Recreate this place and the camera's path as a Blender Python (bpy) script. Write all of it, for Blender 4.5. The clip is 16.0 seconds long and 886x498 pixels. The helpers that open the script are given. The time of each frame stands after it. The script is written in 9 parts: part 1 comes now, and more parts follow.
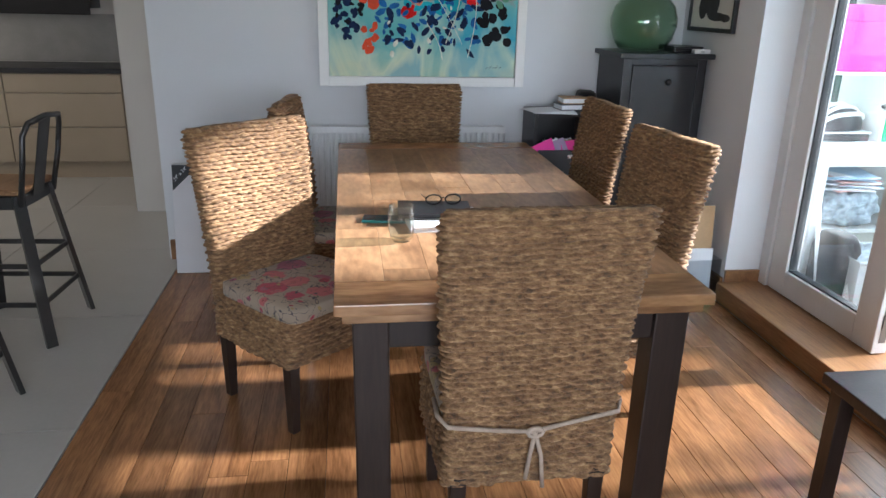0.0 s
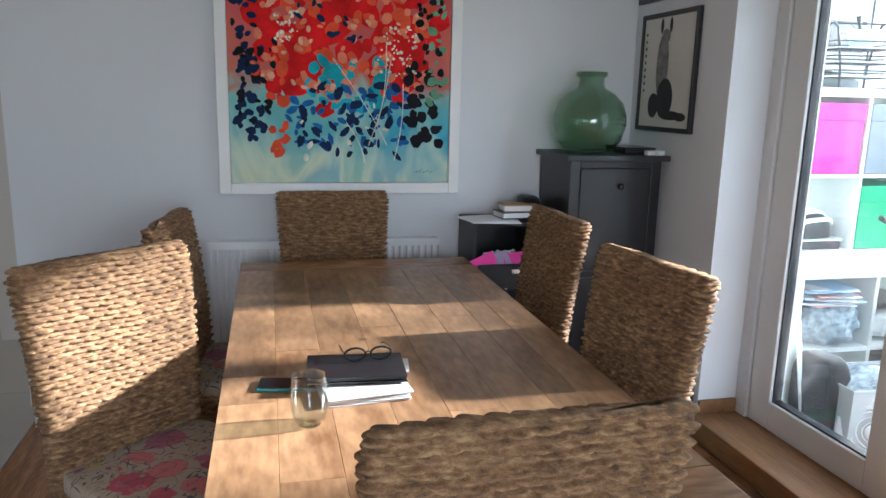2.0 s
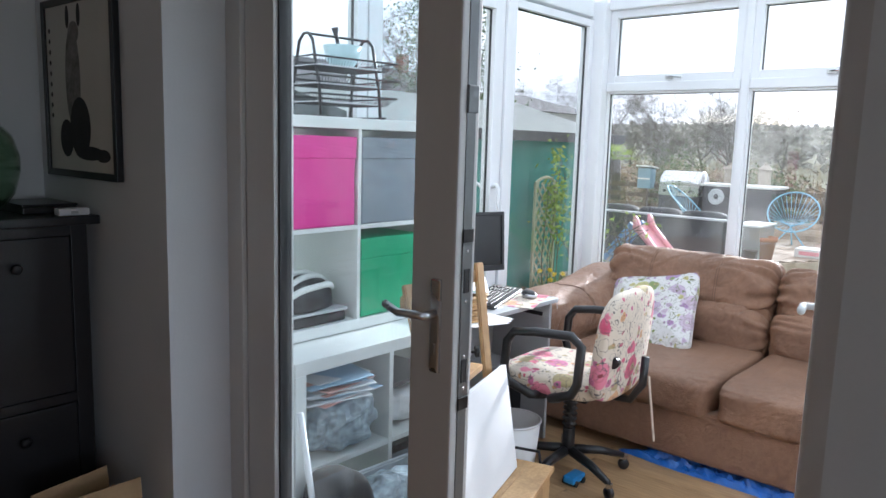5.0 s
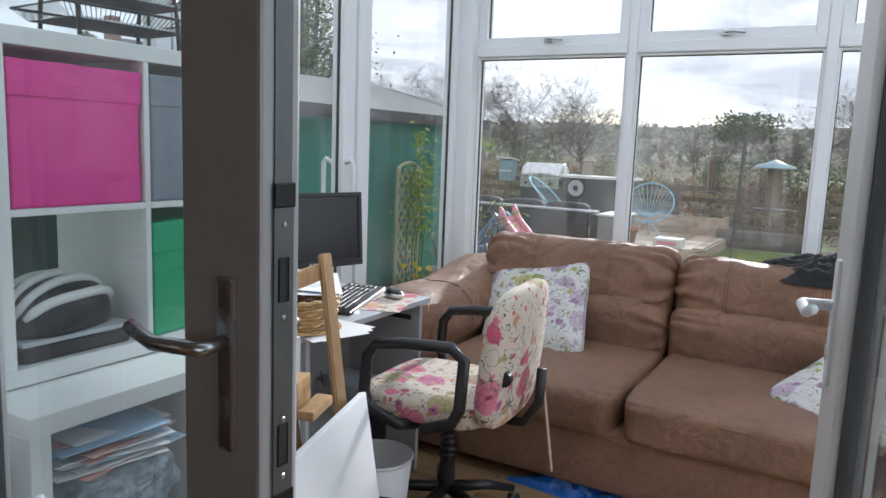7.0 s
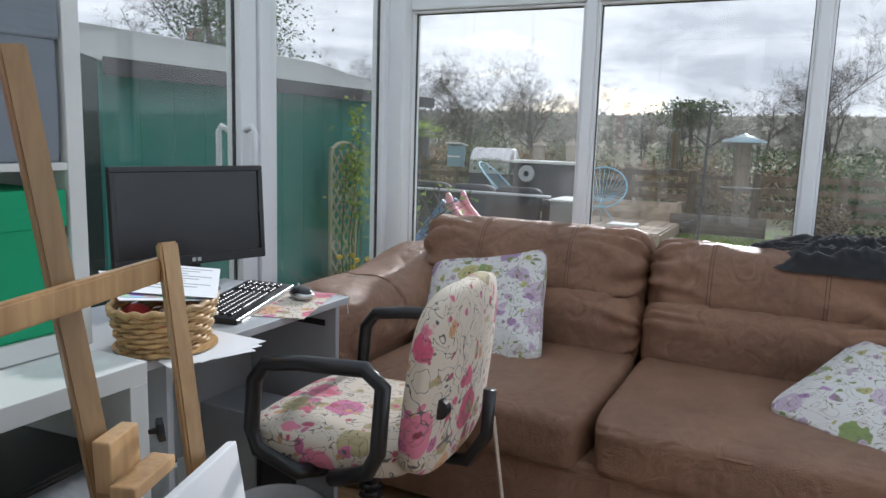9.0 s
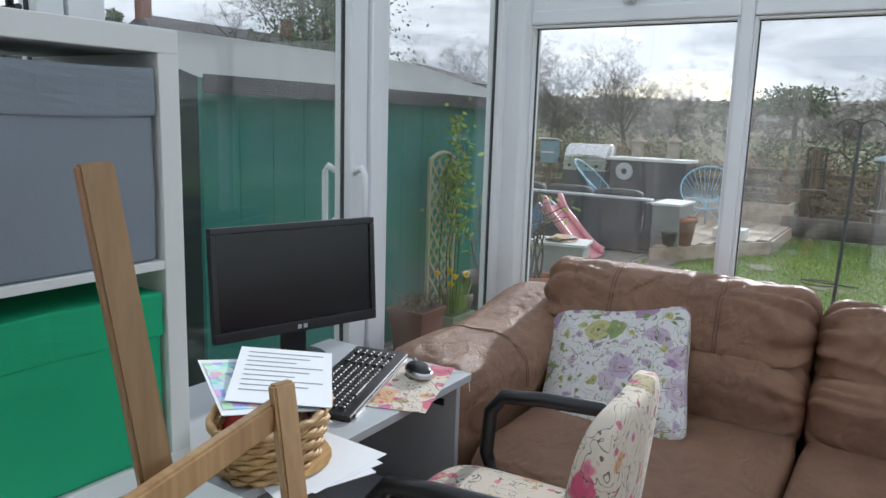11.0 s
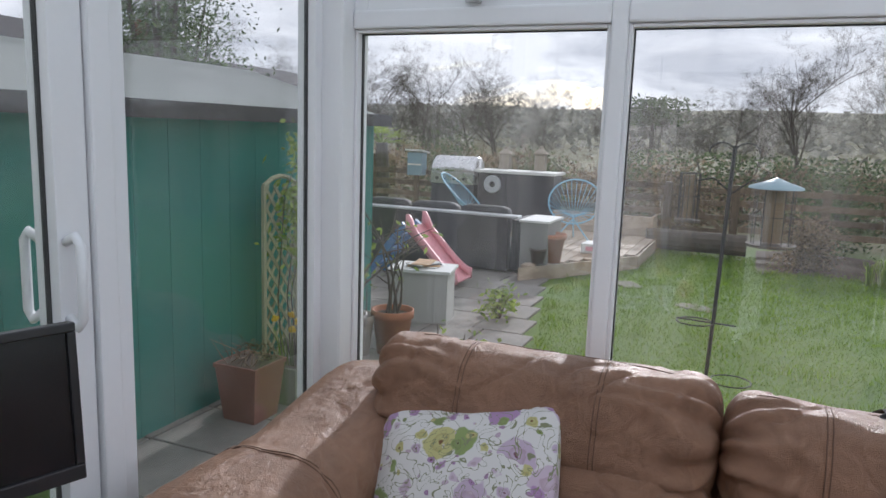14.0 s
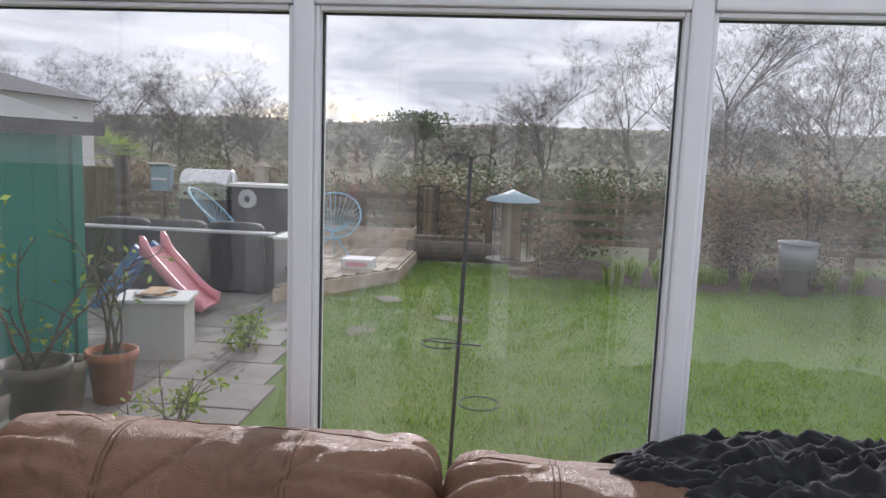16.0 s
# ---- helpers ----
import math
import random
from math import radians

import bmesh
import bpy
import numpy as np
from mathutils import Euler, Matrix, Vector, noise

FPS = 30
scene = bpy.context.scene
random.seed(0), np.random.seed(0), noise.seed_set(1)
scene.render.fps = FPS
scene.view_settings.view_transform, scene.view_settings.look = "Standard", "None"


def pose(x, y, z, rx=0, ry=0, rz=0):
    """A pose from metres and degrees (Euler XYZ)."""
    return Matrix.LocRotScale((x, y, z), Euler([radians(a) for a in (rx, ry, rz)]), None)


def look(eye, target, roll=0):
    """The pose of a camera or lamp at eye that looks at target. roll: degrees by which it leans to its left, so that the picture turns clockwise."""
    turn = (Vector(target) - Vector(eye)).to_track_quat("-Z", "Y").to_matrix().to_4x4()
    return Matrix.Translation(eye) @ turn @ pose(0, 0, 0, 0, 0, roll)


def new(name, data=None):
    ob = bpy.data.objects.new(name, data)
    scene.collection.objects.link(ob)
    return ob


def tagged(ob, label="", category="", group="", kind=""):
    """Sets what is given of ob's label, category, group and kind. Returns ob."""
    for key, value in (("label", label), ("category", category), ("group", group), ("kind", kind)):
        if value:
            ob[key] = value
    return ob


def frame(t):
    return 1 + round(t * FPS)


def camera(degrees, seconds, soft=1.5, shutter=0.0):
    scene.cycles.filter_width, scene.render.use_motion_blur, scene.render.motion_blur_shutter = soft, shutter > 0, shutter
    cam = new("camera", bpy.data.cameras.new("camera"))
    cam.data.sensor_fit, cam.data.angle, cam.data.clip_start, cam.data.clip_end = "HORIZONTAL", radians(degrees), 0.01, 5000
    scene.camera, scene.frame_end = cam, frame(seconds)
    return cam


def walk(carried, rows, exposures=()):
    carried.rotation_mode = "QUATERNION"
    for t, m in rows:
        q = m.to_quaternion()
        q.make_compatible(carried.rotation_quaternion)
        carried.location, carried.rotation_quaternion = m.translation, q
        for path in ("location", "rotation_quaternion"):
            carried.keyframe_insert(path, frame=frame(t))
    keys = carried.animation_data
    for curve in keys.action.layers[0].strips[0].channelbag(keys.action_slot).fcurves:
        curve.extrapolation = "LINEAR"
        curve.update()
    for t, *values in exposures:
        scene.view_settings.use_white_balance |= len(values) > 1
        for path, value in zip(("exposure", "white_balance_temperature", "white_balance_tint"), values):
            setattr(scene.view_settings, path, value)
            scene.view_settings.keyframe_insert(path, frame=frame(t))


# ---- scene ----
from mathutils.bvhtree import BVHTree

cam = camera(62.5, 16.0)
PATH = [
    (0, (0.041, 0.078, 1.478), (0.297, 1.953, 0.832), 1.3),
    (0.5, (-0.026, 0.243, 1.492), (0.254, 2.133, 0.904), 1.2),
    (1, (-0.028, 0.389, 1.48), (0.286, 2.295, 0.961), 1.4),
    (1.5, (0.054, 0.557, 1.498), (0.414, 2.468, 1.03), 1.3),
    (2, (0.131, 0.701, 1.485), (0.588, 2.605, 1.077), 1.4),
    (2.5, (0.212, 0.852, 1.477), (0.829, 2.719, 1.112), 1.5),
    (3, (0.265, 1.042, 1.495), (1.091, 2.831, 1.154), 1.7),
    (3.5, (0.405, 1.182, 1.478), (1.419, 2.877, 1.161), 1.6),
    (4, (0.612, 1.308, 1.493), (1.807, 2.882, 1.185), 1.7),
    (4.5, (0.823, 1.426, 1.478), (2.182, 2.863, 1.184), 1.7),
    (5, (0.989, 1.564, 1.49), (2.483, 2.861, 1.201), 1.7),
    (5.2, (1.056, 1.615, 1.484), (2.59, 2.867, 1.198), 1.8),
    (7.5, (1.75, 2.055, 1.308), (3.495, 2.989, 1.02), 2.2),
    (8, (1.922, 2.112, 1.264), (3.699, 2.983, 0.972), 2.1),
    (8.2, (1.982, 2.128, 1.253), (3.767, 2.982, 0.958), 2.0),
    (10.3, (2.335, 2.374, 1.308), (4.038, 3.365, 0.963), 1.7),
    (10.5, (2.359, 2.411, 1.337), (4.045, 3.429, 0.989), 1.8),
    (11, (2.395, 2.495, 1.435), (4.05, 3.561, 1.083), 1.8),
    (11.5, (2.414, 2.522, 1.502), (4.049, 3.618, 1.151), 1.8),
    (12, (2.491, 2.521, 1.543), (4.116, 3.631, 1.189), 1.9),
    (12.5, (2.693, 2.515, 1.512), (4.322, 3.621, 1.163), 1.8),
    (13, (2.867, 2.539, 1.505), (4.532, 3.592, 1.162), 2.0),
    (13.5, (3.002, 2.577, 1.507), (4.736, 3.517, 1.175), 1.9),
    (14, (3.148, 2.686, 1.522), (4.964, 3.459, 1.199), 2.0),
    (14.5, (3.241, 2.731, 1.527), (5.124, 3.333, 1.219), 2.0),
    (15, (3.36, 2.698, 1.519), (5.286, 3.149, 1.225), 2.1),
    (15.5, (3.523, 2.634, 1.53), (5.477, 2.952, 1.248), 2.0),
    (16, (3.646, 2.588, 1.519), (5.619, 2.773, 1.251), 2.1),
]
walk(cam, [(t, look(eye, target, roll)) for t, eye, target, roll in PATH],
     exposures=[(0.0, 2.9, 5720, 10), (1.5, 2.85, 5720, 10), (2.5, 2.6, 5600, 10), (3.5, 1.85, 5550, 11), (4.5, 1.2, 5700, 12), (5.2, 1.05, 5750, 12), (7.3, 0.33, 5900, 12), (8.2, 0.18, 5900, 12), (10.3, 0.18, 5850, 10), (12.0, 0.20, 5850, 10), (13.3, 0.27, 5900, 12), (14.0, 0.10, 5950, 15), (16.0, 0.08, 6050, 18)])

# ---------- world, sun, light ----------
SUN_EL, SUN_AZ = 20.5, 1.5          # degrees above the horizon; azimuth from +x towards +y
world = bpy.data.worlds.new("sky")
scene.world = world
world.use_nodes = True
wn, wl = world.node_tree.nodes, world.node_tree.links
wn.clear()
w_out = wn.new("ShaderNodeOutputWorld")
w_bg = wn.new("ShaderNodeBackground")
w_sky = wn.new("ShaderNodeTexSky")
w_sky.sky_type = "NISHITA"
w_sky.sun_disc = False
w_sky.sun_elevation = radians(SUN_EL)
w_sky.sun_rotation = radians(90 - SUN_AZ)
w_sky.dust_density = 0.8
w_tc = wn.new("ShaderNodeTexCoord")
w_map = wn.new("ShaderNodeMapping")
w_map.inputs["Scale"].default_value = (1.0, 1.0, 3.2)
w_n = wn.new("ShaderNodeTexNoise")
w_n.inputs["Scale"].default_value = 4.6
w_n.inputs["Detail"].default_value = 9
w_n.inputs["Roughness"].default_value = 0.58
w_n.inputs["Distortion"].default_value = 0.35
w_r = wn.new("ShaderNodeValToRGB")
w_r.color_ramp.elements[0].position = 0.20
w_r.color_ramp.elements[0].color = (0, 0, 0, 1)
w_r.color_ramp.elements[1].position = 0.38
w_r.color_ramp.elements[1].color = (1, 1, 1, 1)
w_r2 = wn.new("ShaderNodeValToRGB")
w_r2.color_ramp.elements[0].position = 0.44
w_r2.color_ramp.elements[0].color = (8.2, 8.1, 8.0, 1)
w_r2.color_ramp.elements[1].position = 0.64
w_r2.color_ramp.elements[1].color = (4.9, 5.0, 5.25, 1)
w_mix = wn.new("ShaderNodeMix")
w_mix.data_type = "RGBA"
wl.new(w_tc.outputs["Generated"], w_map.inputs["Vector"])
wl.new(w_map.outputs["Vector"], w_n.inputs["Vector"])
wl.new(w_n.outputs["Fac"], w_r.inputs["Fac"])
wl.new(w_n.outputs["Fac"], w_r2.inputs["Fac"])
wl.new(w_r.outputs["Color"], w_mix.inputs[0])
wl.new(w_sky.outputs["Color"], w_mix.inputs[6])
wl.new(w_r2.outputs["Color"], w_mix.inputs[7])
wl.new(w_mix.outputs[2], w_bg.inputs["Color"])
w_bg.inputs["Strength"].default_value = 0.12
wl.new(w_bg.outputs["Background"], w_out.inputs["Surface"])

sun = new("sun", bpy.data.lights.new("sun", "SUN"))
sun.data.energy = 2.8
sun.data.angle = radians(2.6)
sun.data.color = (1.0, 0.95, 0.88)
sun_way = Vector((math.cos(radians(SUN_EL)) * math.cos(radians(SUN_AZ)), math.cos(radians(SUN_EL)) * math.sin(radians(SUN_AZ)), math.sin(radians(SUN_EL))))
sun.matrix_world = look(sun_way * 60, (0, 0, 0))


def fill_light(name, eye, target, w, h, watts, colour=(0.9, 0.95, 1.0)):
    """An added rectangular fill lamp, where no source is in view."""
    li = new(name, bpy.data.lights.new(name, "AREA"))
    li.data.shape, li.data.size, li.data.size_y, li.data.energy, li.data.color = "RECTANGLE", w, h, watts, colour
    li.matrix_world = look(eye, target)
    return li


# dining room fill from behind the camera; the window there is assumed
fill_light("window_light_south", (0.3, -2.42, 1.45), (0.3, 0, 1.3), 1.8, 1.2, 8.5)
# added fill at the unseen end windows, on top of the sky's own light
fill_light("window_light_conservatory", (3.82, -0.125, 1.45), (3.82, 2, 1.3), 2.8, 1.6, 9)
# added warm fill in place of kitchen ceiling spots; no window stands here
fill_light("window_light_kitchen", (-4.4, 5.2, 1.5), (-2, 5.2, 1.2), 1.2, 1.0, 3.4, (1.0, 0.86, 0.68))

# ---------- helpers for nodes and meshes ----------
def graph(name):
    m = bpy.data.materials.new(name)
    m.use_nodes = True
    nt = m.node_tree
    return m, nt, nt.nodes["Principled BSDF"]


def node(nt, kind, **vals):
    n = nt.nodes.new(kind)
    for k, v in vals.items():
        n.inputs[k.replace("_", " ")].default_value = v
    return n


def coords(nt, scale=(1, 1, 1), rot=(0, 0, 0), which="Object"):
    tc = nt.nodes.new("ShaderNodeTexCoord")
    mp = nt.nodes.new("ShaderNodeMapping")
    mp.inputs["Scale"].default_value = scale
    mp.inputs["Rotation"].default_value = rot
    nt.links.new(tc.outputs[which], mp.inputs["Vector"])
    return mp.outputs["Vector"]


def ramp(nt, fac, stops, mode="LINEAR"):
    r = nt.nodes.new("ShaderNodeValToRGB")
    r.color_ramp.interpolation = mode
    els = r.color_ramp.elements
    while len(els) < len(stops):
        els.new(0.5)
    for e, (p, c) in zip(els, stops):
        e.position, e.color = p, (*c, 1)
    nt.links.new(fac, r.inputs["Fac"])
    return r.outputs["Color"]


def mixc(nt, fac, a, b, mode="MIX"):
    x = nt.nodes.new("ShaderNodeMix")
    x.data_type, x.blend_type = "RGBA", mode
    for sock, v in ((x.inputs[0], fac), (x.inputs[6], a), (x.inputs[7], b)):
        if isinstance(v, (int, float)):
            sock.default_value = v
        elif isinstance(v, tuple):
            sock.default_value = (*v, 1)
        else:
            nt.links.new(v, sock)
    return x.outputs[2]


def bump(nt, bsdf, height, strength, dist=0.01):
    b = nt.nodes.new("ShaderNodeBump")
    b.inputs["Strength"].default_value, b.inputs["Distance"].default_value = strength, dist
    nt.links.new(height, b.inputs["Height"])
    nt.links.new(b.outputs["Normal"], bsdf.inputs["Normal"])


def shade(c, k):
    return tuple(min(1.0, v * k) for v in c)


def surf(name, colour, rough=0.6, metal=0.0, var=0.12, scale=6.0, fine=90.0, bmp=0.08, spec=0.5, sheen=0.0, stretch=(1, 1, 1)):
    """A plain real surface: large soft variation, fine grain, slight relief and uneven gloss."""
    m, nt, b = graph(name)
    v = coords(nt, stretch)
    n1 = node(nt, "ShaderNodeTexNoise", Scale=scale, Detail=5.0)
    n2 = node(nt, "ShaderNodeTexNoise", Scale=fine, Detail=3.0)
    nt.links.new(v, n1.inputs["Vector"])
    nt.links.new(v, n2.inputs["Vector"])
    c = ramp(nt, n1.outputs["Fac"], [(0.3, shade(colour, 1 - var)), (0.7, shade(colour, 1 + var))])
    c = mixc(nt, 0.25, c, ramp(nt, n2.outputs["Fac"], [(0.3, shade(colour, 1 - 1.5 * var)), (0.7, shade(colour, 1 + var))]))
    nt.links.new(c, b.inputs["Base Color"])
    r = nt.nodes.new("ShaderNodeMapRange")
    r.inputs["To Min"].default_value, r.inputs["To Max"].default_value = max(0.02, rough - 0.08), min(1, rough + 0.08)
    nt.links.new(n1.outputs["Fac"], r.inputs["Value"])
    nt.links.new(r.outputs["Result"], b.inputs["Roughness"])
    b.inputs["Metallic"].default_value = metal
    b.inputs["Specular IOR Level"].default_value = spec
    if sheen:
        b.inputs["Sheen Weight"].default_value = sheen
    if bmp:
        bump(nt, b, n2.outputs["Fac"], bmp, 0.004)
    return m


def wood(name, dark, light, rough=0.45, along="Y", grain=14.0, rand=0.35, knots=True, pull=0.09):
    """Wood with grain along one axis; each plank differs by Object Info's Random."""
    m, nt, b = graph(name)
    sc = {"X": (pull, 1, 1), "Y": (1, pull, 1), "Z": (1, 1, pull)}[along]
    v = coords(nt, sc)
    oi = nt.nodes.new("ShaderNodeObjectInfo")
    add = nt.nodes.new("ShaderNodeVectorMath")
    add.operation = "ADD"
    mul = nt.nodes.new("ShaderNodeMath")
    mul.operation = "MULTIPLY"
    mul.inputs[1].default_value = 37.0
    nt.links.new(oi.outputs["Random"], mul.inputs[0])
    nt.links.new(v, add.inputs[0])
    nt.links.new(mul.outputs[0], add.inputs[1])
    n1 = node(nt, "ShaderNodeTexNoise", Scale=grain, Detail=6.0, Distortion=0.9)
    n2 = node(nt, "ShaderNodeTexNoise", Scale=grain * 9, Detail=3.0)
    nt.links.new(add.outputs[0], n1.inputs["Vector"])
    nt.links.new(add.outputs[0], n2.inputs["Vector"])
    mid = tuple((a + c) / 2 for a, c in zip(dark, light))
    c = ramp(nt, n1.outputs["Fac"], [(0.25, dark), (0.5, mid), (0.72, light)])
    c = mixc(nt, 0.35, c, ramp(nt, n2.outputs["Fac"], [(0.35, shade(dark, 0.8)), (0.65, light)]))
    tone = ramp(nt, oi.outputs["Random"], [(0.0, (1 - rand, 1 - rand, 1 - rand)), (1.0, (1 + rand * 0.5, 1 + rand * 0.5, 1 + rand * 0.5))])
    c = mixc(nt, 1.0, c, tone, "MULTIPLY")
    n3 = node(nt, "ShaderNodeTexNoise", Scale=grain * 0.45, Detail=5.0, Roughness=0.6)
    nt.links.new(add.outputs[0], n3.inputs["Vector"])
    c = mixc(nt, 1.0, c, ramp(nt, n3.outputs["Fac"], [(0.34, (0.66, 0.64, 0.62)), (0.5, (1.0, 1.0, 1.0)), (0.68, (1.12, 1.12, 1.12))]), "MULTIPLY")
    if knots:
        vk = coords(nt, (1, 1, 1))
        vo = node(nt, "ShaderNodeTexVoronoi", Scale=4.5)
        nt.links.new(vk, vo.inputs["Vector"])
        k = ramp(nt, vo.outputs["Distance"], [(0.02, (1, 1, 1)), (0.09, (0, 0, 0))])
        c = mixc(nt, k, c, shade(dark, 0.35))
    nt.links.new(c, b.inputs["Base Color"])
    b.inputs["Roughness"].default_value = rough
    bump(nt, b, n2.outputs["Fac"], 0.12, 0.003)
    return m


def fabric_floral(name, ground, palette, scale=9.0, leaf=(0.08, 0.08, 0.09)):
    """Cotton print with scattered flowers, berries and leaf sprigs."""
    m, nt, b = graph(name)
    v = coords(nt)
    nz = node(nt, "ShaderNodeTexNoise", Scale=scale * 2.2, Detail=2.0)
    nt.links.new(v, nz.inputs["Vector"])
    vv = mixc(nt, 0.045, v, nz.outputs["Color"])
    col = ground
    for i, (sc, r0, r1) in enumerate(((scale, 0.40, 0.43), (scale * 1.9, 0.26, 0.30), (scale * 3.0, 0.20, 0.24))):
        vo = node(nt, "ShaderNodeTexVoronoi", Scale=sc, Randomness=0.85)
        nt.links.new(vv, vo.inputs["Vector"])
        sep = nt.nodes.new("ShaderNodeSeparateColor")
        nt.links.new(vo.outputs["Color"], sep.inputs["Color"])
        stops = [(j / len(palette), palette[(j + i) % len(palette)]) for j in range(len(palette))]
        flower = ramp(nt, sep.outputs["Red"], stops, "CONSTANT")
        ring = ramp(nt, vo.outputs["Distance"], [(0.0, (0.35, 0.2, 0.2)), (0.06, (0.35, 0.2, 0.2)), (0.08, (1, 1, 1)), (0.2, (0.8, 0.75, 0.72)), (0.22, (1, 1, 1))])
        flower = mixc(nt, 1.0, flower, ring, "MULTIPLY")
        pick = ramp(nt, sep.outputs["Green"], [(0.0, (1, 1, 1)), (0.88, (0, 0, 0))], "CONSTANT")
        mask = mixc(nt, 1.0, ramp(nt, vo.outputs["Distance"], [(r0, (1, 1, 1)), (r1, (0, 0, 0))]), pick, "MULTIPLY")
        col = mixc(nt, mask, col, flower)
    wv = node(nt, "ShaderNodeTexNoise", Scale=scale * 1.4, Detail=1.0, Distortion=2.5)
    nt.links.new(v, wv.inputs["Vector"])
    stem = ramp(nt, wv.outputs["Fac"], [(0.485, (0, 0, 0)), (0.495, (1, 1, 1)), (0.512, (1, 1, 1)), (0.522, (0, 0, 0))])
    col = mixc(nt, stem, col, leaf)
    nt.links.new(col, b.inputs["Base Color"])
    b.inputs["Roughness"].default_value = 0.9
    b.inputs["Sheen Weight"].default_value = 0.15
    wn_ = node(nt, "ShaderNodeTexNoise", Scale=400.0)
    nt.links.new(v, wn_.inputs["Vector"])
    bump(nt, b, wn_.outputs["Fac"], 0.12, 0.002)
    return m


def glass_thin(name, tint=(1, 1, 1), gloss=0.02, dirt=0.0):
    """A clean pane: straight through, with the mirror's share by Fresnel."""
    m = bpy.data.materials.new(name)
    m.use_nodes = True
    nt = m.node_tree
    nt.nodes.clear()
    out = nt.nodes.new("ShaderNodeOutputMaterial")
    tr = nt.nodes.new("ShaderNodeBsdfTransparent")
    tr.inputs["Color"].default_value = (*tint, 1)
    gl = nt.nodes.new("ShaderNodeBsdfGlossy")
    gl.inputs["Roughness"].default_value = gloss
    lw = nt.nodes.new("ShaderNodeLayerWeight")
    lw.inputs["Blend"].default_value = 0.5
    pw_ = nt.nodes.new("ShaderNodeMath")
    pw_.operation = "POWER"
    pw_.inputs[1].default_value = 4.0
    nt.links.new(lw.outputs["Facing"], pw_.inputs[0])
    fr = nt.nodes.new("ShaderNodeMapRange")
    fr.inputs["To Min"].default_value, fr.inputs["To Max"].default_value = 0.05, 0.9
    nt.links.new(pw_.outputs[0], fr.inputs["Value"])
    mx = nt.nodes.new("ShaderNodeMixShader")
    nt.links.new(fr.outputs[0], mx.inputs[0])
    nt.links.new(tr.outputs[0], mx.inputs[1])
    nt.links.new(gl.outputs[0], mx.inputs[2])
    last = mx.outputs[0]
    if dirt:
        v = coords(nt, (1.0, 1.0, 0.10))
        nz = node(nt, "ShaderNodeTexNoise", Scale=5.0, Detail=6.0)
        nt.links.new(v, nz.inputs["Vector"])
        df = nt.nodes.new("ShaderNodeBsdfTranslucent")
        df.inputs["Color"].default_value = (0.8, 0.8, 0.8, 1)
        fac = nt.nodes.new("ShaderNodeMapRange")
        fac.inputs["From Min"].default_value, fac.inputs["From Max"].default_value = 0.46, 0.74
        fac.inputs["To Min"].default_value = dirt * 0.22
        fac.inputs["To Max"].default_value = dirt
        nt.links.new(nz.outputs["Fac"], fac.inputs["Value"])
        m2 = nt.nodes.new("ShaderNodeMixShader")
        nt.links.new(fac.outputs["Result"], m2.inputs[0])
        nt.links.new(last, m2.inputs[1])
        nt.links.new(df.outputs[0], m2.inputs[2])
        last = m2.outputs[0]
    nt.links.new(last, out.inputs["Surface"])
    return m


# ---------- materials ----------
M = {}
M["wall"] = surf("wall_paint", (0.70, 0.715, 0.735), 0.85, var=0.03, scale=1.3, fine=140, bmp=0.05)
M["wall_warm"] = surf("kitchen_paint", (0.56, 0.53, 0.49), 0.8, var=0.03, scale=1.3, fine=140, bmp=0.05)
M["ceiling"] = surf("ceiling_paint", (0.8, 0.8, 0.79), 0.9, var=0.02, scale=1.5, fine=120, bmp=0.04)
M["upvc"] = surf("white_upvc", (0.8, 0.81, 0.83), 0.35, var=0.02, scale=2.0, fine=60, bmp=0.01)
M["upvc_grey"] = surf("door_upvc", (0.64, 0.63, 0.62), 0.4, var=0.03, scale=2.0, fine=60, bmp=0.01)
M["gasket"] = surf("dark_rubber_gasket", (0.05, 0.05, 0.052), 0.7, var=0.1)
M["glass"] = glass_thin("window_glass", (0.97, 0.985, 0.985), 0.0, 0.048)
M["glass_door"] = glass_thin("door_glass", (0.93, 0.975, 0.985), 0.0, 0.03)
M["roof_glass"] = glass_thin("blue_roof_glass", (0.80, 0.9, 0.95), 0.0)
M["floor_wood"] = wood("bamboo_plank", (0.15, 0.062, 0.024), (0.42, 0.205, 0.085), 0.26, "Y", 16, 0.26, False)
M["floor_oak"] = wood("oak_laminate", (0.33, 0.19, 0.09), (0.55, 0.36, 0.19), 0.35, "Y", 10, 0.25)
M["skirt_wood"] = wood("oak_skirting", (0.20, 0.09, 0.035), (0.40, 0.21, 0.09), 0.4, "Y", 14, 0.2, False)
M["tile"] = surf("grey_floor_tile", (0.44, 0.43, 0.41), 0.38, var=0.07, scale=2.5, fine=50, bmp=0.03)
M["grout"] = surf("grout", (0.28, 0.27, 0.26), 0.9, var=0.1)
M["table_wood"] = wood("reclaimed_table_wood", (0.17, 0.075, 0.03), (0.56, 0.335, 0.175), 0.3, "Y", 5.5, 0.3, True, 0.28)
M["table_wood_x"] = wood("reclaimed_end_board", (0.15, 0.068, 0.028), (0.50, 0.28, 0.13), 0.27, "X", 5.5, 0.3, True, 0.25)
M["dark_wood"] = wood("dark_stained_wood", (0.014, 0.008, 0.006), (0.035, 0.02, 0.014), 0.42, "Z", 12, 0.2, False)
M["black_paint"] = surf("black_brown_paint", (0.018, 0.018, 0.021), 0.38, var=0.15, scale=5, bmp=0.05)
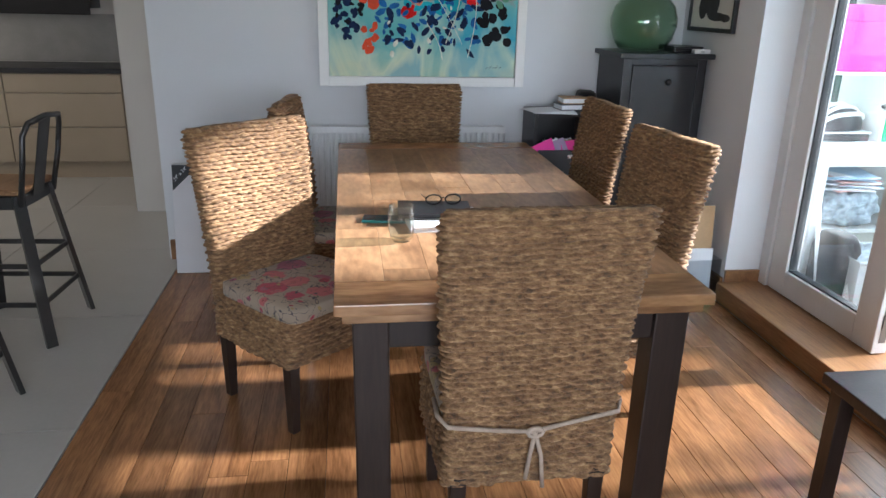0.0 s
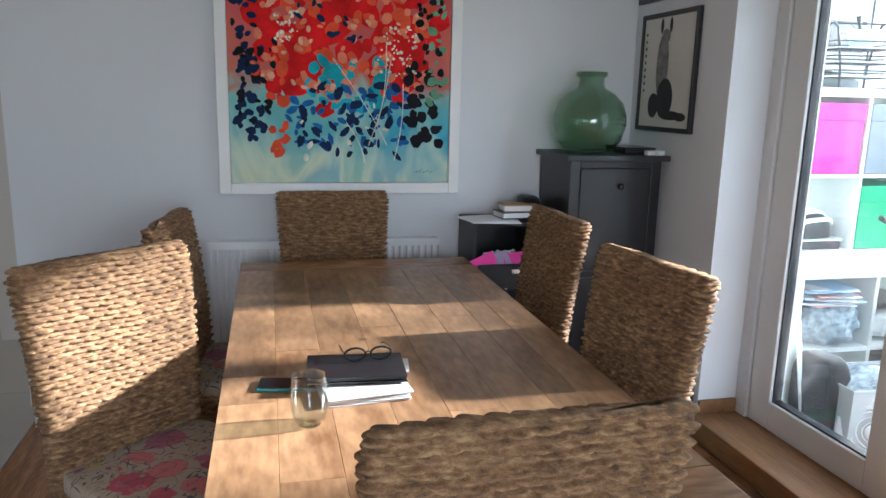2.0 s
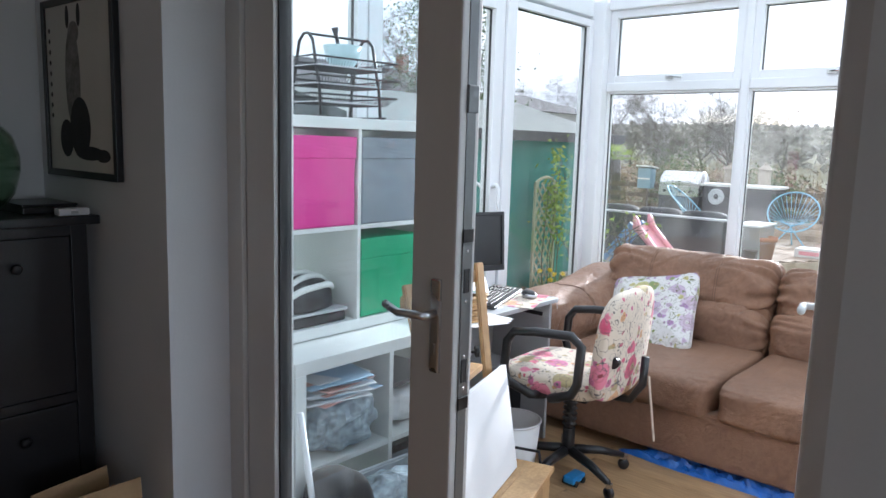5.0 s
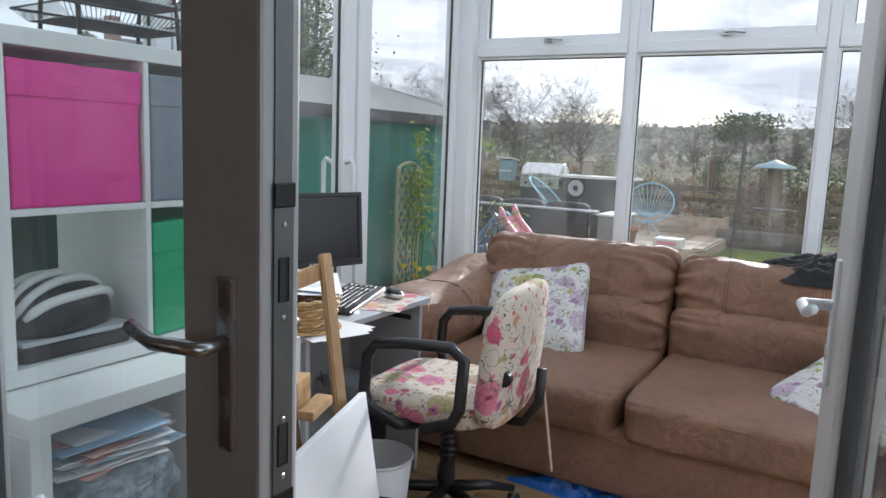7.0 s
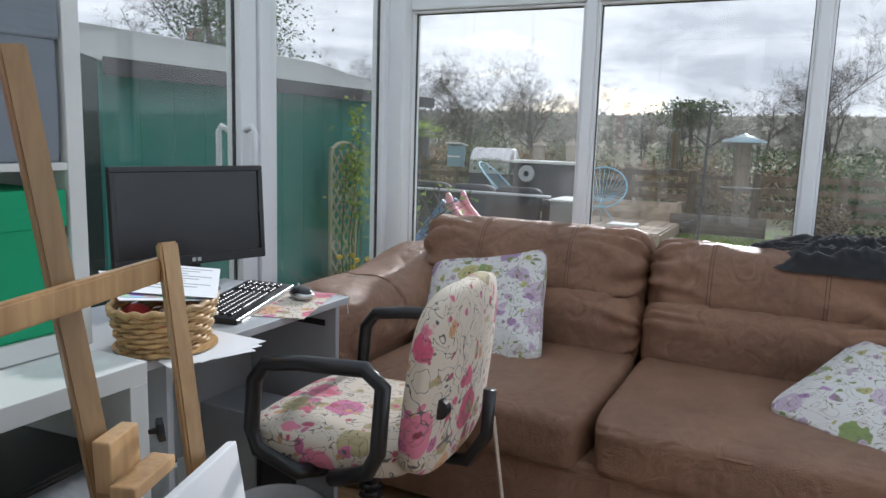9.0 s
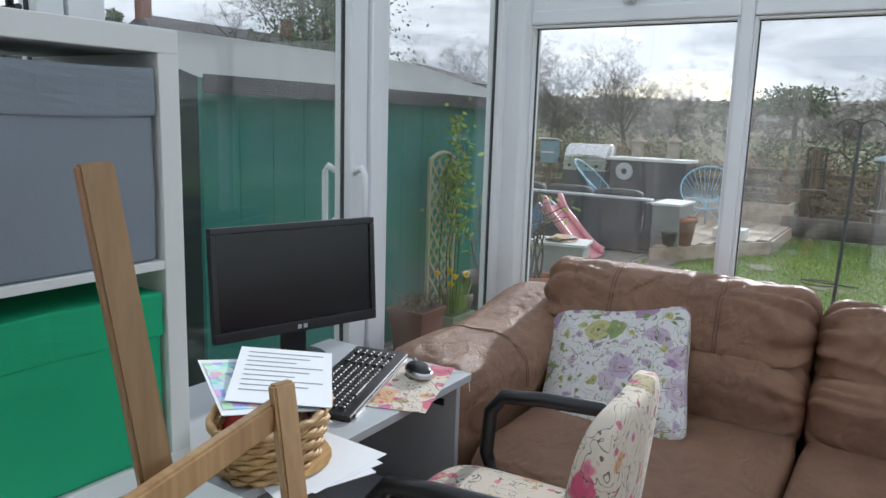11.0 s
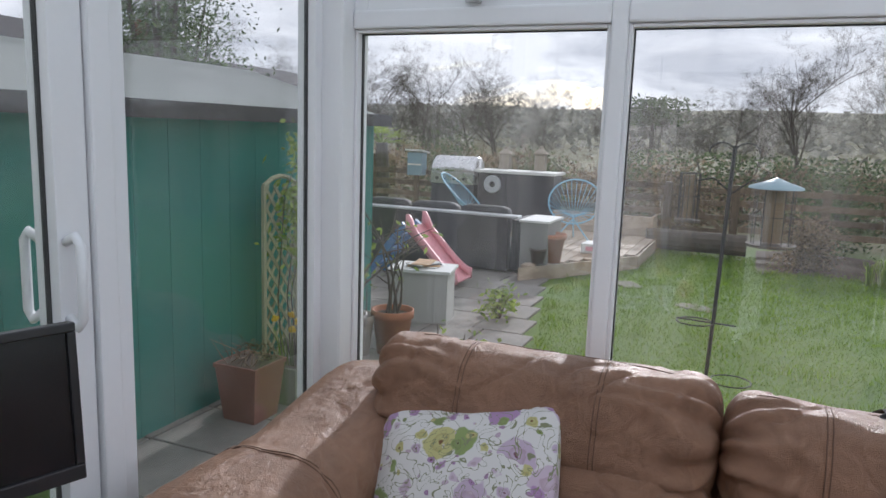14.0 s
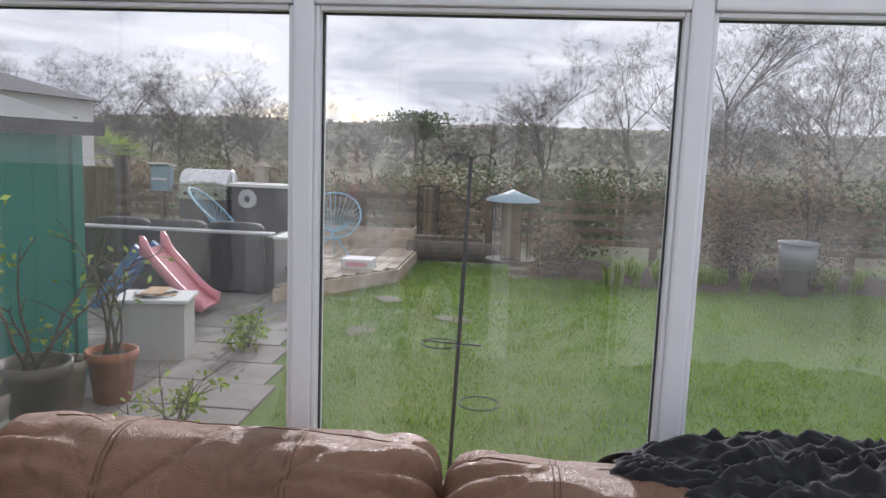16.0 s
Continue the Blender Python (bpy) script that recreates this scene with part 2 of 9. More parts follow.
M["radiator"] = surf("radiator_enamel", (0.75, 0.76, 0.77), 0.35, var=0.02)
M["white_frame"] = surf("white_picture_frame", (0.82, 0.82, 0.8), 0.5, var=0.03, fine=120)
M["chrome"] = surf("brushed_steel", (0.62, 0.62, 0.63), 0.28, 1.0, var=0.06, bmp=0.02)
M["steel_dark"] = surf("gunmetal_steel", (0.07, 0.07, 0.07), 0.36, 0.7, var=0.15, bmp=0.02)
M["lock_steel"] = surf("dull_lock_steel", (0.20, 0.205, 0.21), 0.4, 0.7, var=0.1, bmp=0.02)
M["seat_wood"] = wood("elm_stool_seat", (0.22, 0.11, 0.05), (0.42, 0.25, 0.12), 0.45, "X", 14, 0.15, False)
M["white_lam"] = surf("white_laminate", (0.78, 0.79, 0.77), 0.42, var=0.02, bmp=0.01)
M["grey_lam"] = surf("grey_desk_laminate", (0.46, 0.48, 0.5), 0.45, var=0.03, bmp=0.02)
M["black_plastic"] = surf("black_plastic", (0.015, 0.015, 0.017), 0.32, var=0.1, bmp=0.02)
M["screen"] = surf("dark_screen", (0.006, 0.006, 0.008), 0.22, var=0.05, bmp=0.0)
M["pine"] = wood("beech_wood", (0.50, 0.29, 0.13), (0.66, 0.43, 0.22), 0.42, "Z", 9, 0.12, False)
M["paper"] = surf("white_paper", (0.8, 0.81, 0.83), 0.8, var=0.03, bmp=0.03)
M["pink_fab"] = surf("pink_canvas_box", (0.80, 0.05, 0.33), 0.75, var=0.06, scale=4, fine=300, bmp=0.1)
M["grey_fab"] = surf("grey_canvas_box", (0.24, 0.27, 0.31), 0.85, var=0.08, scale=4, fine=300, bmp=0.12)
M["green_fab"] = surf("green_canvas_box", (0.015, 0.38, 0.17), 0.75, var=0.08, scale=4, fine=300, bmp=0.12)
M["black_cloth"] = surf("black_cloth", (0.012, 0.012, 0.014), 0.95, var=0.2, scale=9, fine=300, bmp=0.15, sheen=0.2)
M["ground"] = surf("garden_soil", (0.09, 0.07, 0.05), 0.95, var=0.3, scale=1.5, fine=20, bmp=0.5)
M["stone"] = surf("paving_stone", (0.23, 0.215, 0.195), 0.85, var=0.3, scale=3, fine=40, bmp=0.25)
M["green_wall"] = surf("green_timber_paint", (0.022, 0.20, 0.170), 0.6, var=0.12, scale=1.2, fine=40, bmp=0.1, stretch=(1, 1, 0.2))


# ---------- mesh helpers ----------
def box(bm, x0, x1, y0, y1, z0, z1, bev=0.0, seg=2):
    """A box in bm, its edges rounded by bev."""
    r = bmesh.ops.create_cube(bm, size=1.0)
    vs = r["verts"]
    for v in vs:
        v.co = Vector((x0 + (v.co.x + 0.5) * (x1 - x0), y0 + (v.co.y + 0.5) * (y1 - y0), z0 + (v.co.z + 0.5) * (z1 - z0)))
    if bev:
        es = list({e for v in vs for e in v.link_edges})
        bmesh.ops.bevel(bm, geom=es, offset=bev, segments=seg, affect="EDGES", profile=0.6)
    return vs


def boxed(x0, x1, y0, y1, z0, z1, bev=0.0, seg=2):
    bm = bmesh.new()
    box(bm, x0, x1, y0, y1, z0, z1, bev, seg)
    return bm


def part(name, bm, material, parent=None, label="", smooth=False):
    """One mesh object under a thing or part."""
    me = bpy.data.meshes.new(name)
    bm.to_mesh(me)
    bm.free()
    if smooth:
        for p in me.polygons:
            p.use_smooth = True
    if material:
        me.materials.append(material)
    ob = new(name, me)
    if parent:
        ob.parent = parent
    if label:
        ob["label"] = label
    return ob


def thing(name, at, label, category, group="", kind=""):
    """An Empty at the base of a thing. at: a pose or a place."""
    e = new(name)
    e.empty_display_size = 0.1
    e.matrix_basis = at if isinstance(at, Matrix) else Matrix.Translation(at)
    return tagged(e, label, category, group, kind)


def solo(name, bm, material, label, category, group="", kind="", smooth=False):
    ob = part(name, bm, material, None, "", smooth)
    return tagged(ob, label, category, group, kind)


def tube(bm, pts, r, seg=8, closed=False, taper=None):
    """A round bar along pts."""
    pts = [Vector(p) for p in pts]
    n = len(pts)
    rings = []
    up = Vector((0, 0, 1))
    for i, p in enumerate(pts):
        a = pts[(i - 1) % n] if (closed or i > 0) else p
        b = pts[(i + 1) % n] if (closed or i < n - 1) else p
        d = (b - a).normalized() if (b - a).length > 1e-9 else Vector((0, 0, 1))
        if i == 0:
            side = d.cross(up) if abs(d.z) < 0.95 else d.cross(Vector((1, 0, 0)))
        else:
            side = side - d * side.dot(d)
            if side.length < 1e-6:
                side = d.cross(Vector((1, 0, 0)))
        side = side.normalized()
        other = d.cross(side).normalized()
        rr = r if taper is None else r * taper[i]
        rings.append([bm.verts.new(p + (side * math.cos(2 * math.pi * k / seg) + other * math.sin(2 * math.pi * k / seg)) * rr) for k in range(seg)])
    for i in range(n if closed else n - 1):
        a, b = rings[i], rings[(i + 1) % n]
        for k in range(seg):
            bm.faces.new((a[k], a[(k + 1) % seg], b[(k + 1) % seg], b[k]))
    if not closed:
        bm.faces.new(rings[0][::-1])
        bm.faces.new(rings[-1])
    return bm


def tubed(pts, r, seg=8, closed=False, taper=None):
    return tube(bmesh.new(), pts, r, seg, closed, taper)


def lathe(profile, seg=28, bm=None, at=(0, 0, 0)):
    """A turned body from (radius, height) pairs."""
    bm = bm or bmesh.new()
    ax, ay, az = at
    rings = []
    for r, z in profile:
        if r < 1e-5:
            rings.append([bm.verts.new((ax, ay, az + z))])
        else:
            rings.append([bm.verts.new((ax + r * math.cos(2 * math.pi * k / seg), ay + r * math.sin(2 * math.pi * k / seg), az + z)) for k in range(seg)])
    for a, b in zip(rings, rings[1:]):
        for k in range(seg):
            k2 = (k + 1) % seg
            if len(a) == 1 and len(b) == 1:
                continue
            if len(a) == 1:
                bm.faces.new((a[0], b[k2], b[k]))
            elif len(b) == 1:
                bm.faces.new((a[k], a[k2], b[0]))
            else:
                bm.faces.new((a[k], a[k2], b[k2], b[k]))
    return bm


def bar(bm, a, b, w, t, up=(0, 0, 1)):
    """A square bar from a to b, w wide across and t thick along up."""
    a, b, up = Vector(a), Vector(b), Vector(up)
    d = (b - a).normalized()
    s = d.cross(up)
    s = s.normalized() if s.length > 1e-6 else Vector((1, 0, 0))
    u = s.cross(d).normalized()
    vs = []
    for p in (a, b):
        for i, j in ((-1, -1), (1, -1), (1, 1), (-1, 1)):
            vs.append(bm.verts.new(p + s * (i * w / 2) + u * (j * t / 2)))
    for f in ((0, 1, 2, 3), (7, 6, 5, 4), (0, 4, 5, 1), (1, 5, 6, 2), (2, 6, 7, 3), (3, 7, 4, 0)):
        bm.faces.new([vs[k] for k in f])
    bmesh.ops.recalc_face_normals(bm, faces=bm.faces[-6:])
    return bm


def pillow(sx, sy, sz, p=4.0, nu=28, nv=20, wrinkle=0.0, seed=0.0, freq=6.0, puff=None):
    """A stuffed body: a superellipsoid with folds. p: how square it is."""
    bm = bmesh.new()
    rings = []

    def pw(c, e):
        return math.copysign(abs(c) ** e, c)

    e = 2.0 / p
    for j in range(nv + 1):
        ph = -math.pi / 2 + math.pi * j / nv
        ring = []
        for i in range(nu):
            th = 2 * math.pi * i / nu
            co = Vector((sx / 2 * pw(math.cos(ph), e) * pw(math.cos(th), e), sy / 2 * pw(math.cos(ph), e) * pw(math.sin(th), e), sz / 2 * pw(math.sin(ph), e)))
            if puff:
                co = puff(co)
            if wrinkle:
                q = Vector((co.x * freq, co.y * freq * 0.6, co.z * freq)) + Vector((seed, seed * 1.7, 0))
                k = noise.noise(q) * 0.6 + noise.noise(q * 2.3) * 0.4
                co = co + co.normalized() * wrinkle * k
            ring.append(co)
        rings.append(ring)
    vr = []
    for j, ring in enumerate(rings):
        if j in (0, nv):
            c = sum(ring, Vector()) / nu
            vr.append([bm.verts.new(c)])
        else:
            vr.append([bm.verts.new(c) for c in ring])
    for a, b in zip(vr, vr[1:]):
        for k in range(nu):
            k2 = (k + 1) % nu
            if len(a) == 1:
                bm.faces.new((a[0], b[k2], b[k]))
            elif len(b) == 1:
                bm.faces.new((a[k], a[k2], b[0]))
            else:
                bm.faces.new((a[k], a[k2], b[k2], b[k]))
    return bm


def moved(bm, m):
    bmesh.ops.transform(bm, matrix=m, verts=bm.verts)
    return bm

# ---------- structure ----------
def setting(name, bm, material, label, category):
    return solo(name, bm, material, label, category, kind="structure")


WX, WY = 2.0, 4.3                     # inner faces of the window-side wall and the picture wall
JN, JS = 3.455, 1.775                   # jambs of the opening to the conservatory
CX, CY = 5.41, 4.10                   # conservatory glazing planes
EAVE = 2.42

setting("floor", boxed(-0.93, 2.0, -2.5, 4.3, -0.12, -0.02), M["grout"], "dark underfloor below bamboo planks", "floor")
setting("floor_tiles", boxed(-5.0, -0.93, -2.5, 7.1, -0.12, -0.012), M["grout"], "grouted bed of pale grey floor tiles", "floor")
setting("floor_conservatory", boxed(2.3, 5.45, 0.0, 4.12, -0.12, -0.015), M["grout"], "underfloor below oak laminate boards", "floor")

wb = bmesh.new()
box(wb, -1.0, 2.3, WY, WY + 0.14, 0, 2.5)
setting("wall_north", wb, M["wall"], "pale blue-grey painted plaster wall", "wall")
wb = bmesh.new()
box(wb, WX, WX + 0.3, JN, WY, 0, 2.5)
box(wb, WX, WX + 0.3, JS, JN, 2.14, 2.5)
box(wb, WX, WX + 0.3, -2.5, JS, 0, 2.5)
setting("wall_east", wb, M["wall"], "pale grey painted wall with opening for french doors", "wall")
# unseen wall; its opening is assumed, to hold the south fill lamp
wb = bmesh.new()
box(wb, -5.0, -0.7, -2.65, -2.5, 0, 2.5)
box(wb, 1.3, 2.3, -2.65, -2.5, 0, 2.5)
box(wb, -0.7, 1.3, -2.65, -2.5, 0, 0.8)
box(wb, -0.7, 1.3, -2.65, -2.5, 2.1, 2.5)
setting("wall_south", wb, M["wall"], "painted wall with a window opening", "wall")
wb = bmesh.new()
box(wb, -5.15, -5.0, -2.65, 7.25, 0, 2.5)
setting("wall_west", wb, M["wall_warm"], "plain painted kitchen wall", "wall")
setting("wall_kitchen", boxed(-5.0, -1.0, 6.95, 7.1, 0, 2.5), M["wall_warm"], "taupe kitchen back wall", "wall")
setting("wall_pier", boxed(-1.45, -1.0, 5.34, 6.95, 0, 2.5), M["wall_warm"], "warm grey wall return beside the kitchen", "wall")
setting("wall_hall", boxed(-1.0, -0.86, WY + 0.14, 5.34, 0, 2.5), M["wall"], "plain wall closing the passage", "wall")
setting("ceiling", boxed(-5.15, 2.3, -2.65, 7.25, 2.5, 2.6), M["ceiling"], "white plaster ceiling", "ceiling")

# raised oak sill in the door opening
setting("door_sill", boxed(WX - 0.035, WX + 0.33, JS, JN, 0, 0.1, 0.006), M["skirt_wood"], "raised oak threshold below the french doors", "threshold")
bb = bmesh.new()
box(bb, WX, WX + 0.188, JN - 0.018, JN, 0.1, 0.165, 0.003)
setting("trim_reveal", bb, M["skirt_wood"], "low oak skirting strip on the door reveal", "skirting")
bb = bmesh.new()
box(bb, -0.99, WX, WY - 0.018, WY, 0, 0.12, 0.004)
setting("baseboard_north", bb, M["skirt_wood"], "oak skirting board", "skirting")
bb = bmesh.new()
box(bb, WX - 0.018, WX, JN + 0.002, WY - 0.02, 0, 0.12, 0.004)
setting("baseboard_east", bb, M["skirt_wood"], "oak skirting board", "skirting")
bb = bmesh.new()
box(bb, WX - 0.018, WX, -2.5, JS - 0.002, 0, 0.12, 0.004)
setting("baseboard_east_south", bb, M["skirt_wood"], "oak skirting board", "skirting")


def planks(floor_ob, x0, x1, y0, y1, w, length, z0, z1, material, seed):
    """Boards along y, staggered, each its own object on shared meshes."""
    rnd = random.Random(seed)
    meshes = {}
    n = int(round((x1 - x0) / w))
    w = (x1 - x0) / n
    for i in range(n):
        y = y0 - rnd.random() * length * 0.9
        while y < y1:
            a, b = max(y, y0), min(y + length, y1)
            if b - a > 0.02:
                key = round(b - a, 3)
                if key not in meshes:
                    bm = bmesh.new()
                    box(bm, 0.0006, w - 0.0006, 0.0006, key - 0.0006, z0, z1, 0.0012, 1)
                    me = bpy.data.meshes.new("plank")
                    bm.to_mesh(me)
                    bm.free()
                    me.materials.append(material)
                    meshes[key] = me
                ob = new("plank", meshes[key])
                ob.location = (x0 + i * w, a, 0)
                ob.parent = floor_ob
            y += length


def window_unit(name, axis, at, a0, a1, z0, z1, depth, fw, label, material, glass, group="", glaze=0.03):
    """A glazed frame in a wall plane. axis 'x': plane x = at, running along y from a0 to a1."""
    th = thing(name, (0, 0, 0), label, "window", group, "structure")

    def slab(b, u0, u1, w0, w1, d0, d1, bev=0.004):
        if axis == "x":
            box(b, at + d0, at + d1, u0, u1, w0, w1, bev)
        else:
            box(b, u0, u1, at + d0, at + d1, w0, w1, bev)

    b = bmesh.new()
    slab(b, a0, a0 + fw, z0, z1, -depth / 2, depth / 2)
    slab(b, a1 - fw, a1, z0, z1, -depth / 2, depth / 2)
    slab(b, a0 + fw, a1 - fw, z0, z0 + fw, -depth / 2, depth / 2)
    slab(b, a0 + fw, a1 - fw, z1 - fw, z1, -depth / 2, depth / 2)
    part("window_frame", b, material, th)
    b = bmesh.new()
    g = 0.0035
    for u0, u1, w0, w1 in ((a0 + fw, a0 + fw + g, z0 + fw, z1 - fw), (a1 - fw - g, a1 - fw, z0 + fw, z1 - fw), (a0 + fw + g, a1 - fw - g, z0 + fw, z0 + fw + g), (a0 + fw + g, a1 - fw - g, z1 - fw - g, z1 - fw)):
        slab(b, u0, u1, w0, w1, -0.007, 0.007, 0)
    part("gasket", b, M["gasket"], th)
    b = bmesh.new()
    slab(b, a0 + fw + g, a1 - fw - g, z0 + fw + g, z1 - fw - g, -0.003, 0.003, 0)
    pane = part("pane", b, glass, th)
    pane.visible_shadow = False
    return th


# conservatory front: sill wall, posts, transom, lights
setting("wall_dwarf_east", boxed(CX - 0.06, CX + 0.16, -0.1, CY + 0.05, -0.12, 0.25), M["upvc"], "low white panelled base of the conservatory front", "wall")
setting("corner_post", boxed(5.30, 5.47, 3.985, 4.16, -0.1, EAVE, 0.012), M["upvc"], "white corner post of the conservatory", "post")
for nm, a, b_ in (("post_front", 3.071, 3.122), ("post_front_2", 2.163, 2.214), ("post_front_3", 1.255, 1.306), ("post_front_4", 0.347, 0.398)):
    setting(nm, boxed(CX - 0.045, CX + 0.045, a, b_, 0.25, EAVE - 0.06, 0.008), M["upvc"], "white window post", "post")
setting("beam_eave", boxed(CX - 0.07, CX + 0.07, 0.0, 3.985, EAVE - 0.06, EAVE + 0.06, 0.01), M["upvc"], "white eaves beam of the conservatory", "beam")
setting("beam_eave_side", boxed(2.3, 5.30, CY - 0.03, CY + 0.07, EAVE - 0.1, EAVE + 0.06, 0.01), M["upvc"], "white eaves beam of the conservatory", "beam")


def bay(y0, y1):
    """One bay: a fixed light below the transom, an opening light above."""
    window_unit("window_lower", "x", CX, y0, y1, 0.25, 1.845, 0.07, 0.012, "large fixed white framed window towards the garden", M["upvc"], M["glass"], "front windows")
    th = window_unit("window_upper", "x", CX, y0, y1, 1.90, EAVE - 0.06, 0.075, 0.05, "white top hung window light with a silver catch", M["upvc"], M["glass"], "top lights")
    yc = (y0 + y1) / 2
    hb = bmesh.new()
    box(hb, CX - 0.062, CX - 0.04, yc - 0.025, yc + 0.025, 1.915, 1.94, 0.004)
    tube(hb, [(CX - 0.058, yc + 0.01, 1.93), (CX - 0.072, yc - 0.02, 1.932), (CX - 0.068, yc - 0.085, 1.925)], 0.007, 8)
    part("window_catch", hb, M["chrome"], th)
    tb = boxed(CX - 0.05, CX + 0.05, y0, y1, 1.846, 1.905, 0.008)
    setting("transom", tb, M["upvc"], "white transom bar", "transom")


for y0, y1 in ((3.122, 3.985), (2.214, 3.071), (1.306, 2.163), (0.398, 1.255)):
    bay(y0, y1)

# conservatory side: glazed doors
window_unit("window_side", "y", CY, 4.43 - 0.02, 5.30, 0.0, 2.30, 0.07, 0.045, "tall fixed glazed side panel in white frame", M["upvc"], M["glass"])
window_unit("door_side", "y", CY, 3.32, 4.34, 0.0, 2.30, 0.07, 0.085, "white glazed patio door with long pull handle", M["upvc"], M["glass"])
window_unit("window_side_2", "y", CY, 2.3, 3.31, 0.0, 2.30, 0.07, 0.06, "glazed side panel in white frame", M["upvc"], M["glass"])
setting("post_side", boxed(4.345, 4.405, CY - 0.05, CY + 0.05, 0.0, 2.32, 0.006), M["upvc"], "white door post", "post")
dh = thing("door_pull", (4.275, CY - 0.035, 1.06), "white plastic pull handle on patio door", "handle", "", "structure")
for s_, nm in ((-1, "pull_handle"), (1, "pull_handle")):
    y = 0.0 if s_ < 0 else 0.085
    part(nm, tubed([(0, y, 0.02), (0, y + s_ * 0.03, 0.0), (0, y + s_ * 0.045, 0.02), (0, y + s_ * 0.045, 0.185), (0, y + s_ * 0.03, 0.205), (0, y, 0.19)], 0.011, 10), M["upvc"], dh, "", True)
setting("wall_conservatory_south", boxed(2.3, 5.35, -0.15, 0.0, -0.1, 0.55), M["upvc"], "low white panelled end wall", "wall")
setting("beam_eave_south", boxed(2.3, 5.34, -0.12, -0.02, EAVE - 0.1, EAVE + 0.06, 0.01), M["upvc"], "white eaves beam of the conservatory", "beam")
for i in range(3):
    window_unit("window_south", "y", -0.07, 2.3 + i * 1.0, 3.29 + i * 1.0, 0.55, EAVE - 0.1, 0.07, 0.05, "tall white framed window in the end wall", M["upvc"], M["glass"], "end windows")

# glazed lean-to roof
RZ = 3.0
rf = thing("conservatory_roof", (0, 0, 0), "blue tinted glazed lean-to roof with white rafters", "roof", "", "structure")
for i in range(5):
    y = 0.02 + i * 1.02
    bm_ = bar(bmesh.new(), (2.28, y, RZ), (5.5, y, EAVE + 0.06), 0.05, 0.06)
    part("rafter", bm_, M["upvc"], rf)
bm_ = bmesh.new()
vs_ = [bm_.verts.new(c) for c in ((2.28, -0.05, RZ + 0.05), (5.6, -0.05, EAVE + 0.08), (5.6, 4.2, EAVE + 0.08), (2.28, 4.2, RZ + 0.05))]
bm_.faces.new(vs_)
bmesh.ops.solidify(bm_, geom=bm_.faces[:], thickness=0.01)
rp = part("roof_pane", bm_, M["roof_glass"], rf)
rp.visible_shadow = False
setting("wall_house", boxed(2.0, 2.3, -2.5, 4.44, 2.6, 5.2), M["wall"], "upper house wall", "wall")


# french doors
def door_leaf(name, at, width, label, hand):
    """A glazed leaf from its hinge along local +x; z from the sill."""
    th = thing(name, at, label, "door", "", "structure")
    H = 1.98
    b = bmesh.new()
    st = 0.13
    box(b, 0, st, -0.035, 0.035, 0, H, 0.006)
    box(b, width - st, width, -0.035, 0.035, 0, H, 0.006)
    box(b, st, width - st, -0.035, 0.035, 0, 0.125, 0.006)
    box(b, st, width - st, -0.035, 0.035, H - 0.115, H, 0.006)
    part("door_frame", b, M["upvc_grey"], th)
    b = bmesh.new()
    for u0, u1, w0, w1 in ((st, st + 0.008, 0.125, H - 0.115), (width - st - 0.008, width - st, 0.125, H - 0.115), (st + 0.008, width - st - 0.008, 0.125, 0.133), (st + 0.008, width - st - 0.008, H - 0.123, H - 0.115)):
        box(b, u0, u1, -0.02, 0.02, w0, w1)
    part("gasket", b, M["gasket"], th)
    pane = part("pane", boxed(st + 0.008, width - st - 0.008, -0.008, 0.008, 0.133, H - 0.123), M["glass_door"], th)
    pane.visible_shadow = False
    hm = M["chrome"] if hand == "grey" else M["upvc"]
    for s_ in (-1, 1):
        hb = bmesh.new()
        box(hb, width - 0.066, width - 0.036, s_ * 0.036 - 0.006, s_ * 0.036 + 0.006, 0.86, 1.08, 0.005)
        box(hb, width - 0.054, width - 0.048, s_ * 0.043 - 0.002, s_ * 0.043 + 0.002, 0.905, 0.93)
        plate = part("handle_plate", hb, hm, th, "", False)
        hb = tubed([(width - 0.051, s_ * 0.04, 1.0), (width - 0.051, s_ * 0.085, 1.0), (width - 0.065, s_ * 0.09, 1.002), (width - 0.12, s_ * 0.09, 0.998), (width - 0.165, s_ * 0.088, 1.012)], 0.0095, 10)
        part("lever", hb, hm, plate, "", True)
    b = bmesh.new()
    box(b, width, width + 0.002, -0.012, 0.018, 0.05, 1.93)
    box(b, width + 0.002, width + 0.0035, -0.014, 0.02, 0.805, 1.165)
    for z in (0.12, 0.45, 1.45, 1.8):
        box(b, width, width + 0.008, -0.014, 0.02, z, z + 0.06, 0.002)
    part("lock_strip", b, M["lock_steel"], th)
    for z in (0.775, 1.165):
        part("end_cap", boxed(width + 0.002, width + 0.006, -0.015, 0.021, z, z + 0.03, 0.002), M["black_plastic"], th)
    for z in (0.825, 0.90, 1.03, 1.145):
        part("screw", moved(lathe([(0, 0), (0.004, 0.0), (0.003, 0.0015), (0, 0.0018)], 10), pose(width + 0.0035, 0.003, z, 0, 90, 0)), M["chrome"], th)
    b = bmesh.new()
    for z in (0.84, 1.05):
        box(b, width + 0.0035, width + 0.0045, -0.007, 0.010, z, z + 0.055, 0.002)
    part("keep_slot", b, M["gasket"], th)
    return th


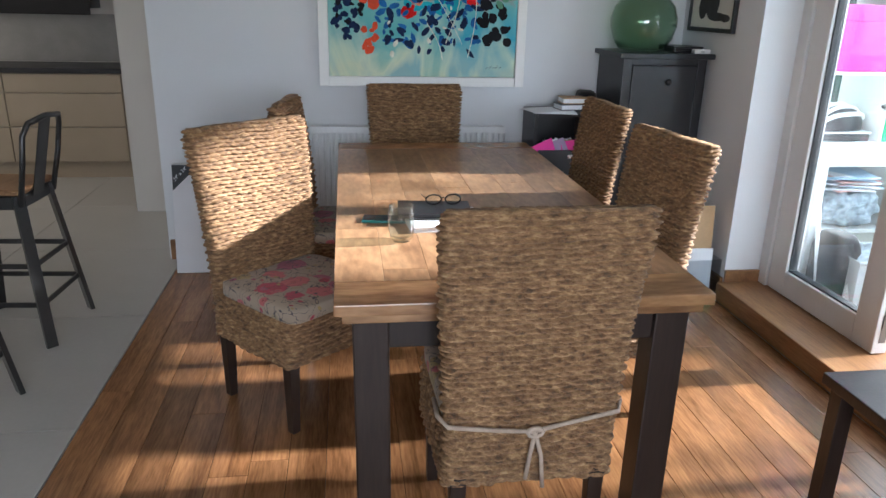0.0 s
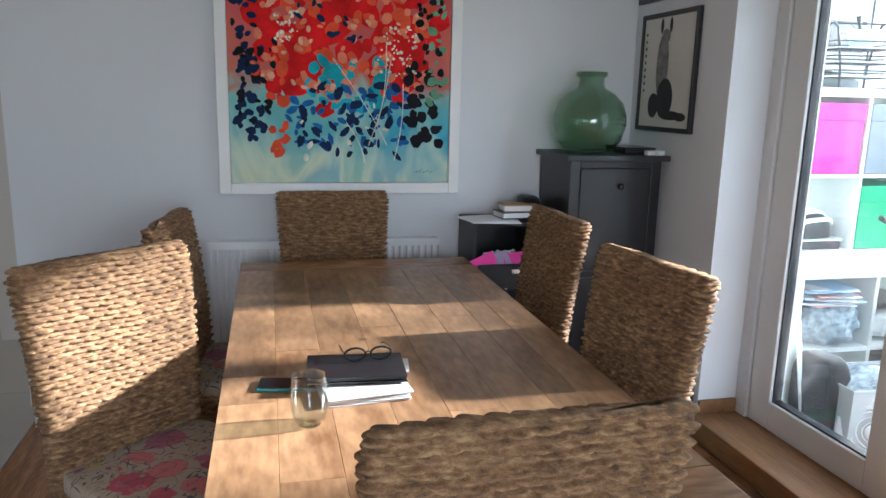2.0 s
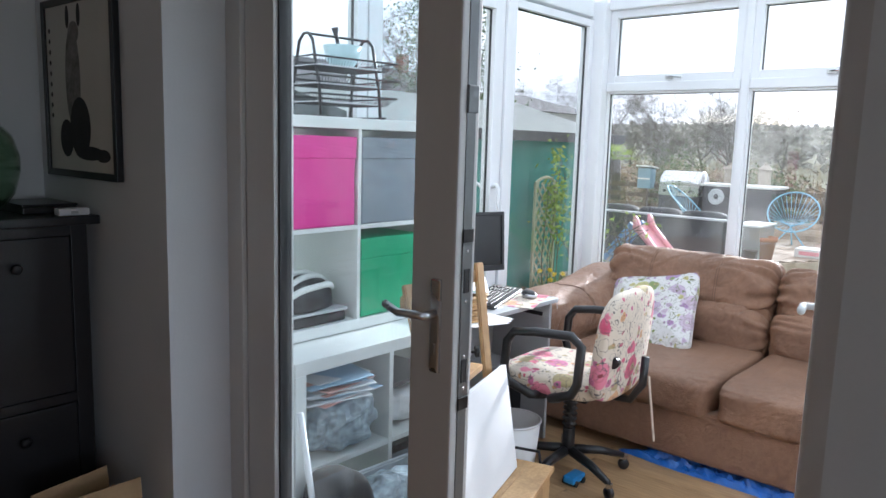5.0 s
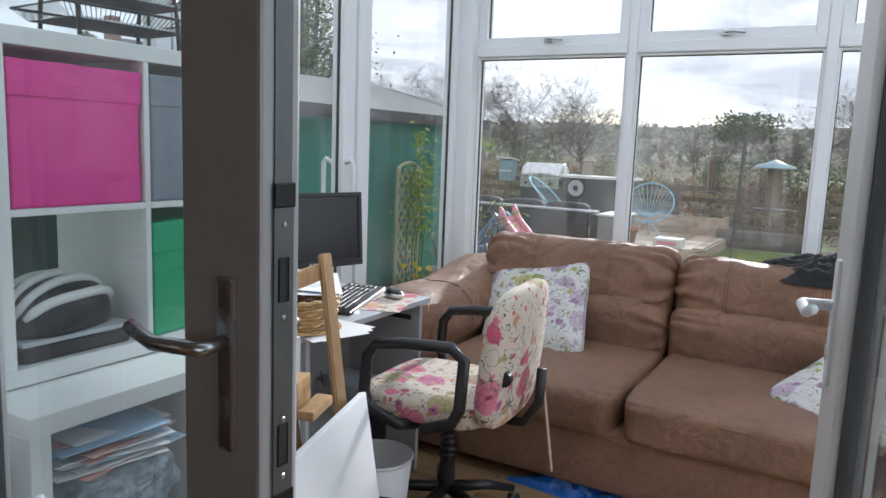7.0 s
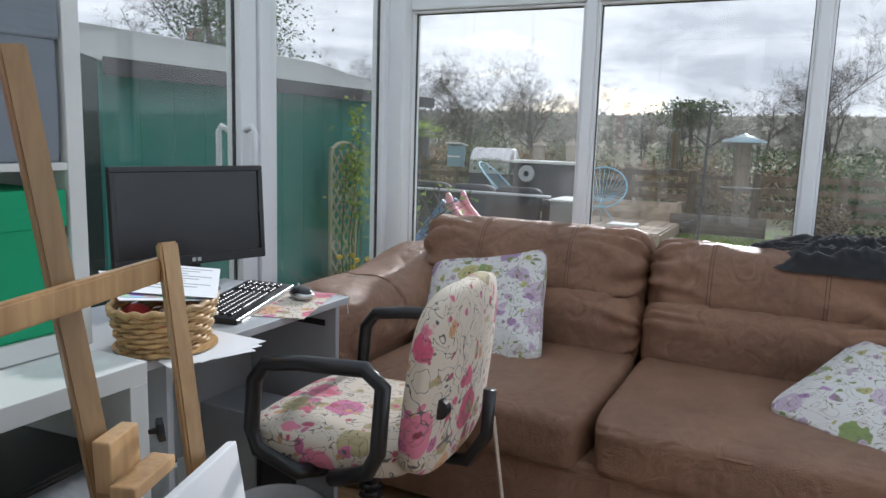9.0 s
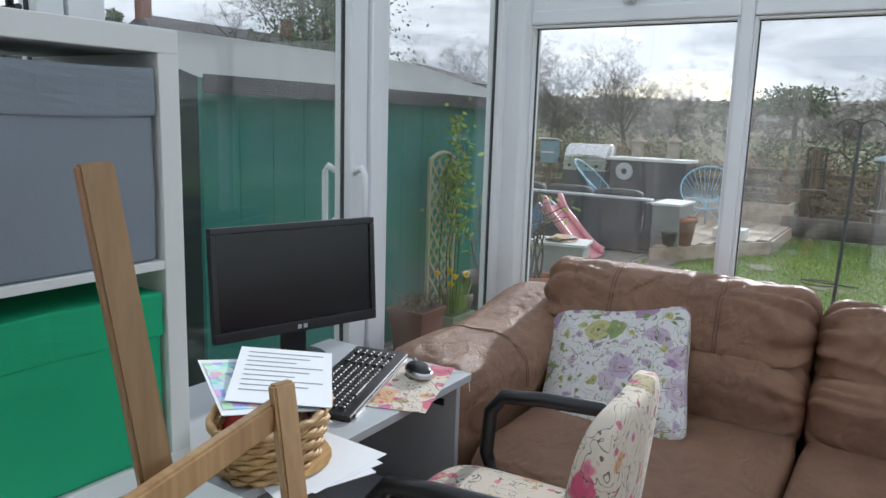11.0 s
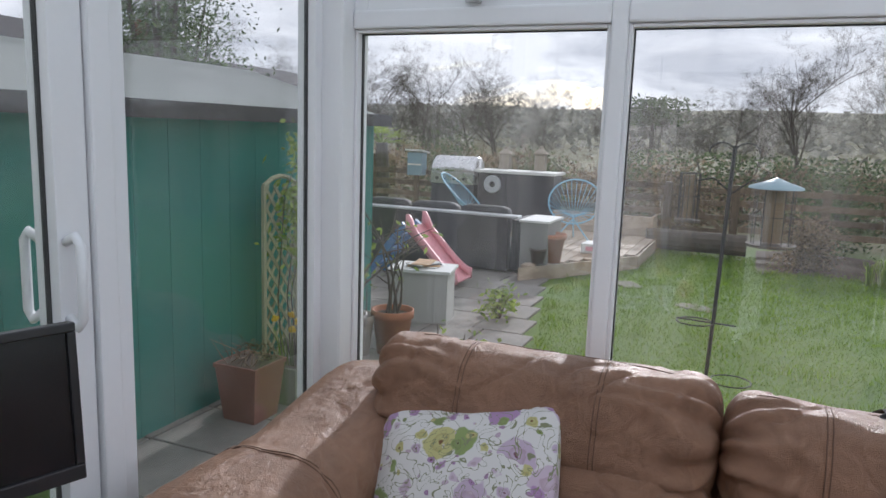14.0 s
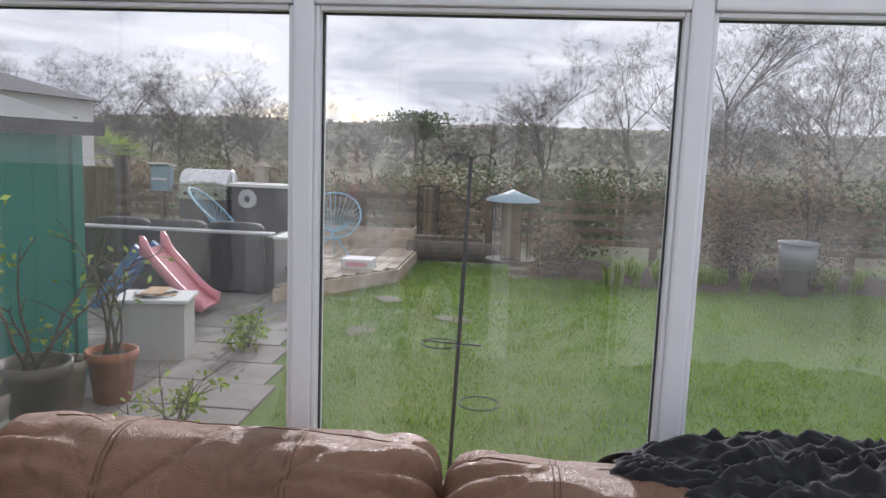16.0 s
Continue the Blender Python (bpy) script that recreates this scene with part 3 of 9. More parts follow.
fr_ = bmesh.new()
FX = WX + 0.19
box(fr_, FX, FX + 0.085, JN - 0.075, JN, 0.1, 2.14, 0.006)
box(fr_, FX, FX + 0.085, JS, JS + 0.075, 0.1, 2.14, 0.006)
box(fr_, FX, FX + 0.085, JS + 0.075, JN - 0.075, 2.09, 2.14, 0.006)
setting("door_frame", fr_, M["upvc_grey"], "white plastic frame of the french doors", "door frame")
door_leaf("door_1", pose(FX + 0.045, JN - 0.083, 0.105, 0, 0, -89.3), 0.785, "white glazed french door leaf standing slightly ajar", "grey")
door_leaf("door_2", pose(FX + 0.09, JS + 0.062, 0.105, 0, 0, 11.0), 0.775, "white glazed french door leaf opened into the conservatory", "white")

# ---------- garden ground ----------
GZ = -0.35


def grass_mat():
    m, nt, b = graph("lawn")
    v = coords(nt)
    n1 = node(nt, "ShaderNodeTexNoise", Scale=0.8, Detail=6.0)
    n2 = node(nt, "ShaderNodeTexNoise", Scale=30.0, Detail=4.0)
    nt.links.new(v, n1.inputs["Vector"])
    nt.links.new(v, n2.inputs["Vector"])
    c = ramp(nt, n1.outputs["Fac"], [(0.3, (0.035, 0.08, 0.005)), (0.55, (0.065, 0.13, 0.008)), (0.75, (0.11, 0.16, 0.016))])
    c = mixc(nt, 0.4, c, ramp(nt, n2.outputs["Fac"], [(0.3, (0.06, 0.12, 0.008)), (0.7, (0.16, 0.26, 0.02))]))
    sp = nt.nodes.new("ShaderNodeSeparateXYZ")
    nt.links.new(v, sp.inputs[0])
    fr_m = nt.nodes.new("ShaderNodeMapRange")
    fr_m.inputs["From Min"].default_value, fr_m.inputs["From Max"].default_value = 17.0, 19.0
    nt.links.new(sp.outputs["X"], fr_m.inputs["Value"])
    c = mixc(nt, fr_m.outputs["Result"], c, ramp(nt, n1.outputs["Fac"], [(0.35, (0.13, 0.12, 0.07)), (0.65, (0.19, 0.19, 0.10))]))
    nt.links.new(c, b.inputs["Base Color"])
    b.inputs["Roughness"].default_value = 0.9
    bump(nt, b, n2.outputs["Fac"], 0.6, 0.03)
    return m


M["grass"] = grass_mat()
bm_ = bmesh.new()
N = 60
for i in range(N + 1):
    for j in range(N + 1):
        u, w = i / N, j / N
        x = -40 + 340 * u ** 1.8
        y = -160 + 320 * w
        far = max(0.0, (x - 24) / 60)
        z = GZ - 0.02 - 0.02 * max(0, x - 14) * (1 if x < 45 else 1) + 0.25 * noise.noise((x * 0.05, y * 0.05, 0)) * min(1, far * 3)
        if x > 60:
            z += (x - 60) * 0.075 + 1.5 * noise.noise((x * 0.012, y * 0.02, 3)) * min(1, (x - 60) / 40)
        bm_.verts.new((x, y, z))
bm_.verts.ensure_lookup_table()
for i in range(N):
    for j in range(N):
        k = i * (N + 1) + j
        bm_.faces.new((bm_.verts[k], bm_.verts[k + N + 1], bm_.verts[k + N + 2], bm_.verts[k + 1]))
setting("ground", bm_, M["grass"], "green lawn and rising fields", "ground")

# ---------- dining room ----------
def weave(u, v, pitch=0.0145, stitch=0.042):
    """Relief of plaited seagrass at u along and v across the rows."""
    row = math.floor(v / pitch)
    fv = v / pitch - row
    fu = u / stitch + 0.5 * (row % 2) + 0.22 * math.sin(row * 12.9898) + 0.45 * (fv - 0.5)
    k = math.floor(fu)
    fu -= k
    cross = math.sin(math.pi * fv) ** 0.6
    along = math.sin(math.pi * fu) ** 0.55
    slant = 0.5 + 0.5 * math.sin(2 * math.pi * (fu + fv * 0.6))
    return cross * (0.22 + 0.78 * along) * (0.75 + 0.25 * slant) * (1 + 0.22 * math.sin(k * 7.3 + row * 3.1))


def sleeve(section, z0, z1, depth, du=0.0055, dz=0.0024, close=True):
    """A woven shell: section(f) gives half width, half depth, centre y and corner radius at f from 0 to 1."""
    w0, d0, _, _ = section(0.5)
    per = 4 * (w0 + d0)
    nu, nz = int(per / du), int((z1 - z0) / dz)
    verts, faces = [], []
    for j in range(nz + 1):
        f = j / nz
        hw, hd, cy, r = section(f)
        z = z0 + (z1 - z0) * f
        sx, sy = 2 * (hw - r), 2 * (hd - r)
        arc = math.pi / 2 * r
        tot = 2 * sx + 2 * sy + 4 * arc
        for i in range(nu):
            s = i / nu * tot
            legs = ((sx, (-hw + r, -hd), (1, 0), (0, -1)), (sy, (hw, -hd + r), (0, 1), (1, 0)), (sx, (hw - r, hd), (-1, 0), (0, 1)), (sy, (-hw, hd - r), (0, -1), (-1, 0)))
            q = s
            for n, (length, start, way, out) in enumerate(legs):
                if q <= length:
                    px, py = start[0] + way[0] * q, start[1] + way[1] * q
                    nx, ny = out
                    break
                q -= length
                if q <= arc:
                    a = q / r
                    nx, ny = out[0] * math.cos(a) + way[0] * math.sin(a), out[1] * math.cos(a) + way[1] * math.sin(a)
                    ex, ey = start[0] + way[0] * length, start[1] + way[1] * length
                    px, py = ex - out[0] * r + nx * r, ey - out[1] * r + ny * r
                    break
                q -= arc
            h = depth * (weave(s, z + 0.004 * math.sin(s * 9) + 0.0015 * math.sin(s * 41 + z * 30)) - 0.35)
            verts.append((px + nx * h, py + cy + ny * h, z))
    for j in range(nz):
        for i in range(nu):
            a, b = j * nu + i, j * nu + (i + 1) % nu
            faces.append((a, b, b + nu, a + nu))
    if close:
        faces.append(tuple(range(nz * nu, (nz + 1) * nu)))
        faces.append(tuple(range(nu - 1, -1, -1)))
    me = bpy.data.meshes.new("woven")
    me.from_pydata(verts, [], faces)
    me.update()
    for p in me.polygons:
        p.use_smooth = True
    return me


def seagrass():
    m, nt, b = graph("seagrass_weave")
    v = coords(nt, (0.7, 0.7, 1.6))
    n1 = node(nt, "ShaderNodeTexNoise", Scale=52.0, Detail=5.0, Roughness=0.65)
    n2 = node(nt, "ShaderNodeTexNoise", Scale=5.0, Detail=3.0)
    n3 = node(nt, "ShaderNodeTexNoise", Scale=420.0, Detail=2.0)
    for n in (n1, n2, n3):
        nt.links.new(v, n.inputs["Vector"])
    c = ramp(nt, n1.outputs["Fac"], [(0.32, (0.028, 0.011, 0.004)), (0.43, (0.155, 0.073, 0.028)), (0.55, (0.31, 0.172, 0.076)), (0.68, (0.58, 0.385, 0.20))])
    c = mixc(nt, 1.0, c, ramp(nt, n2.outputs["Fac"], [(0.3, (0.82, 0.8, 0.76)), (0.7, (1.05, 1.03, 1.0))]), "MULTIPLY")
    c = mixc(nt, 0.25, c, ramp(nt, n3.outputs["Fac"], [(0.3, (0.14, 0.08, 0.04)), (0.7, (0.48, 0.34, 0.20))]))
    nt.links.new(c, b.inputs["Base Color"])
    b.inputs["Roughness"].default_value = 0.72
    bump(nt, b, n3.outputs["Fac"], 0.25, 0.002)
    return m


M["seagrass"] = seagrass()
M["chair_print"] = fabric_floral("seat_cushion_print", (0.36, 0.29, 0.22), [(0.42, 0.05, 0.09), (0.40, 0.30, 0.13), (0.50, 0.13, 0.14), (0.33, 0.27, 0.17), (0.36, 0.10, 0.16)], 7.5, (0.07, 0.06, 0.07))
M["tie"] = surf("pale_cotton_tie", (0.45, 0.36, 0.29), 0.9, var=0.2, scale=40)


def sec_back(f):
    k = (1 - f)
    lean = -0.065 * (f ** 1.6) + 0.012 * math.sin(f * math.pi)
    tip = 0.012 * max(0, (f - 0.93) / 0.07) ** 2
    return 0.216 + 0.044 * f - tip, 0.026 - 0.004 * f - tip * 0.6, -0.205 + lean, 0.022 - tip * 0.5


def sec_seat(f):
    return 0.222 + 0.008 * (1 - f), 0.225, 0.0, 0.03


MESH_BACK = sleeve(sec_back, 0.30, 1.035, 0.024, 0.005, 0.0021)
MESH_SEAT = sleeve(sec_seat, 0.27, 0.435, 0.022)
for me_ in (MESH_BACK, MESH_SEAT):
    me_.materials.append(M["seagrass"])


def chair(at, label):
    """High-backed woven dining chair; local +y is the way it faces."""
    th = thing("dining_chair", at, label, "chair", "chairs round the table")
    for nm, me in (("backrest", MESH_BACK), ("seat", MESH_SEAT)):
        ob = new(nm, me)
        ob.parent = th
    for x, y in ((-0.19, -0.205), (0.19, -0.205), (-0.195, 0.185), (0.195, 0.185)):
        b = bmesh.new()
        vs = box(b, x - 0.022, x + 0.022, y - 0.022, y + 0.022, 0.0, 0.29, 0.003)
        for v in b.verts:
            if v.co.z < 0.1:
                v.co.x = x + (v.co.x - x) * 0.72
                v.co.y = y + (v.co.y - y) * 0.72
        part("leg", b, M["dark_wood"], th)
    cu = pillow(0.455, 0.44, 0.06, 9.0, 44, 14, 0.005, 3.0, 9)
    moved(cu, Matrix.Translation((0, 0.025, 0.462)))
    part("seat_cushion", cu, M["chair_print"], th, "floral print seat cushion", True)
    return th


ch_near = chair(pose(0.495, 1.90, 0, 0, 0, 2), "high-backed woven seagrass chair with cushion ties behind")
chair(pose(-0.145, 2.66, 0, 0, 0, -138), "woven seagrass chair pulled out, with floral cushion")
chair(pose(0.035, 3.42, 0, 0, 0, -97), "woven seagrass chair pushed against the table edge")
chair(pose(0.42, 3.90, 0, 0, 0, 180), "woven seagrass chair at the table's head by radiator")
chair(pose(0.955, 2.55, 0, 0, 0, 98), "woven seagrass chair tucked in beside the glass doors")
chair(pose(1.0, 3.43, 0, 0, 0, 91), "woven seagrass chair tucked in beside the dark cabinet")
# ties of the near chair's cushion
band = [(-0.243, -0.12, 0.475), (-0.246, -0.2, 0.47), (-0.225, -0.243, 0.462), (-0.1, -0.246, 0.445), (0.0, -0.248, 0.436), (0.1, -0.246, 0.455), (0.225, -0.243, 0.475), (0.246, -0.2, 0.48), (0.243, -0.12, 0.48)]
part("cushion_tie", tubed(band, 0.006, 8), M["tie"], ch_near, "pale fabric tie round the back", True)
part("tie_bow", tubed([(0.02 * math.cos(a), -0.254, 0.437 + 0.012 * math.sin(a)) for a in [i * math.pi / 5 for i in range(10)]], 0.006, 6, True), M["tie"], ch_near, "", True)
for dx, zl in ((-0.012, 0.30), (0.018, 0.27)):
    part("tie_end", tubed([(0.0, -0.253, 0.436), (dx, -0.257, 0.37), (dx * 1.6, -0.255, zl)], 0.006, 6), M["tie"], ch_near, "", True)


def dining_table():
    th = thing("dining_table", (0, 0, 0), "rustic reclaimed wood dining table with dark square legs", "table")
    rnd = random.Random(5)
    y0, y1 = 1.75, 3.903
    part("end_board", boxed(0, 1.0, y0, y0 + 0.16, 0.728, 0.76, 0.004), M["table_wood_x"], th)
    part("end_board", boxed(0, 1.0, y1 - 0.16, y1, 0.728, 0.76, 0.004), M["table_wood_x"], th)
    xs = [0, 0.135, 0.26, 0.40, 0.53, 0.665, 0.79, 0.88, 1.0]
    for i, (a, b) in enumerate(zip(xs, xs[1:])):
        cuts = sorted([y0 + 0.161, y1 - 0.161] + [y0 + 0.2 + rnd.random() * 1.7 for _ in range(rnd.choice((1, 2, 2)))])
        for c, d in zip(cuts, cuts[1:]):
            if d - c > 0.03:
                part("board", boxed(a + 0.0003, b - 0.0003, c + 0.0003, d - 0.0003, 0.7285, 0.7592 + rnd.random() * 0.0005, 0.0008, 1), M["table_wood"], th)
    rim = bmesh.new()
    box(rim, 0.02, 0.98, y0 + 0.02, y1 - 0.02, 0.70, 0.7275, 0.003)
    part("underframe", rim, M["table_wood_x"], th)
    for x in (0.045, 0.955 - 0.095):
        for y in (y0 + 0.045, y1 - 0.14):
            b = bmesh.new()
            box(b, x, x + 0.095, y, y + 0.095, 0.0, 0.70, 0.005)
            for v in b.verts:
                if v.co.z < 0.3:
                    v.co.x += 0.012 * (1 if x < 0.5 else -1) * 0.5
            part("leg", b, M["dark_wood"], th)
    ap = (("apron", 0.14, 0.86, y0 + 0.06, y0 + 0.085), ("apron", 0.14, 0.86, y1 - 0.085, y1 - 0.06), ("apron", 0.06, 0.085, y0 + 0.14, y1 - 0.14), ("apron", 0.915, 0.94, y0 + 0.14, y1 - 0.14))
    for nm, a, b_, c, d in ap:
        part(nm, boxed(a, b_, c, d, 0.61, 0.699, 0.003), M["dark_wood"], th)
    return th


dining_table()

# things on the table
TZ = 0.7605
M["drink_glass"] = glass_thin("drinking_glass", (0.90, 0.93, 0.92), 0.02)
prof = [(0.0, 0.004), (0.028, 0.005), (0.036, 0.014), (0.0415, 0.04), (0.042, 0.07), (0.038, 0.115), (0.0365, 0.115), (0.0403, 0.07), (0.0398, 0.042), (0.034, 0.019), (0.025, 0.013), (0.0, 0.012)]
solo("drinking_glass", lathe([(0.0, 0.0), (0.026, 0.0)] + prof[1:], 32, None, (0.205, 2.25, TZ)), M["drink_glass"], "stemless clear drinking glass, empty, on the table", "glass", smooth=True)
pp = thing("letters", pose(0.345, 2.40, TZ, 0, 0, 6), "stack of white paper letters under the tablet case", "papers")
rnd_ = random.Random(3)
for i in range(5):
    b = boxed(-0.105, 0.105, -0.07, 0.07, 0.0, 0.003, 0.0006, 1)
    moved(b, pose(rnd_.uniform(-0.006, 0.006), rnd_.uniform(-0.006, 0.006), i * 0.0042, 0, 0, rnd_.uniform(-4, 4)))
    part("sheet", b, M["paper"], pp)
tbk = thing("tablet_case", pose(0.335, 2.485, TZ + 0.024, 0, 0, -4), "closed black tablet case lying on papers", "tablet")
part("cover", boxed(-0.125, 0.125, -0.085, 0.085, 0.0, 0.006, 0.003), M["black_plastic"], tbk)
part("tablet", boxed(-0.122, 0.122, -0.082, 0.082, 0.0065, 0.013, 0.003), M["black_plastic"], tbk)
part("cover", boxed(-0.125, 0.125, -0.085, 0.085, 0.0135, 0.018, 0.002), M["black_plastic"], tbk)
ps_ = thing("envelope", pose(0.40, 2.575, TZ, 0, 0, -8), "white envelope beneath the tablet case", "envelope")
part("paper", boxed(-0.09, 0.09, -0.05, 0.05, 0, 0.004, 0.001, 1), M["paper"], ps_)
part("flap", boxed(-0.088, 0.088, 0.0, 0.045, 0.0045, 0.0055), M["paper"], ps_)
M["teal"] = surf("teal_phone_case", (0.03, 0.2, 0.2), 0.5, var=0.1)
ph_ = thing("mobile_phone", pose(0.165, 2.475, TZ, 0, 0, 82), "dark phone in a teal case on table", "phone")
part("case", boxed(-0.037, 0.037, -0.076, 0.076, 0, 0.008, 0.003), M["teal"], ph_)
part("screen", boxed(-0.034, 0.034, -0.073, 0.073, 0.0085, 0.0095, 0.0005, 1), M["screen"], ph_)
gl_ = thing("spectacles", pose(0.37, 2.51, TZ + 0.044, 0, 0, 2), "black framed folded reading glasses on the case", "glasses")
for s_ in (-1, 1):
    ring = [(s_ * 0.034 + 0.027 * math.cos(a), 0.0, 0.019 + 0.018 * math.sin(a) * (1 if math.sin(a) < 0 else 0.9)) for a in [i * math.pi / 12 for i in range(24)]]
    part("rim", tubed(ring, 0.0028, 6, True), M["black_plastic"], gl_)
    lens = bmesh.new()
    lens.faces.new([lens.verts.new(p) for p in ring])
    bmesh.ops.solidify(lens, geom=lens.faces[:], thickness=0.0015)
    part("lens", lens, M["drink_glass"], gl_)
    part("temple", tubed([(s_ * 0.062, 0.0, 0.024), (s_ * 0.065, 0.03, 0.022), (s_ * 0.062, 0.1, 0.012), (s_ * 0.058, 0.125, 0.002)], 0.0018, 6), M["black_plastic"], gl_)
part("bridge", tubed([(-0.009, 0, 0.022), (0, -0.002, 0.026), (0.009, 0, 0.022)], 0.0018, 6), M["black_plastic"], gl_)


# radiator
def radiator():
    th = thing("radiator", (0, 0, 0), "white panel radiator below the large painting", "radiator")
    x0, x1, y, z0, z1 = -0.16, 0.95, 4.205, 0.16, 0.785
    n = 34
    b = bmesh.new()
    w = (x1 - x0) / n
    for i in range(n):
        a = x0 + i * w
        vs = [(a, y), (a + w * 0.3, y), (a + w * 0.42, y + 0.012), (a + w * 0.88, y + 0.012), (a + w, y)]
        pts = [[b.verts.new((px, py, z)) for px, py in vs] for z in (z0, z0 + 0.03, z1 - 0.03, z1)]
        for k in (1,):
            for q in range(4):
                b.faces.new((pts[k][q], pts[k][q + 1], pts[k + 1][q + 1], pts[k + 1][q]))
        for k in (0, 2):
            b.faces.new((pts[k][0], pts[k][4], pts[k + 1][4], pts[k + 1][0]))
    bmesh.ops.remove_doubles(b, verts=b.verts[:], dist=0.0005)
    part("front_panel", b, M["radiator"], th)
    part("back_panel", boxed(x0, x1, y + 0.05, y + 0.07, z0, z1), M["radiator"], th)
    part("side_panel", boxed(x0 - 0.002, x0, y, y + 0.07, z0, z1), M["radiator"], th)
    part("side_panel", boxed(x1, x1 + 0.002, y, y + 0.07, z0, z1), M["radiator"], th)
    g = bmesh.new()
    box(g, x0, x1, y - 0.002, y + 0.006, z1, z1 + 0.008)
    box(g, x0, x1, y + 0.064, y + 0.072, z1, z1 + 0.008)
    for i in range(74):
        a = x0 + (x1 - x0) * i / 74
        box(g, a, a + 0.006, y + 0.006, y + 0.064, z1, z1 + 0.006)
    part("top_grille", g, M["radiator"], th)
    vb = bmesh.new()
    tube(vb, [(x0 - 0.02, y + 0.03, 0.0), (x0 - 0.02, y + 0.03, 0.19), (x0, y + 0.03, 0.2)], 0.008, 8)
    part("pipe", vb, M["chrome"], th)
    for x in (x0 + 0.15, x1 - 0.15):
        part("bracket", boxed(x, x + 0.03, y + 0.07, 4.3, 0.25, 0.7), M["radiator"], th)


radiator()


# large floral painting
def painting():
    x0, x1, z0, z1 = -0.098, 1.053, 1.012, 2.20
    th = thing("painting", (0, 0, 0), "large abstract floral painting in red and teal, white frame", "painting")
    fw, yf, yb = 0.052, 4.248, 4.299
    for nm, a, b_, c, d in (("frame_side", x0, x0 + fw, z0, z1), ("frame_side", x1 - fw, x1, z0, z1), ("frame_rail", x0 + fw, x1 - fw, z0, z0 + fw), ("frame_rail", x0 + fw, x1 - fw, z1 - fw, z1)):
        part(nm, boxed(a, b_, yf, yb, c, d, 0.003), M["white_frame"], th)
    cx0, cx1, cz0, cz1 = x0 + fw + 0.008, x1 - fw - 0.008, z0 + fw + 0.008, z1 - fw - 0.008
    m, nt, b = graph("painted_ground")
    v = coords(nt)
    sep = nt.nodes.new("ShaderNodeSeparateXYZ")
    n1 = node(nt, "ShaderNodeTexNoise", Scale=5.0, Detail=5.0, Distortion=1.2)
    n2 = node(nt, "ShaderNodeTexNoise", Scale=3.2, Detail=4.0, Distortion=0.8)
    nt.links.new(v, n1.inputs["Vector"])
    nt.links.new(coords(nt, (1, 1, 0.4), (0, 0, 0.3)), n2.inputs["Vector"])
    nt.links.new(v, sep.inputs[0])
    mr = nt.nodes.new("ShaderNodeMapRange")
    mr.inputs["From Min"].default_value, mr.inputs["From Max"].default_value = cz0, cz0 + 0.75
    nt.links.new(sep.outputs["Z"], mr.inputs["Value"])
    ad = nt.nodes.new("ShaderNodeMath")
    ad.operation = "MULTIPLY_ADD"
    ad.inputs[1].default_value, ad.inputs[2].default_value = 0.5, -0.25
    nt.links.new(n1.outputs["Fac"], ad.inputs[0])
    sm = nt.nodes.new("ShaderNodeMath")
    nt.links.new(mr.outputs["Result"], sm.inputs[0])
    nt.links.new(ad.outputs[0], sm.inputs[1])
    base = ramp(nt, sm.outputs[0], [(0.0, (0.62, 0.66, 0.45)), (0.12, (0.50, 0.66, 0.52)), (0.3, (0.08, 0.42, 0.50)), (0.5, (0.20, 0.50, 0.45)), (0.62, (0.55, 0.10, 0.05)), (1.0, (0.62, 0.05, 0.03))])
    wash = ramp(nt, n2.outputs["Fac"], [(0.42, (0.0, 0.32, 0.50)), (0.52, (0.60, 0.68, 0.50)), (0.62, (0.10, 0.42, 0.40))])
    low = ramp(nt, mr.outputs["Result"], [(0.3, (0.55, 0.55, 0.55)), (0.6, (0.08, 0.08, 0.08))])
    c = mixc(nt, low, base, wash)
    nt.links.new(c, b.inputs["Base Color"])
    b.inputs["Roughness"].default_value = 0.55
    bump(nt, b, n1.outputs["Fac"], 0.1, 0.004)
    part("canvas", boxed(cx0 - 0.006, cx1 + 0.006, yf + 0.010, yb - 0.004, cz0 - 0.006, cz1 + 0.006), m, th)
    rnd = random.Random(11)
    W, Hh = cx1 - cx0, cz1 - cz0

    def dab(bmx, u, w, r, asp, ang, lift):
        n = 9
        pts = []
        for k in range(n):
            a = 2 * math.pi * k / n
            rr = r * (1 + 0.18 * rnd.uniform(-1, 1))
            px, pz = rr * math.cos(a), rr * asp * math.sin(a)
            qx, qz = px * math.cos(ang) - pz * math.sin(ang), px * math.sin(ang) + pz * math.cos(ang)
            X = min(max(cx0 + u * W + qx, cx0), cx1)
            Z = min(max(cz0 + w * 0.92 + qz, cz0), cz1)
            pts.append(bmx.verts.new((X, yf + 0.0098 - lift, Z)))
        if len({(round(p.co.x, 4), round(p.co.z, 4)) for p in pts}) > 4:
            bmx.faces.new(pts)

    cols = {"red": (0.66, 0.012, 0.012), "orange": (0.74, 0.09, 0.035), "coral": (0.80, 0.22, 0.12), "pink": (0.85, 0.40, 0.26), "navy": (0.012, 0.025, 0.075), "black": (0.012, 0.012, 0.016), "blue": (0.02, 0.13, 0.36), "teal": (0.03, 0.40, 0.48), "cream": (0.80, 0.76, 0.60), "green": (0.14, 0.33, 0.20)}
    lay = {k: bmesh.new() for k in cols}
    lift = [0.0005]

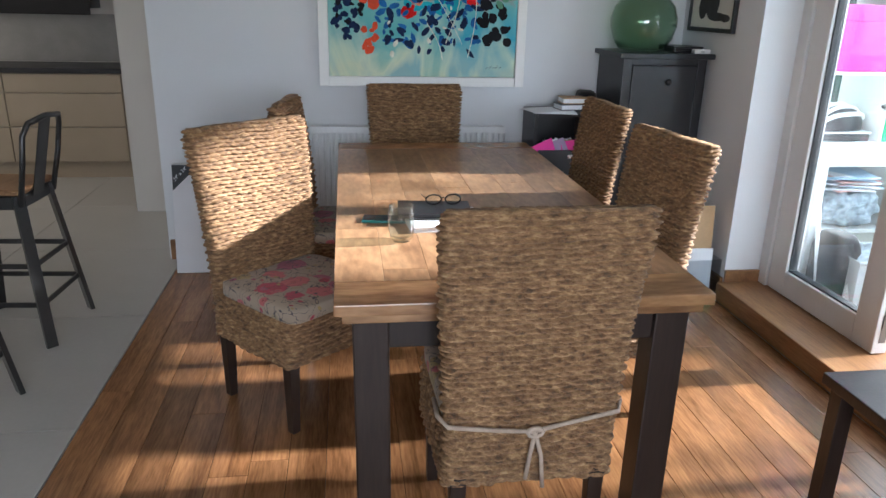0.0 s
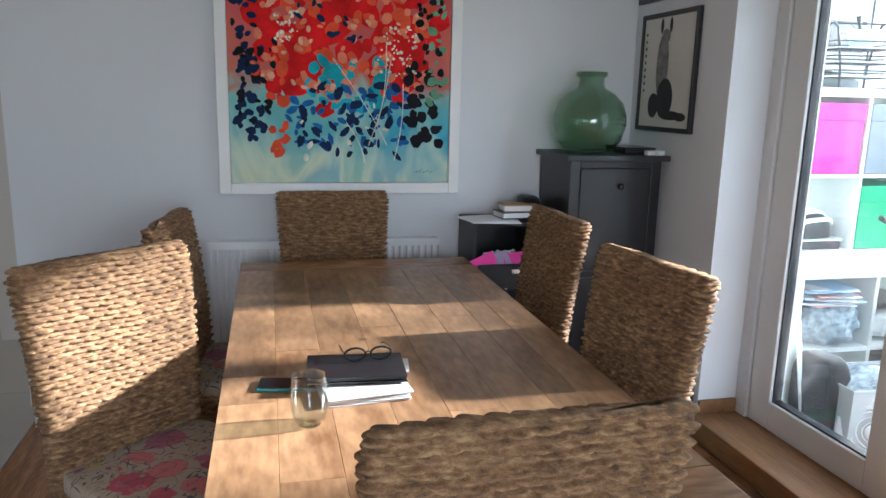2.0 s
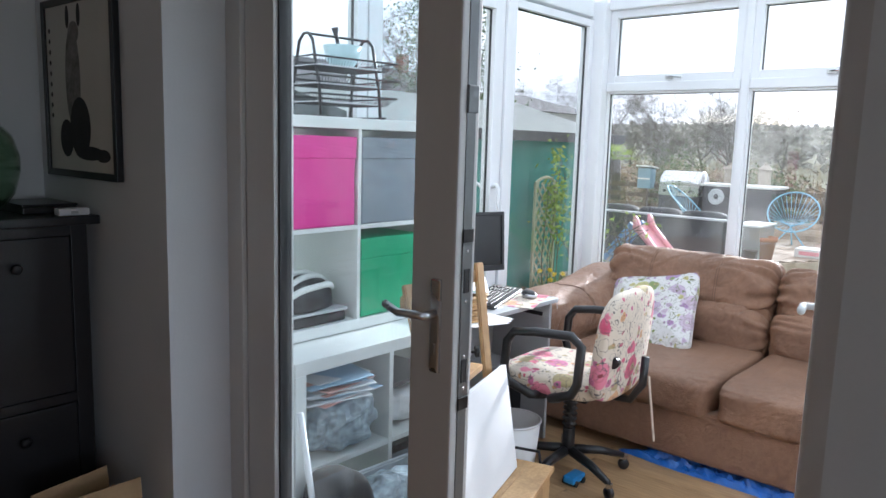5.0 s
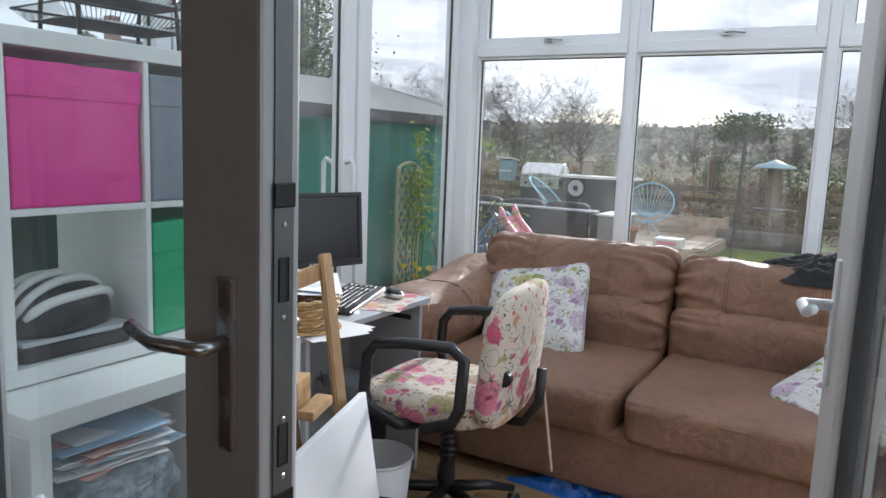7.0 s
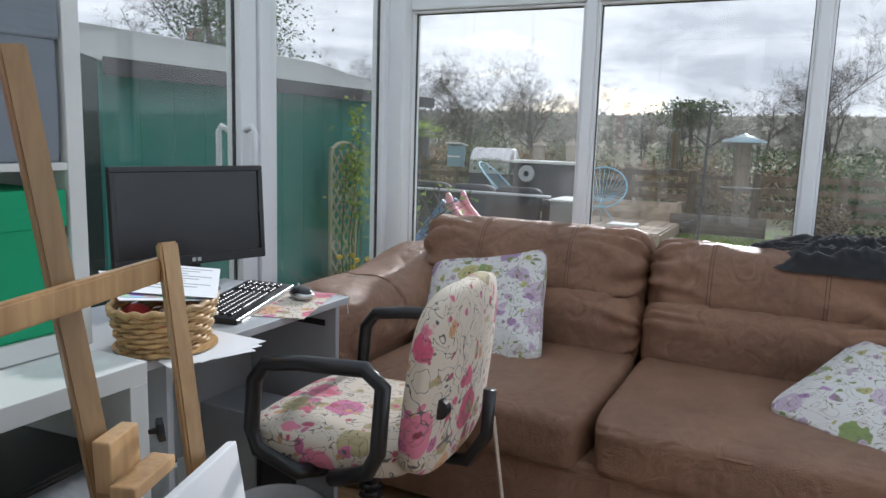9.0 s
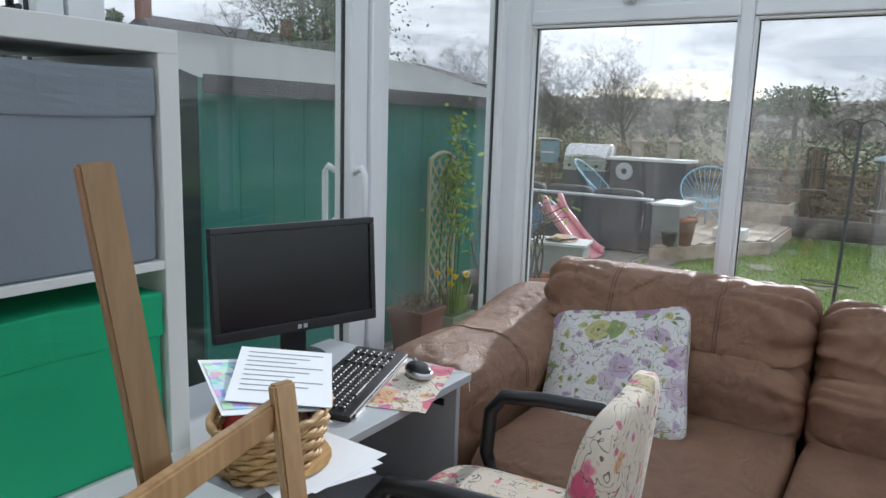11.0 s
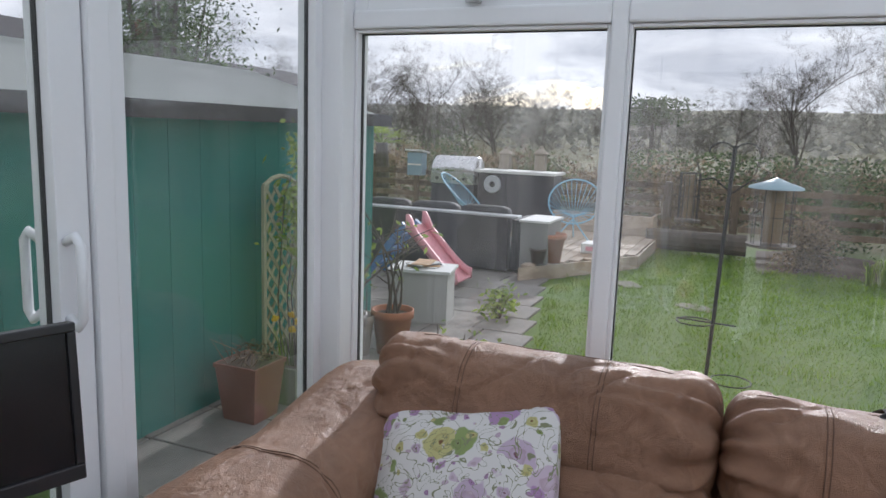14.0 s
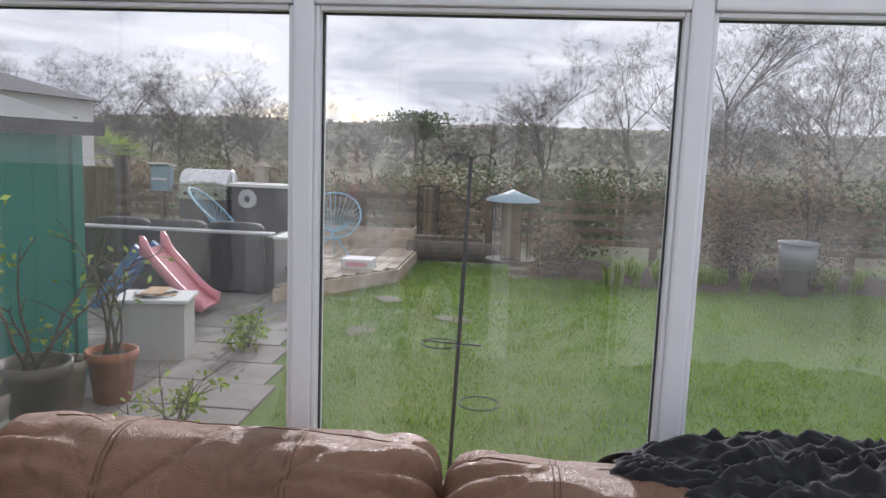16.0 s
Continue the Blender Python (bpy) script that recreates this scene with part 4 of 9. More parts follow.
    def scatter(col, n, u0, u1, w0, w1, r0, r1, asp=(0.5, 0.9), keep=None):
        for _ in range(n):
            u, w = rnd.uniform(u0, u1), rnd.uniform(w0, w1)
            if keep and not keep(u, w):
                continue
            lift[0] += 0.0000045
            dab(lay[col], u, w, rnd.uniform(r0, r1), rnd.uniform(*asp), rnd.uniform(0, 3.14), lift[0])

    def bloom(u, w):
        return ((u - 0.33) / 0.27) ** 2 + ((w - 0.66) / 0.33) ** 2 < 1 or ((u - 0.74) / 0.17) ** 2 + ((w - 0.66) / 0.25) ** 2 < 1 or w > 0.72

    for u, w, r in ((0.30, 0.55, 0.12), (0.22, 0.72, 0.11), (0.42, 0.80, 0.13), (0.76, 0.72, 0.14), (0.68, 0.60, 0.09), (0.80, 0.56, 0.09), (0.56, 0.92, 0.12), (0.2, 0.98, 0.12), (0.8, 0.98, 0.11), (0.36, 0.64, 0.10)):
        lift[0] += 0.0000045
        dab(lay["red"], u, w, r, 0.85, rnd.uniform(0, 3), lift[0])
    scatter("red", 70, 0.05, 0.95, 0.36, 1.1, 0.03, 0.07, (0.6, 1), bloom)
    scatter("orange", 70, 0.08, 0.9, 0.4, 1.1, 0.018, 0.045, (0.5, 0.9), bloom)
    scatter("teal", 30, 0.35, 0.7, 0.38, 0.62, 0.02, 0.05)
    scatter("coral", 85, 0.1, 0.88, 0.42, 1.1, 0.014, 0.03, (0.5, 0.9), bloom)
    scatter("pink", 40, 0.14, 0.85, 0.45, 1.1, 0.010, 0.022, (0.5, 0.9), bloom)
    scatter("blue", 60, 0.25, 0.8, 0.18, 0.48, 0.015, 0.035, (0.35, 0.7))
    scatter("navy", 45, 0.28, 0.8, 0.12, 0.5, 0.014, 0.034, (0.35, 0.7))
    scatter("cream", 8, 0.3, 0.75, 0.12, 0.4, 0.01, 0.024, (0.3, 0.7))
    scatter("navy", 60, 0.02, 0.14, 0.2, 1.05, 0.014, 0.026, (0.55, 0.9))
    scatter("black", 26, 0.02, 0.2, 0.3, 0.8, 0.012, 0.022, (0.5, 0.8))
    scatter("black", 34, 0.80, 0.96, 0.2, 0.62, 0.016, 0.032, (0.65, 1.0))
    scatter("green", 20, 0.9, 0.99, 0.4, 1.05, 0.012, 0.028)
    scatter("black", 22, 0.84, 0.96, 0.62, 1.08, 0.011, 0.022, (0.6, 1.0))
    scatter("orange", 14, 0.17, 0.25, 0.14, 0.3, 0.012, 0.028)
    scatter("navy", 12, 0.3, 0.62, 0.7, 0.92, 0.012, 0.024, (0.4, 0.7))
    scatter("cream", 60, 0.66, 0.84, 0.55, 0.8, 0.004, 0.010)
    scatter("cream", 30, 0.2, 0.3, 0.7, 0.85, 0.004, 0.010)
    for u0, w0, u1, w1 in ((0.46, 0.62, 0.70, 0.2), (0.72, 0.62, 0.62, 0.2), (0.78, 0.5, 0.74, 0.12), (0.70, 0.7, 0.66, 0.3), (0.52, 0.3, 0.6, 0.1)):
        for k in range(24):
            f = k / 23
            lift[0] += 0.0000045
            dab(lay["cream"], u0 + (u1 - u0) * f + 0.015 * math.sin(3 * f), w0 + (w1 - w0) * f, 0.012, 0.16, math.atan2((w1 - w0) * 0.92, (u1 - u0) * W), lift[0])
    for k, bmx in lay.items():
        part("paint_layer", bmx, surf("paint_" + k, cols[k], 0.75, var=0.4, scale=9, fine=160, bmp=0.1, spec=0.15), th)["kind"] = "stuff"
    sg = bmesh.new()
    for k in range(5):
        bar(sg, (cx1 - 0.16 + k * 0.018, yf + 0.006, cz0 + 0.042), (cx1 - 0.147 + k * 0.018, yf + 0.006, cz0 + 0.05 + 0.008 * (k % 2)), 0.002, 0.002, (0, 1, 0))
    part("signature", sg, M["black_paint"], th)


painting()


# ink drawings on the side wall
def drawing(name, y0, y1, z0, z1, label, marks):
    th = thing(name, (0, 0, 0), label, "picture")
    fw, xf, xb = 0.022, 1.978, 1.999
    for nm, a, b_, c, d in (("frame_side", y0, y0 + fw, z0, z1), ("frame_side", y1 - fw, y1, z0, z1), ("frame_rail", y0 + fw, y1 - fw, z0, z0 + fw), ("frame_rail", y0 + fw, y1 - fw, z1 - fw, z1)):
        part(nm, boxed(xf, xb, a, b_, c, d, 0.002), M["black_paint"], th)
    part("paper", boxed(xf + 0.008, xb - 0.003, y0 + fw, y1 - fw, z0 + fw, z1 - fw), surf("drawing_paper", (0.62, 0.60, 0.55), 0.7, var=0.05), th)
    ink, mid = bmesh.new(), bmesh.new()
    for i, (u, w, ry, rz, tone) in enumerate(marks):
        bmx = ink if tone else mid
        yy, zz = y0 + (1 - u) * (y1 - y0), z0 + w * (z1 - z0)
        pts = [bmx.verts.new((xf + 0.0075 - i * 0.00008, yy + ry * math.cos(a), zz + rz * math.sin(a))) for a in [k * math.pi / 9 for k in range(18)]]
        bmx.faces.new(pts)
    part("ink_wash", ink, surf("ink_black", (0.03, 0.03, 0.032), 0.7, var=0.4, scale=20), th)["kind"] = "stuff"
    part("ink_wash", mid, surf("ink_grey", (0.22, 0.21, 0.2), 0.7, var=0.5, scale=16), th)["kind"] = "stuff"


drawing("ink_drawing", 3.695, 4.205, 1.345, 1.905, "black framed ink wash drawing on cream paper", [(0.42, 0.55, 0.055, 0.16, 0), (0.5, 0.28, 0.075, 0.095, 1), (0.3, 0.22, 0.05, 0.06, 1), (0.62, 0.14, 0.10, 0.022, 1), (0.8, 0.13, 0.05, 0.02, 1), (0.45, 0.80, 0.04, 0.035, 0), (0.37, 0.89, 0.014, 0.035, 1), (0.53, 0.89, 0.014, 0.035, 1)] + [(0.1, 0.35 + 0.06 * k, 0.008, 0.008, 1) for k in range(9)])
drawing("ink_drawing", 3.675, 4.265, 1.965, 2.40, "black framed drawing hung above another one", [(0.5, 0.4, 0.14, 0.03, 0), (0.35, 0.15, 0.1, 0.012, 0)])


# dark cabinet with flap doors
def cabinet():
    x0, x1, yf, yb, H = 1.50, 1.965, 3.885, 4.279, 1.235
    th = thing("shoe_cabinet", (0, 0, 0), "tall black-brown wooden cabinet with two flap doors", "cabinet")
    part("side_panel", boxed(x0, x0 + 0.05, yf, yb, 0, H - 0.028, 0.003), M["black_paint"], th)
    part("side_panel", boxed(x1 - 0.05, x1, yf, yb, 0, H - 0.028, 0.003), M["black_paint"], th)
    b = bmesh.new()
    box(b, x0 + 0.05, x1 - 0.05, yf + 0.02, yb, 0.09, H - 0.028)
    box(b, x0 + 0.05, x1 - 0.05, yf, yf + 0.02, 0.09, 0.15)
    box(b, x0 + 0.05, x1 - 0.05, yf, yf + 0.02, 0.645, 0.675)
    box(b, x0 + 0.05, x1 - 0.05, yf, yf + 0.02, H - 0.06, H - 0.028)
    part("body", b, M["black_paint"], th)
    part("top", boxed(x0 - 0.03, 1.995, yf - 0.03, yb, H - 0.028, H, 0.005), M["black_paint"], th)
    for z0_, z1_ in ((0.153, 0.642), (0.678, H - 0.063)):
        d = part("door", boxed(x0 + 0.053, x1 - 0.053, yf - 0.003, yf + 0.018, z0_, z1_, 0.004), M["black_paint"], th)
        k = lathe([(0, -0.026), (0.012, -0.025), (0.016, -0.018), (0.010, -0.008), (0.008, 0.0)], 16)
        moved(k, Matrix.Translation(((x0 + x1) / 2 + 0.02, yf - 0.004, z1_ - 0.085)) @ Matrix.Rotation(radians(-90), 4, "X"))
        part("knob", k, M["black_plastic"], d, "", True)


cabinet()

# green glass demijohn
M["green_glass"] = glass_thin("green_bottle_glass", (0.79, 0.88, 0.80), 0.0)
dj = lathe([(0, 0), (0.09, 0.0), (0.125, 0.012), (0.160, 0.06), (0.178, 0.13), (0.178, 0.175), (0.160, 0.235), (0.115, 0.285), (0.07, 0.308), (0.062, 0.325), (0.061, 0.355), (0.072, 0.362), (0.072, 0.385), (0.058, 0.388), (0.055, 0.33), (0.064, 0.303), (0.112, 0.279), (0.156, 0.231), (0.174, 0.175), (0.174, 0.13), (0.156, 0.063), (0.120, 0.017), (0, 0.012)], 40)
dm_ = thing("demijohn", (1.665, 4.08, 1.236), "large bulbous green glass demijohn on the black cabinet", "bottle")
part("bottle_body", dj, M["green_glass"], dm_, "", True)
part("lip", lathe([(0.0735, 0.362), (0.077, 0.368), (0.077, 0.380), (0.0735, 0.386), (0.073, 0.374)], 36), M["green_glass"], dm_, "", True)
ol_ = thing("small_box", (1.88, 4.02, 1.2355), "flat dark box lying on the cabinet top", "box")
part("box_body", boxed(-0.07, 0.09, -0.06, 0.16, 0, 0.022, 0.004), M["black_plastic"], ol_)
part("lid", boxed(-0.072, 0.092, -0.062, 0.162, 0.0225, 0.03, 0.003), M["black_plastic"], ol_)
ol_ = thing("white_gadget", (1.925, 3.89, 1.2355), "small white plastic box on the cabinet edge", "gadget")
part("gadget_body", boxed(-0.045, 0.045, -0.02, 0.02, 0, 0.022, 0.004), M["upvc"], ol_)
part("button", boxed(-0.01, 0.01, -0.021, -0.02, 0.006, 0.014), M["grey_lam"], ol_)

# low black drawer tower with papers
def drawer_tower():
    x0, x1, yf, yb, H = 1.07, 1.40, 4.0, 4.28, 0.90
    th = thing("drawer_tower", (0, 0, 0), "narrow black storage tower overfilled with papers", "cabinet")
    b = bmesh.new()
    box(b, x0, x0 + 0.018, yf, yb, 0, H, 0.002)
    box(b, x1 - 0.018, x1, yf, yb, 0, H, 0.002)
    box(b, x0 + 0.018, x1 - 0.018, yb - 0.01, yb, 0, H)
    for z in (0.02, 0.28, 0.56, H - 0.018):
        box(b, x0 + 0.018, x1 - 0.018, yf, yb - 0.01, z, z + 0.016)
    part("carcass", b, M["black_paint"], th)
    for z, h in ((0.04, 0.23), (0.30, 0.24)):
        d = part("drawer", boxed(x0 + 0.022, x1 - 0.022, yf - 0.004, yb - 0.02, z, z + h, 0.003), M["black_paint"], th)
        part("label_holder", boxed((x0 + x1) / 2 - 0.03, (x0 + x1) / 2 + 0.03, yf - 0.007, yf - 0.0045, z + h - 0.06, z + h - 0.035), M["chrome"], d)
    d = part("drawer", boxed(x0 + 0.022, x1 - 0.022, yf - 0.03, yf - 0.015, 0.58, 0.70, 0.003), M["black_paint"], th)
    part("label_holder", boxed(1.26, 1.32, yf - 0.034, yf - 0.0305, 0.655, 0.675), M["chrome"], d)


drawer_tower()
rnd_ = random.Random(8)
cl = [M["pink_fab"], M["paper"], M["paper"], surf("lilac_card", (0.4, 0.3, 0.45), 0.7), surf("tan_card", (0.45, 0.3, 0.16), 0.7), M["paper"]]
for i in range(7):
    b = boxed(-0.07, 0.07, -0.002, 0.002, 0, 0.15, 0.0008, 1)
    lf = solo("leaflet", b, cl[i % 6], "loose paper leaflet sticking out of the drawer", "paper", "loose papers")
    lf.matrix_basis = pose(1.16 + i * 0.026, 4.0 + 0.03 * rnd_.random(), 0.602, rnd_.uniform(-25, 5), rnd_.uniform(-30, 30), rnd_.uniform(-20, 20))
for i in range(3):
    sh = solo("paper_sheet", boxed(-0.12, 0.12, -0.1, 0.1, 0, 0.003, 0.001, 1), M["paper"], "white papers hanging over the tower's edge", "paper", "loose papers")
    sh.matrix_basis = pose(1.19 - 0.02 * i, 4.06, 0.902 + 0.0035 * i, 0, 0, 12 * i - 10)
for i, (mt, lab) in enumerate(((M["black_plastic"], "black hardback book lying on papers"), (surf("tan_book", (0.42, 0.27, 0.14), 0.7), "small tan book on the stack"))):
    bk = thing("book", pose(1.30 + 0.02 * i, 4.08, 0.914 + 0.034 * i, 0, 0, 8 - 10 * i), lab, "book", "books on the tower")
    part("cover", boxed(-0.09, 0.09, -0.06, 0.06, 0, 0.004, 0.001, 1), mt, bk)
    part("page_block", boxed(-0.087, 0.085, -0.057, 0.057, 0.0042, 0.0278), M["paper"], bk)
    part("cover", boxed(-0.09, 0.09, -0.06, 0.06, 0.028, 0.032, 0.001, 1), mt, bk)
bl = solo("dark_camera_bag", moved(pillow(0.11, 0.14, 0.1, 3, 20, 12, 0.008, 4, 14), Matrix.Translation((1.40, 4.16, 0.963))), M["black_cloth"], "small dark blue-black pouch beside the books", "pouch", smooth=True)

# blank canvas against the wall
cv = thing("blank_canvas", pose(-0.91, 4.06, 0.0, -9.5, 0, 0), "large blank stretched canvas leaning on the wall", "canvas")
part("canvas_face", boxed(0, 0.60, -0.02, 0.02, 0, 0.605, 0.003), surf("primed_canvas", (0.72, 0.72, 0.74), 0.85, var=0.03, fine=300), cv)
tri = bmesh.new()
tri.faces.new([tri.verts.new(p) for p in ((0.004, -0.0215, 0.601), (0.004, -0.0215, 0.46), (0.15, -0.0215, 0.601))])
part("corner_label", tri, M["black_paint"], cv, "black triangular size label")
tx = bpy.data.curves.new("size_text", "FONT")
tx.body, tx.size, tx.align_x, tx.align_y = '24" x 24"', 0.026, "CENTER", "CENTER"
to = new("size_text", tx)
to.data.materials.append(M["paper"])
to.matrix_basis = pose(0.047, -0.0225, 0.553, 90, 0, 0) @ Matrix.Rotation(radians(45), 4, "Z")
to.parent = cv

# papers and box by the cabinet, on the floor
ct = thing("paper_crate", pose(1.83, 3.62, 0.0, 0, 0, 4), "clear plastic crate full of papers and folders", "crate")
M["clear_plastic"] = glass_thin("clear_plastic", (0.88, 0.9, 0.92), 0.15)
b = bmesh.new()
for a in ((-0.14, 0.14, -0.17, -0.164), (-0.14, 0.14, 0.164, 0.17), (-0.14, -0.134, -0.164, 0.164), (0.134, 0.14, -0.164, 0.164)):
    box(b, *a, 0.0, 0.22)
part("crate_wall", b, M["clear_plastic"], ct)
part("crate_base", boxed(-0.134, 0.134, -0.164, 0.164, 0.0, 0.005), M["clear_plastic"], ct)
rnd_ = random.Random(21)
for i in range(13):
    h = rnd_.uniform(0.42, 0.5) if i % 4 == 1 else rnd_.uniform(0.24, 0.38)
    o = solo("folder", boxed(-0.11, 0.11, -0.0025, 0.0025, 0, h, 0.001, 1), (M["paper"], cl[4], M["paper"], M["grey_lam"])[i % 4], "paper folder standing in the clear crate", "folder", "folders in the crate")
    o.matrix_basis = pose(1.83 + rnd_.uniform(-0.015, 0.015), 3.49 + i * 0.02, 0.008, rnd_.uniform(-14, 4), rnd_.uniform(-5, 5), rnd_.uniform(-7, 7) + 4)
gb_ = thing("game_box", pose(1.78, 3.40, 0, 0, 0, 6), "green and red board game box on the floor", "box")
part("box_base", boxed(-0.13, 0.13, -0.03, 0.1, 0, 0.045, 0.002), surf("game_green", (0.05, 0.42, 0.18), 0.5), gb_)
part("band", boxed(-0.07, 0.07, -0.0325, -0.0305, 0.014, 0.034), surf("game_red", (0.6, 0.03, 0.03), 0.5), gb_)

# low dark table by the doors
lt = thing("low_table", pose(1.44, 0.95, 0), "low dark wooden side table by the doors", "table")
part("tabletop", boxed(0, 0.5, 0, 0.91, 0.415, 0.45, 0.004), M["dark_wood"], lt)
for x in (0.02, 0.43):
    for y in (0.02, 0.84):
        part("leg", boxed(x, x + 0.05, y, y + 0.05, 0, 0.415, 0.003), M["dark_wood"], lt)


# metal bar stools
def stool(at, label):
    th = thing("bar_stool", at, label, "stool", "metal bar stools")
    for sx in (-1, 1):
        for sy in (-1, 1):
            part("leg", bar(bmesh.new(), (sx * 0.215, sy * 0.215, 0.0), (sx * 0.135, sy * 0.135, 0.66), 0.046, 0.02, (sx, sy, 0)), M["steel_dark"], th)
    for z, r in ((0.19, 0.192), (0.36, 0.172)):
        for a in ((-r, -r, r, -r), (r, -r, r, r), (r, r, -r, r), (-r, r, -r, -r)):
            part("foot_rail", bar(bmesh.new(), (a[0], a[1], z), (a[2], a[3], z), 0.008, 0.022), M["steel_dark"], th)
    part("seat_pan", boxed(-0.15, 0.15, -0.15, 0.15, 0.60, 0.662, 0.02, 3), M["steel_dark"], th)
    part("seat", boxed(-0.155, 0.155, -0.155, 0.155, 0.663, 0.69, 0.012, 3), M["seat_wood"], th, "round-edged elm wood seat")
    b = tubed([(-0.15, -0.15, 0.62), (-0.165, -0.19, 0.8), (-0.17, -0.21, 0.92), (-0.14, -0.225, 0.965), (0, -0.235, 0.98), (0.14, -0.225, 0.965), (0.17, -0.21, 0.92), (0.165, -0.19, 0.8), (0.15, -0.15, 0.62)], 0.0125, 8)
    part("back_tube", b, M["steel_dark"], th, "", True)
    part("back_splat", bar(bmesh.new(), (0, -0.155, 0.64), (0, -0.232, 0.975), 0.10, 0.004, (0, 1, 0)), M["steel_dark"], th)
    return th


stool(pose(-1.455, 3.39, 0, 0, 0, 86), "gunmetal bar stool with wooden seat on grey tiles")
stool(pose(-1.455, 2.56, 0, 0, 0, 88), "gunmetal bar stool with wooden seat and back")


# kitchen units
def kitchen():
    cream = surf("cream_gloss_door", (0.33, 0.27, 0.20), 0.32, var=0.03)
    for i, x in enumerate((-4.45, -3.55, -2.65)):
        u = thing("kitchen_unit", (x, 6.37, 0), "cream handleless drawer unit with dark worktop above", "cabinet", "kitchen units")
        part("carcass", boxed(0.001, 0.899, 0.02, 0.575, 0.14, 0.86), cream, u)
        part("plinth", boxed(0, 0.9, 0.05, 0.07, 0.0, 0.139), cream, u)
        for z0_, z1_ in ((0.145, 0.425), (0.435, 0.70), (0.71, 0.855)):
            part("drawer_front", boxed(0.003, 0.895, 0.0, 0.019, z0_, z1_, 0.002), cream, u)
    for x, w in ((-1.748, 0.13), (-1.615, 0.16)):
        u = thing("kitchen_unit", (x, 6.37, 0), "narrow cream cupboard unit with plain door", "cabinet", "kitchen units")
        part("carcass", boxed(0.001, w - 0.001, 0.02, 0.575, 0.14, 0.86), cream, u)
        part("plinth", boxed(0, w, 0.05, 0.07, 0.0, 0.139), cream, u)
        part("door", boxed(0.003, w - 0.003, 0.0, 0.019, 0.145, 0.855, 0.002), cream, u)
    solo("worktop", boxed(-4.98, -1.452, 6.34, 6.94, 0.861, 0.90, 0.004), M["black_paint"], "black stone kitchen worktop", "worktop")
    hood = thing("cooker_hood", (-2.75, 6.62, 1.3), "black glass wall hood above the worktop", "hood")
    part("glass_panel", moved(boxed(-0.75, 0.75, -0.012, 0.012, 0, 0.55, 0.003), Matrix.Rotation(radians(-12), 4, "X")), M["screen"], hood)
    part("chimney", boxed(-0.74, 0.74, 0.08, 0.32, 0.05, 1.19), M["black_paint"], hood)
    wc = thing("wall_cupboard", (-1.95, 6.55, 1.42), "pale oak kitchen wall cupboard", "cupboard")
    part("cupboard_body", boxed(0, 0.49, 0.02, 0.39, 0, 0.9), M["pine"], wc)
    part("door", boxed(0.002, 0.488, 0, 0.018, 0.002, 0.898, 0.002), M["pine"], wc)
    up = surf("splash_metal", (0.25, 0.24, 0.23), 0.4, 0.6)
    solo("splashback", boxed(-4.9, -1.46, 6.935, 6.949, 0.905, 1.3), up, "dull metal splashback behind the worktop", "splashback")
    ut = thing("utensil_pot", (-1.58, 6.6, 0.9005), "dark pot holding steel kitchen utensils", "pot")
    part("pot", lathe([(0, 0), (0.055, 0), (0.06, 0.14), (0.055, 0.14), (0.05, 0.01), (0, 0.008)], 18), M["black_plastic"], ut, "", True)
    for a in (-0.4, -0.1, 0.2, 0.5):
        part("utensil", tubed([(0, 0, 0.02), (0.12 * math.sin(a) * 0.8, 0, 0.25), (0.12 * math.sin(a) * 1.1, 0, 0.30)], 0.008, 8, False, [0.5, 0.6, 2.6]), M["chrome"], ut, "", True)


kitchen()

# ---------- conservatory ----------
def leather_mat():
    m, nt, b = graph("brown_leather")
    v = coords(nt)
    n1 = node(nt, "ShaderNodeTexNoise", Scale=4.0, Detail=5.0)
    n2 = node(nt, "ShaderNodeTexNoise", Scale=13.0, Detail=6.0, Distortion=2.2)
    vo = node(nt, "ShaderNodeTexVoronoi", Scale=260.0)
    vo.feature = "DISTANCE_TO_EDGE"
    for n in (n1, n2, vo):
        nt.links.new(v, n.inputs["Vector"])
    c = ramp(nt, n1.outputs["Fac"], [(0.3, (0.20, 0.105, 0.062)), (0.7, (0.34, 0.185, 0.112))])
    c = mixc(nt, 0.35, c, ramp(nt, n2.outputs["Fac"], [(0.3, (0.15, 0.075, 0.044)), (0.62, (0.31, 0.17, 0.105)), (0.8, (0.44, 0.28, 0.19))]))
    nt.links.new(c, b.inputs["Base Color"])
    b.inputs["Roughness"].default_value = 0.42
    ad = nt.nodes.new("ShaderNodeMath")
    ad.operation = "MULTIPLY_ADD"
    ad.inputs[1].default_value = 0.5
    nt.links.new(vo.outputs["Distance"], ad.inputs[0])
    nt.links.new(n2.outputs["Fac"], ad.inputs[2])
    bump(nt, b, ad.outputs[0], 0.6, 0.02)
    return m


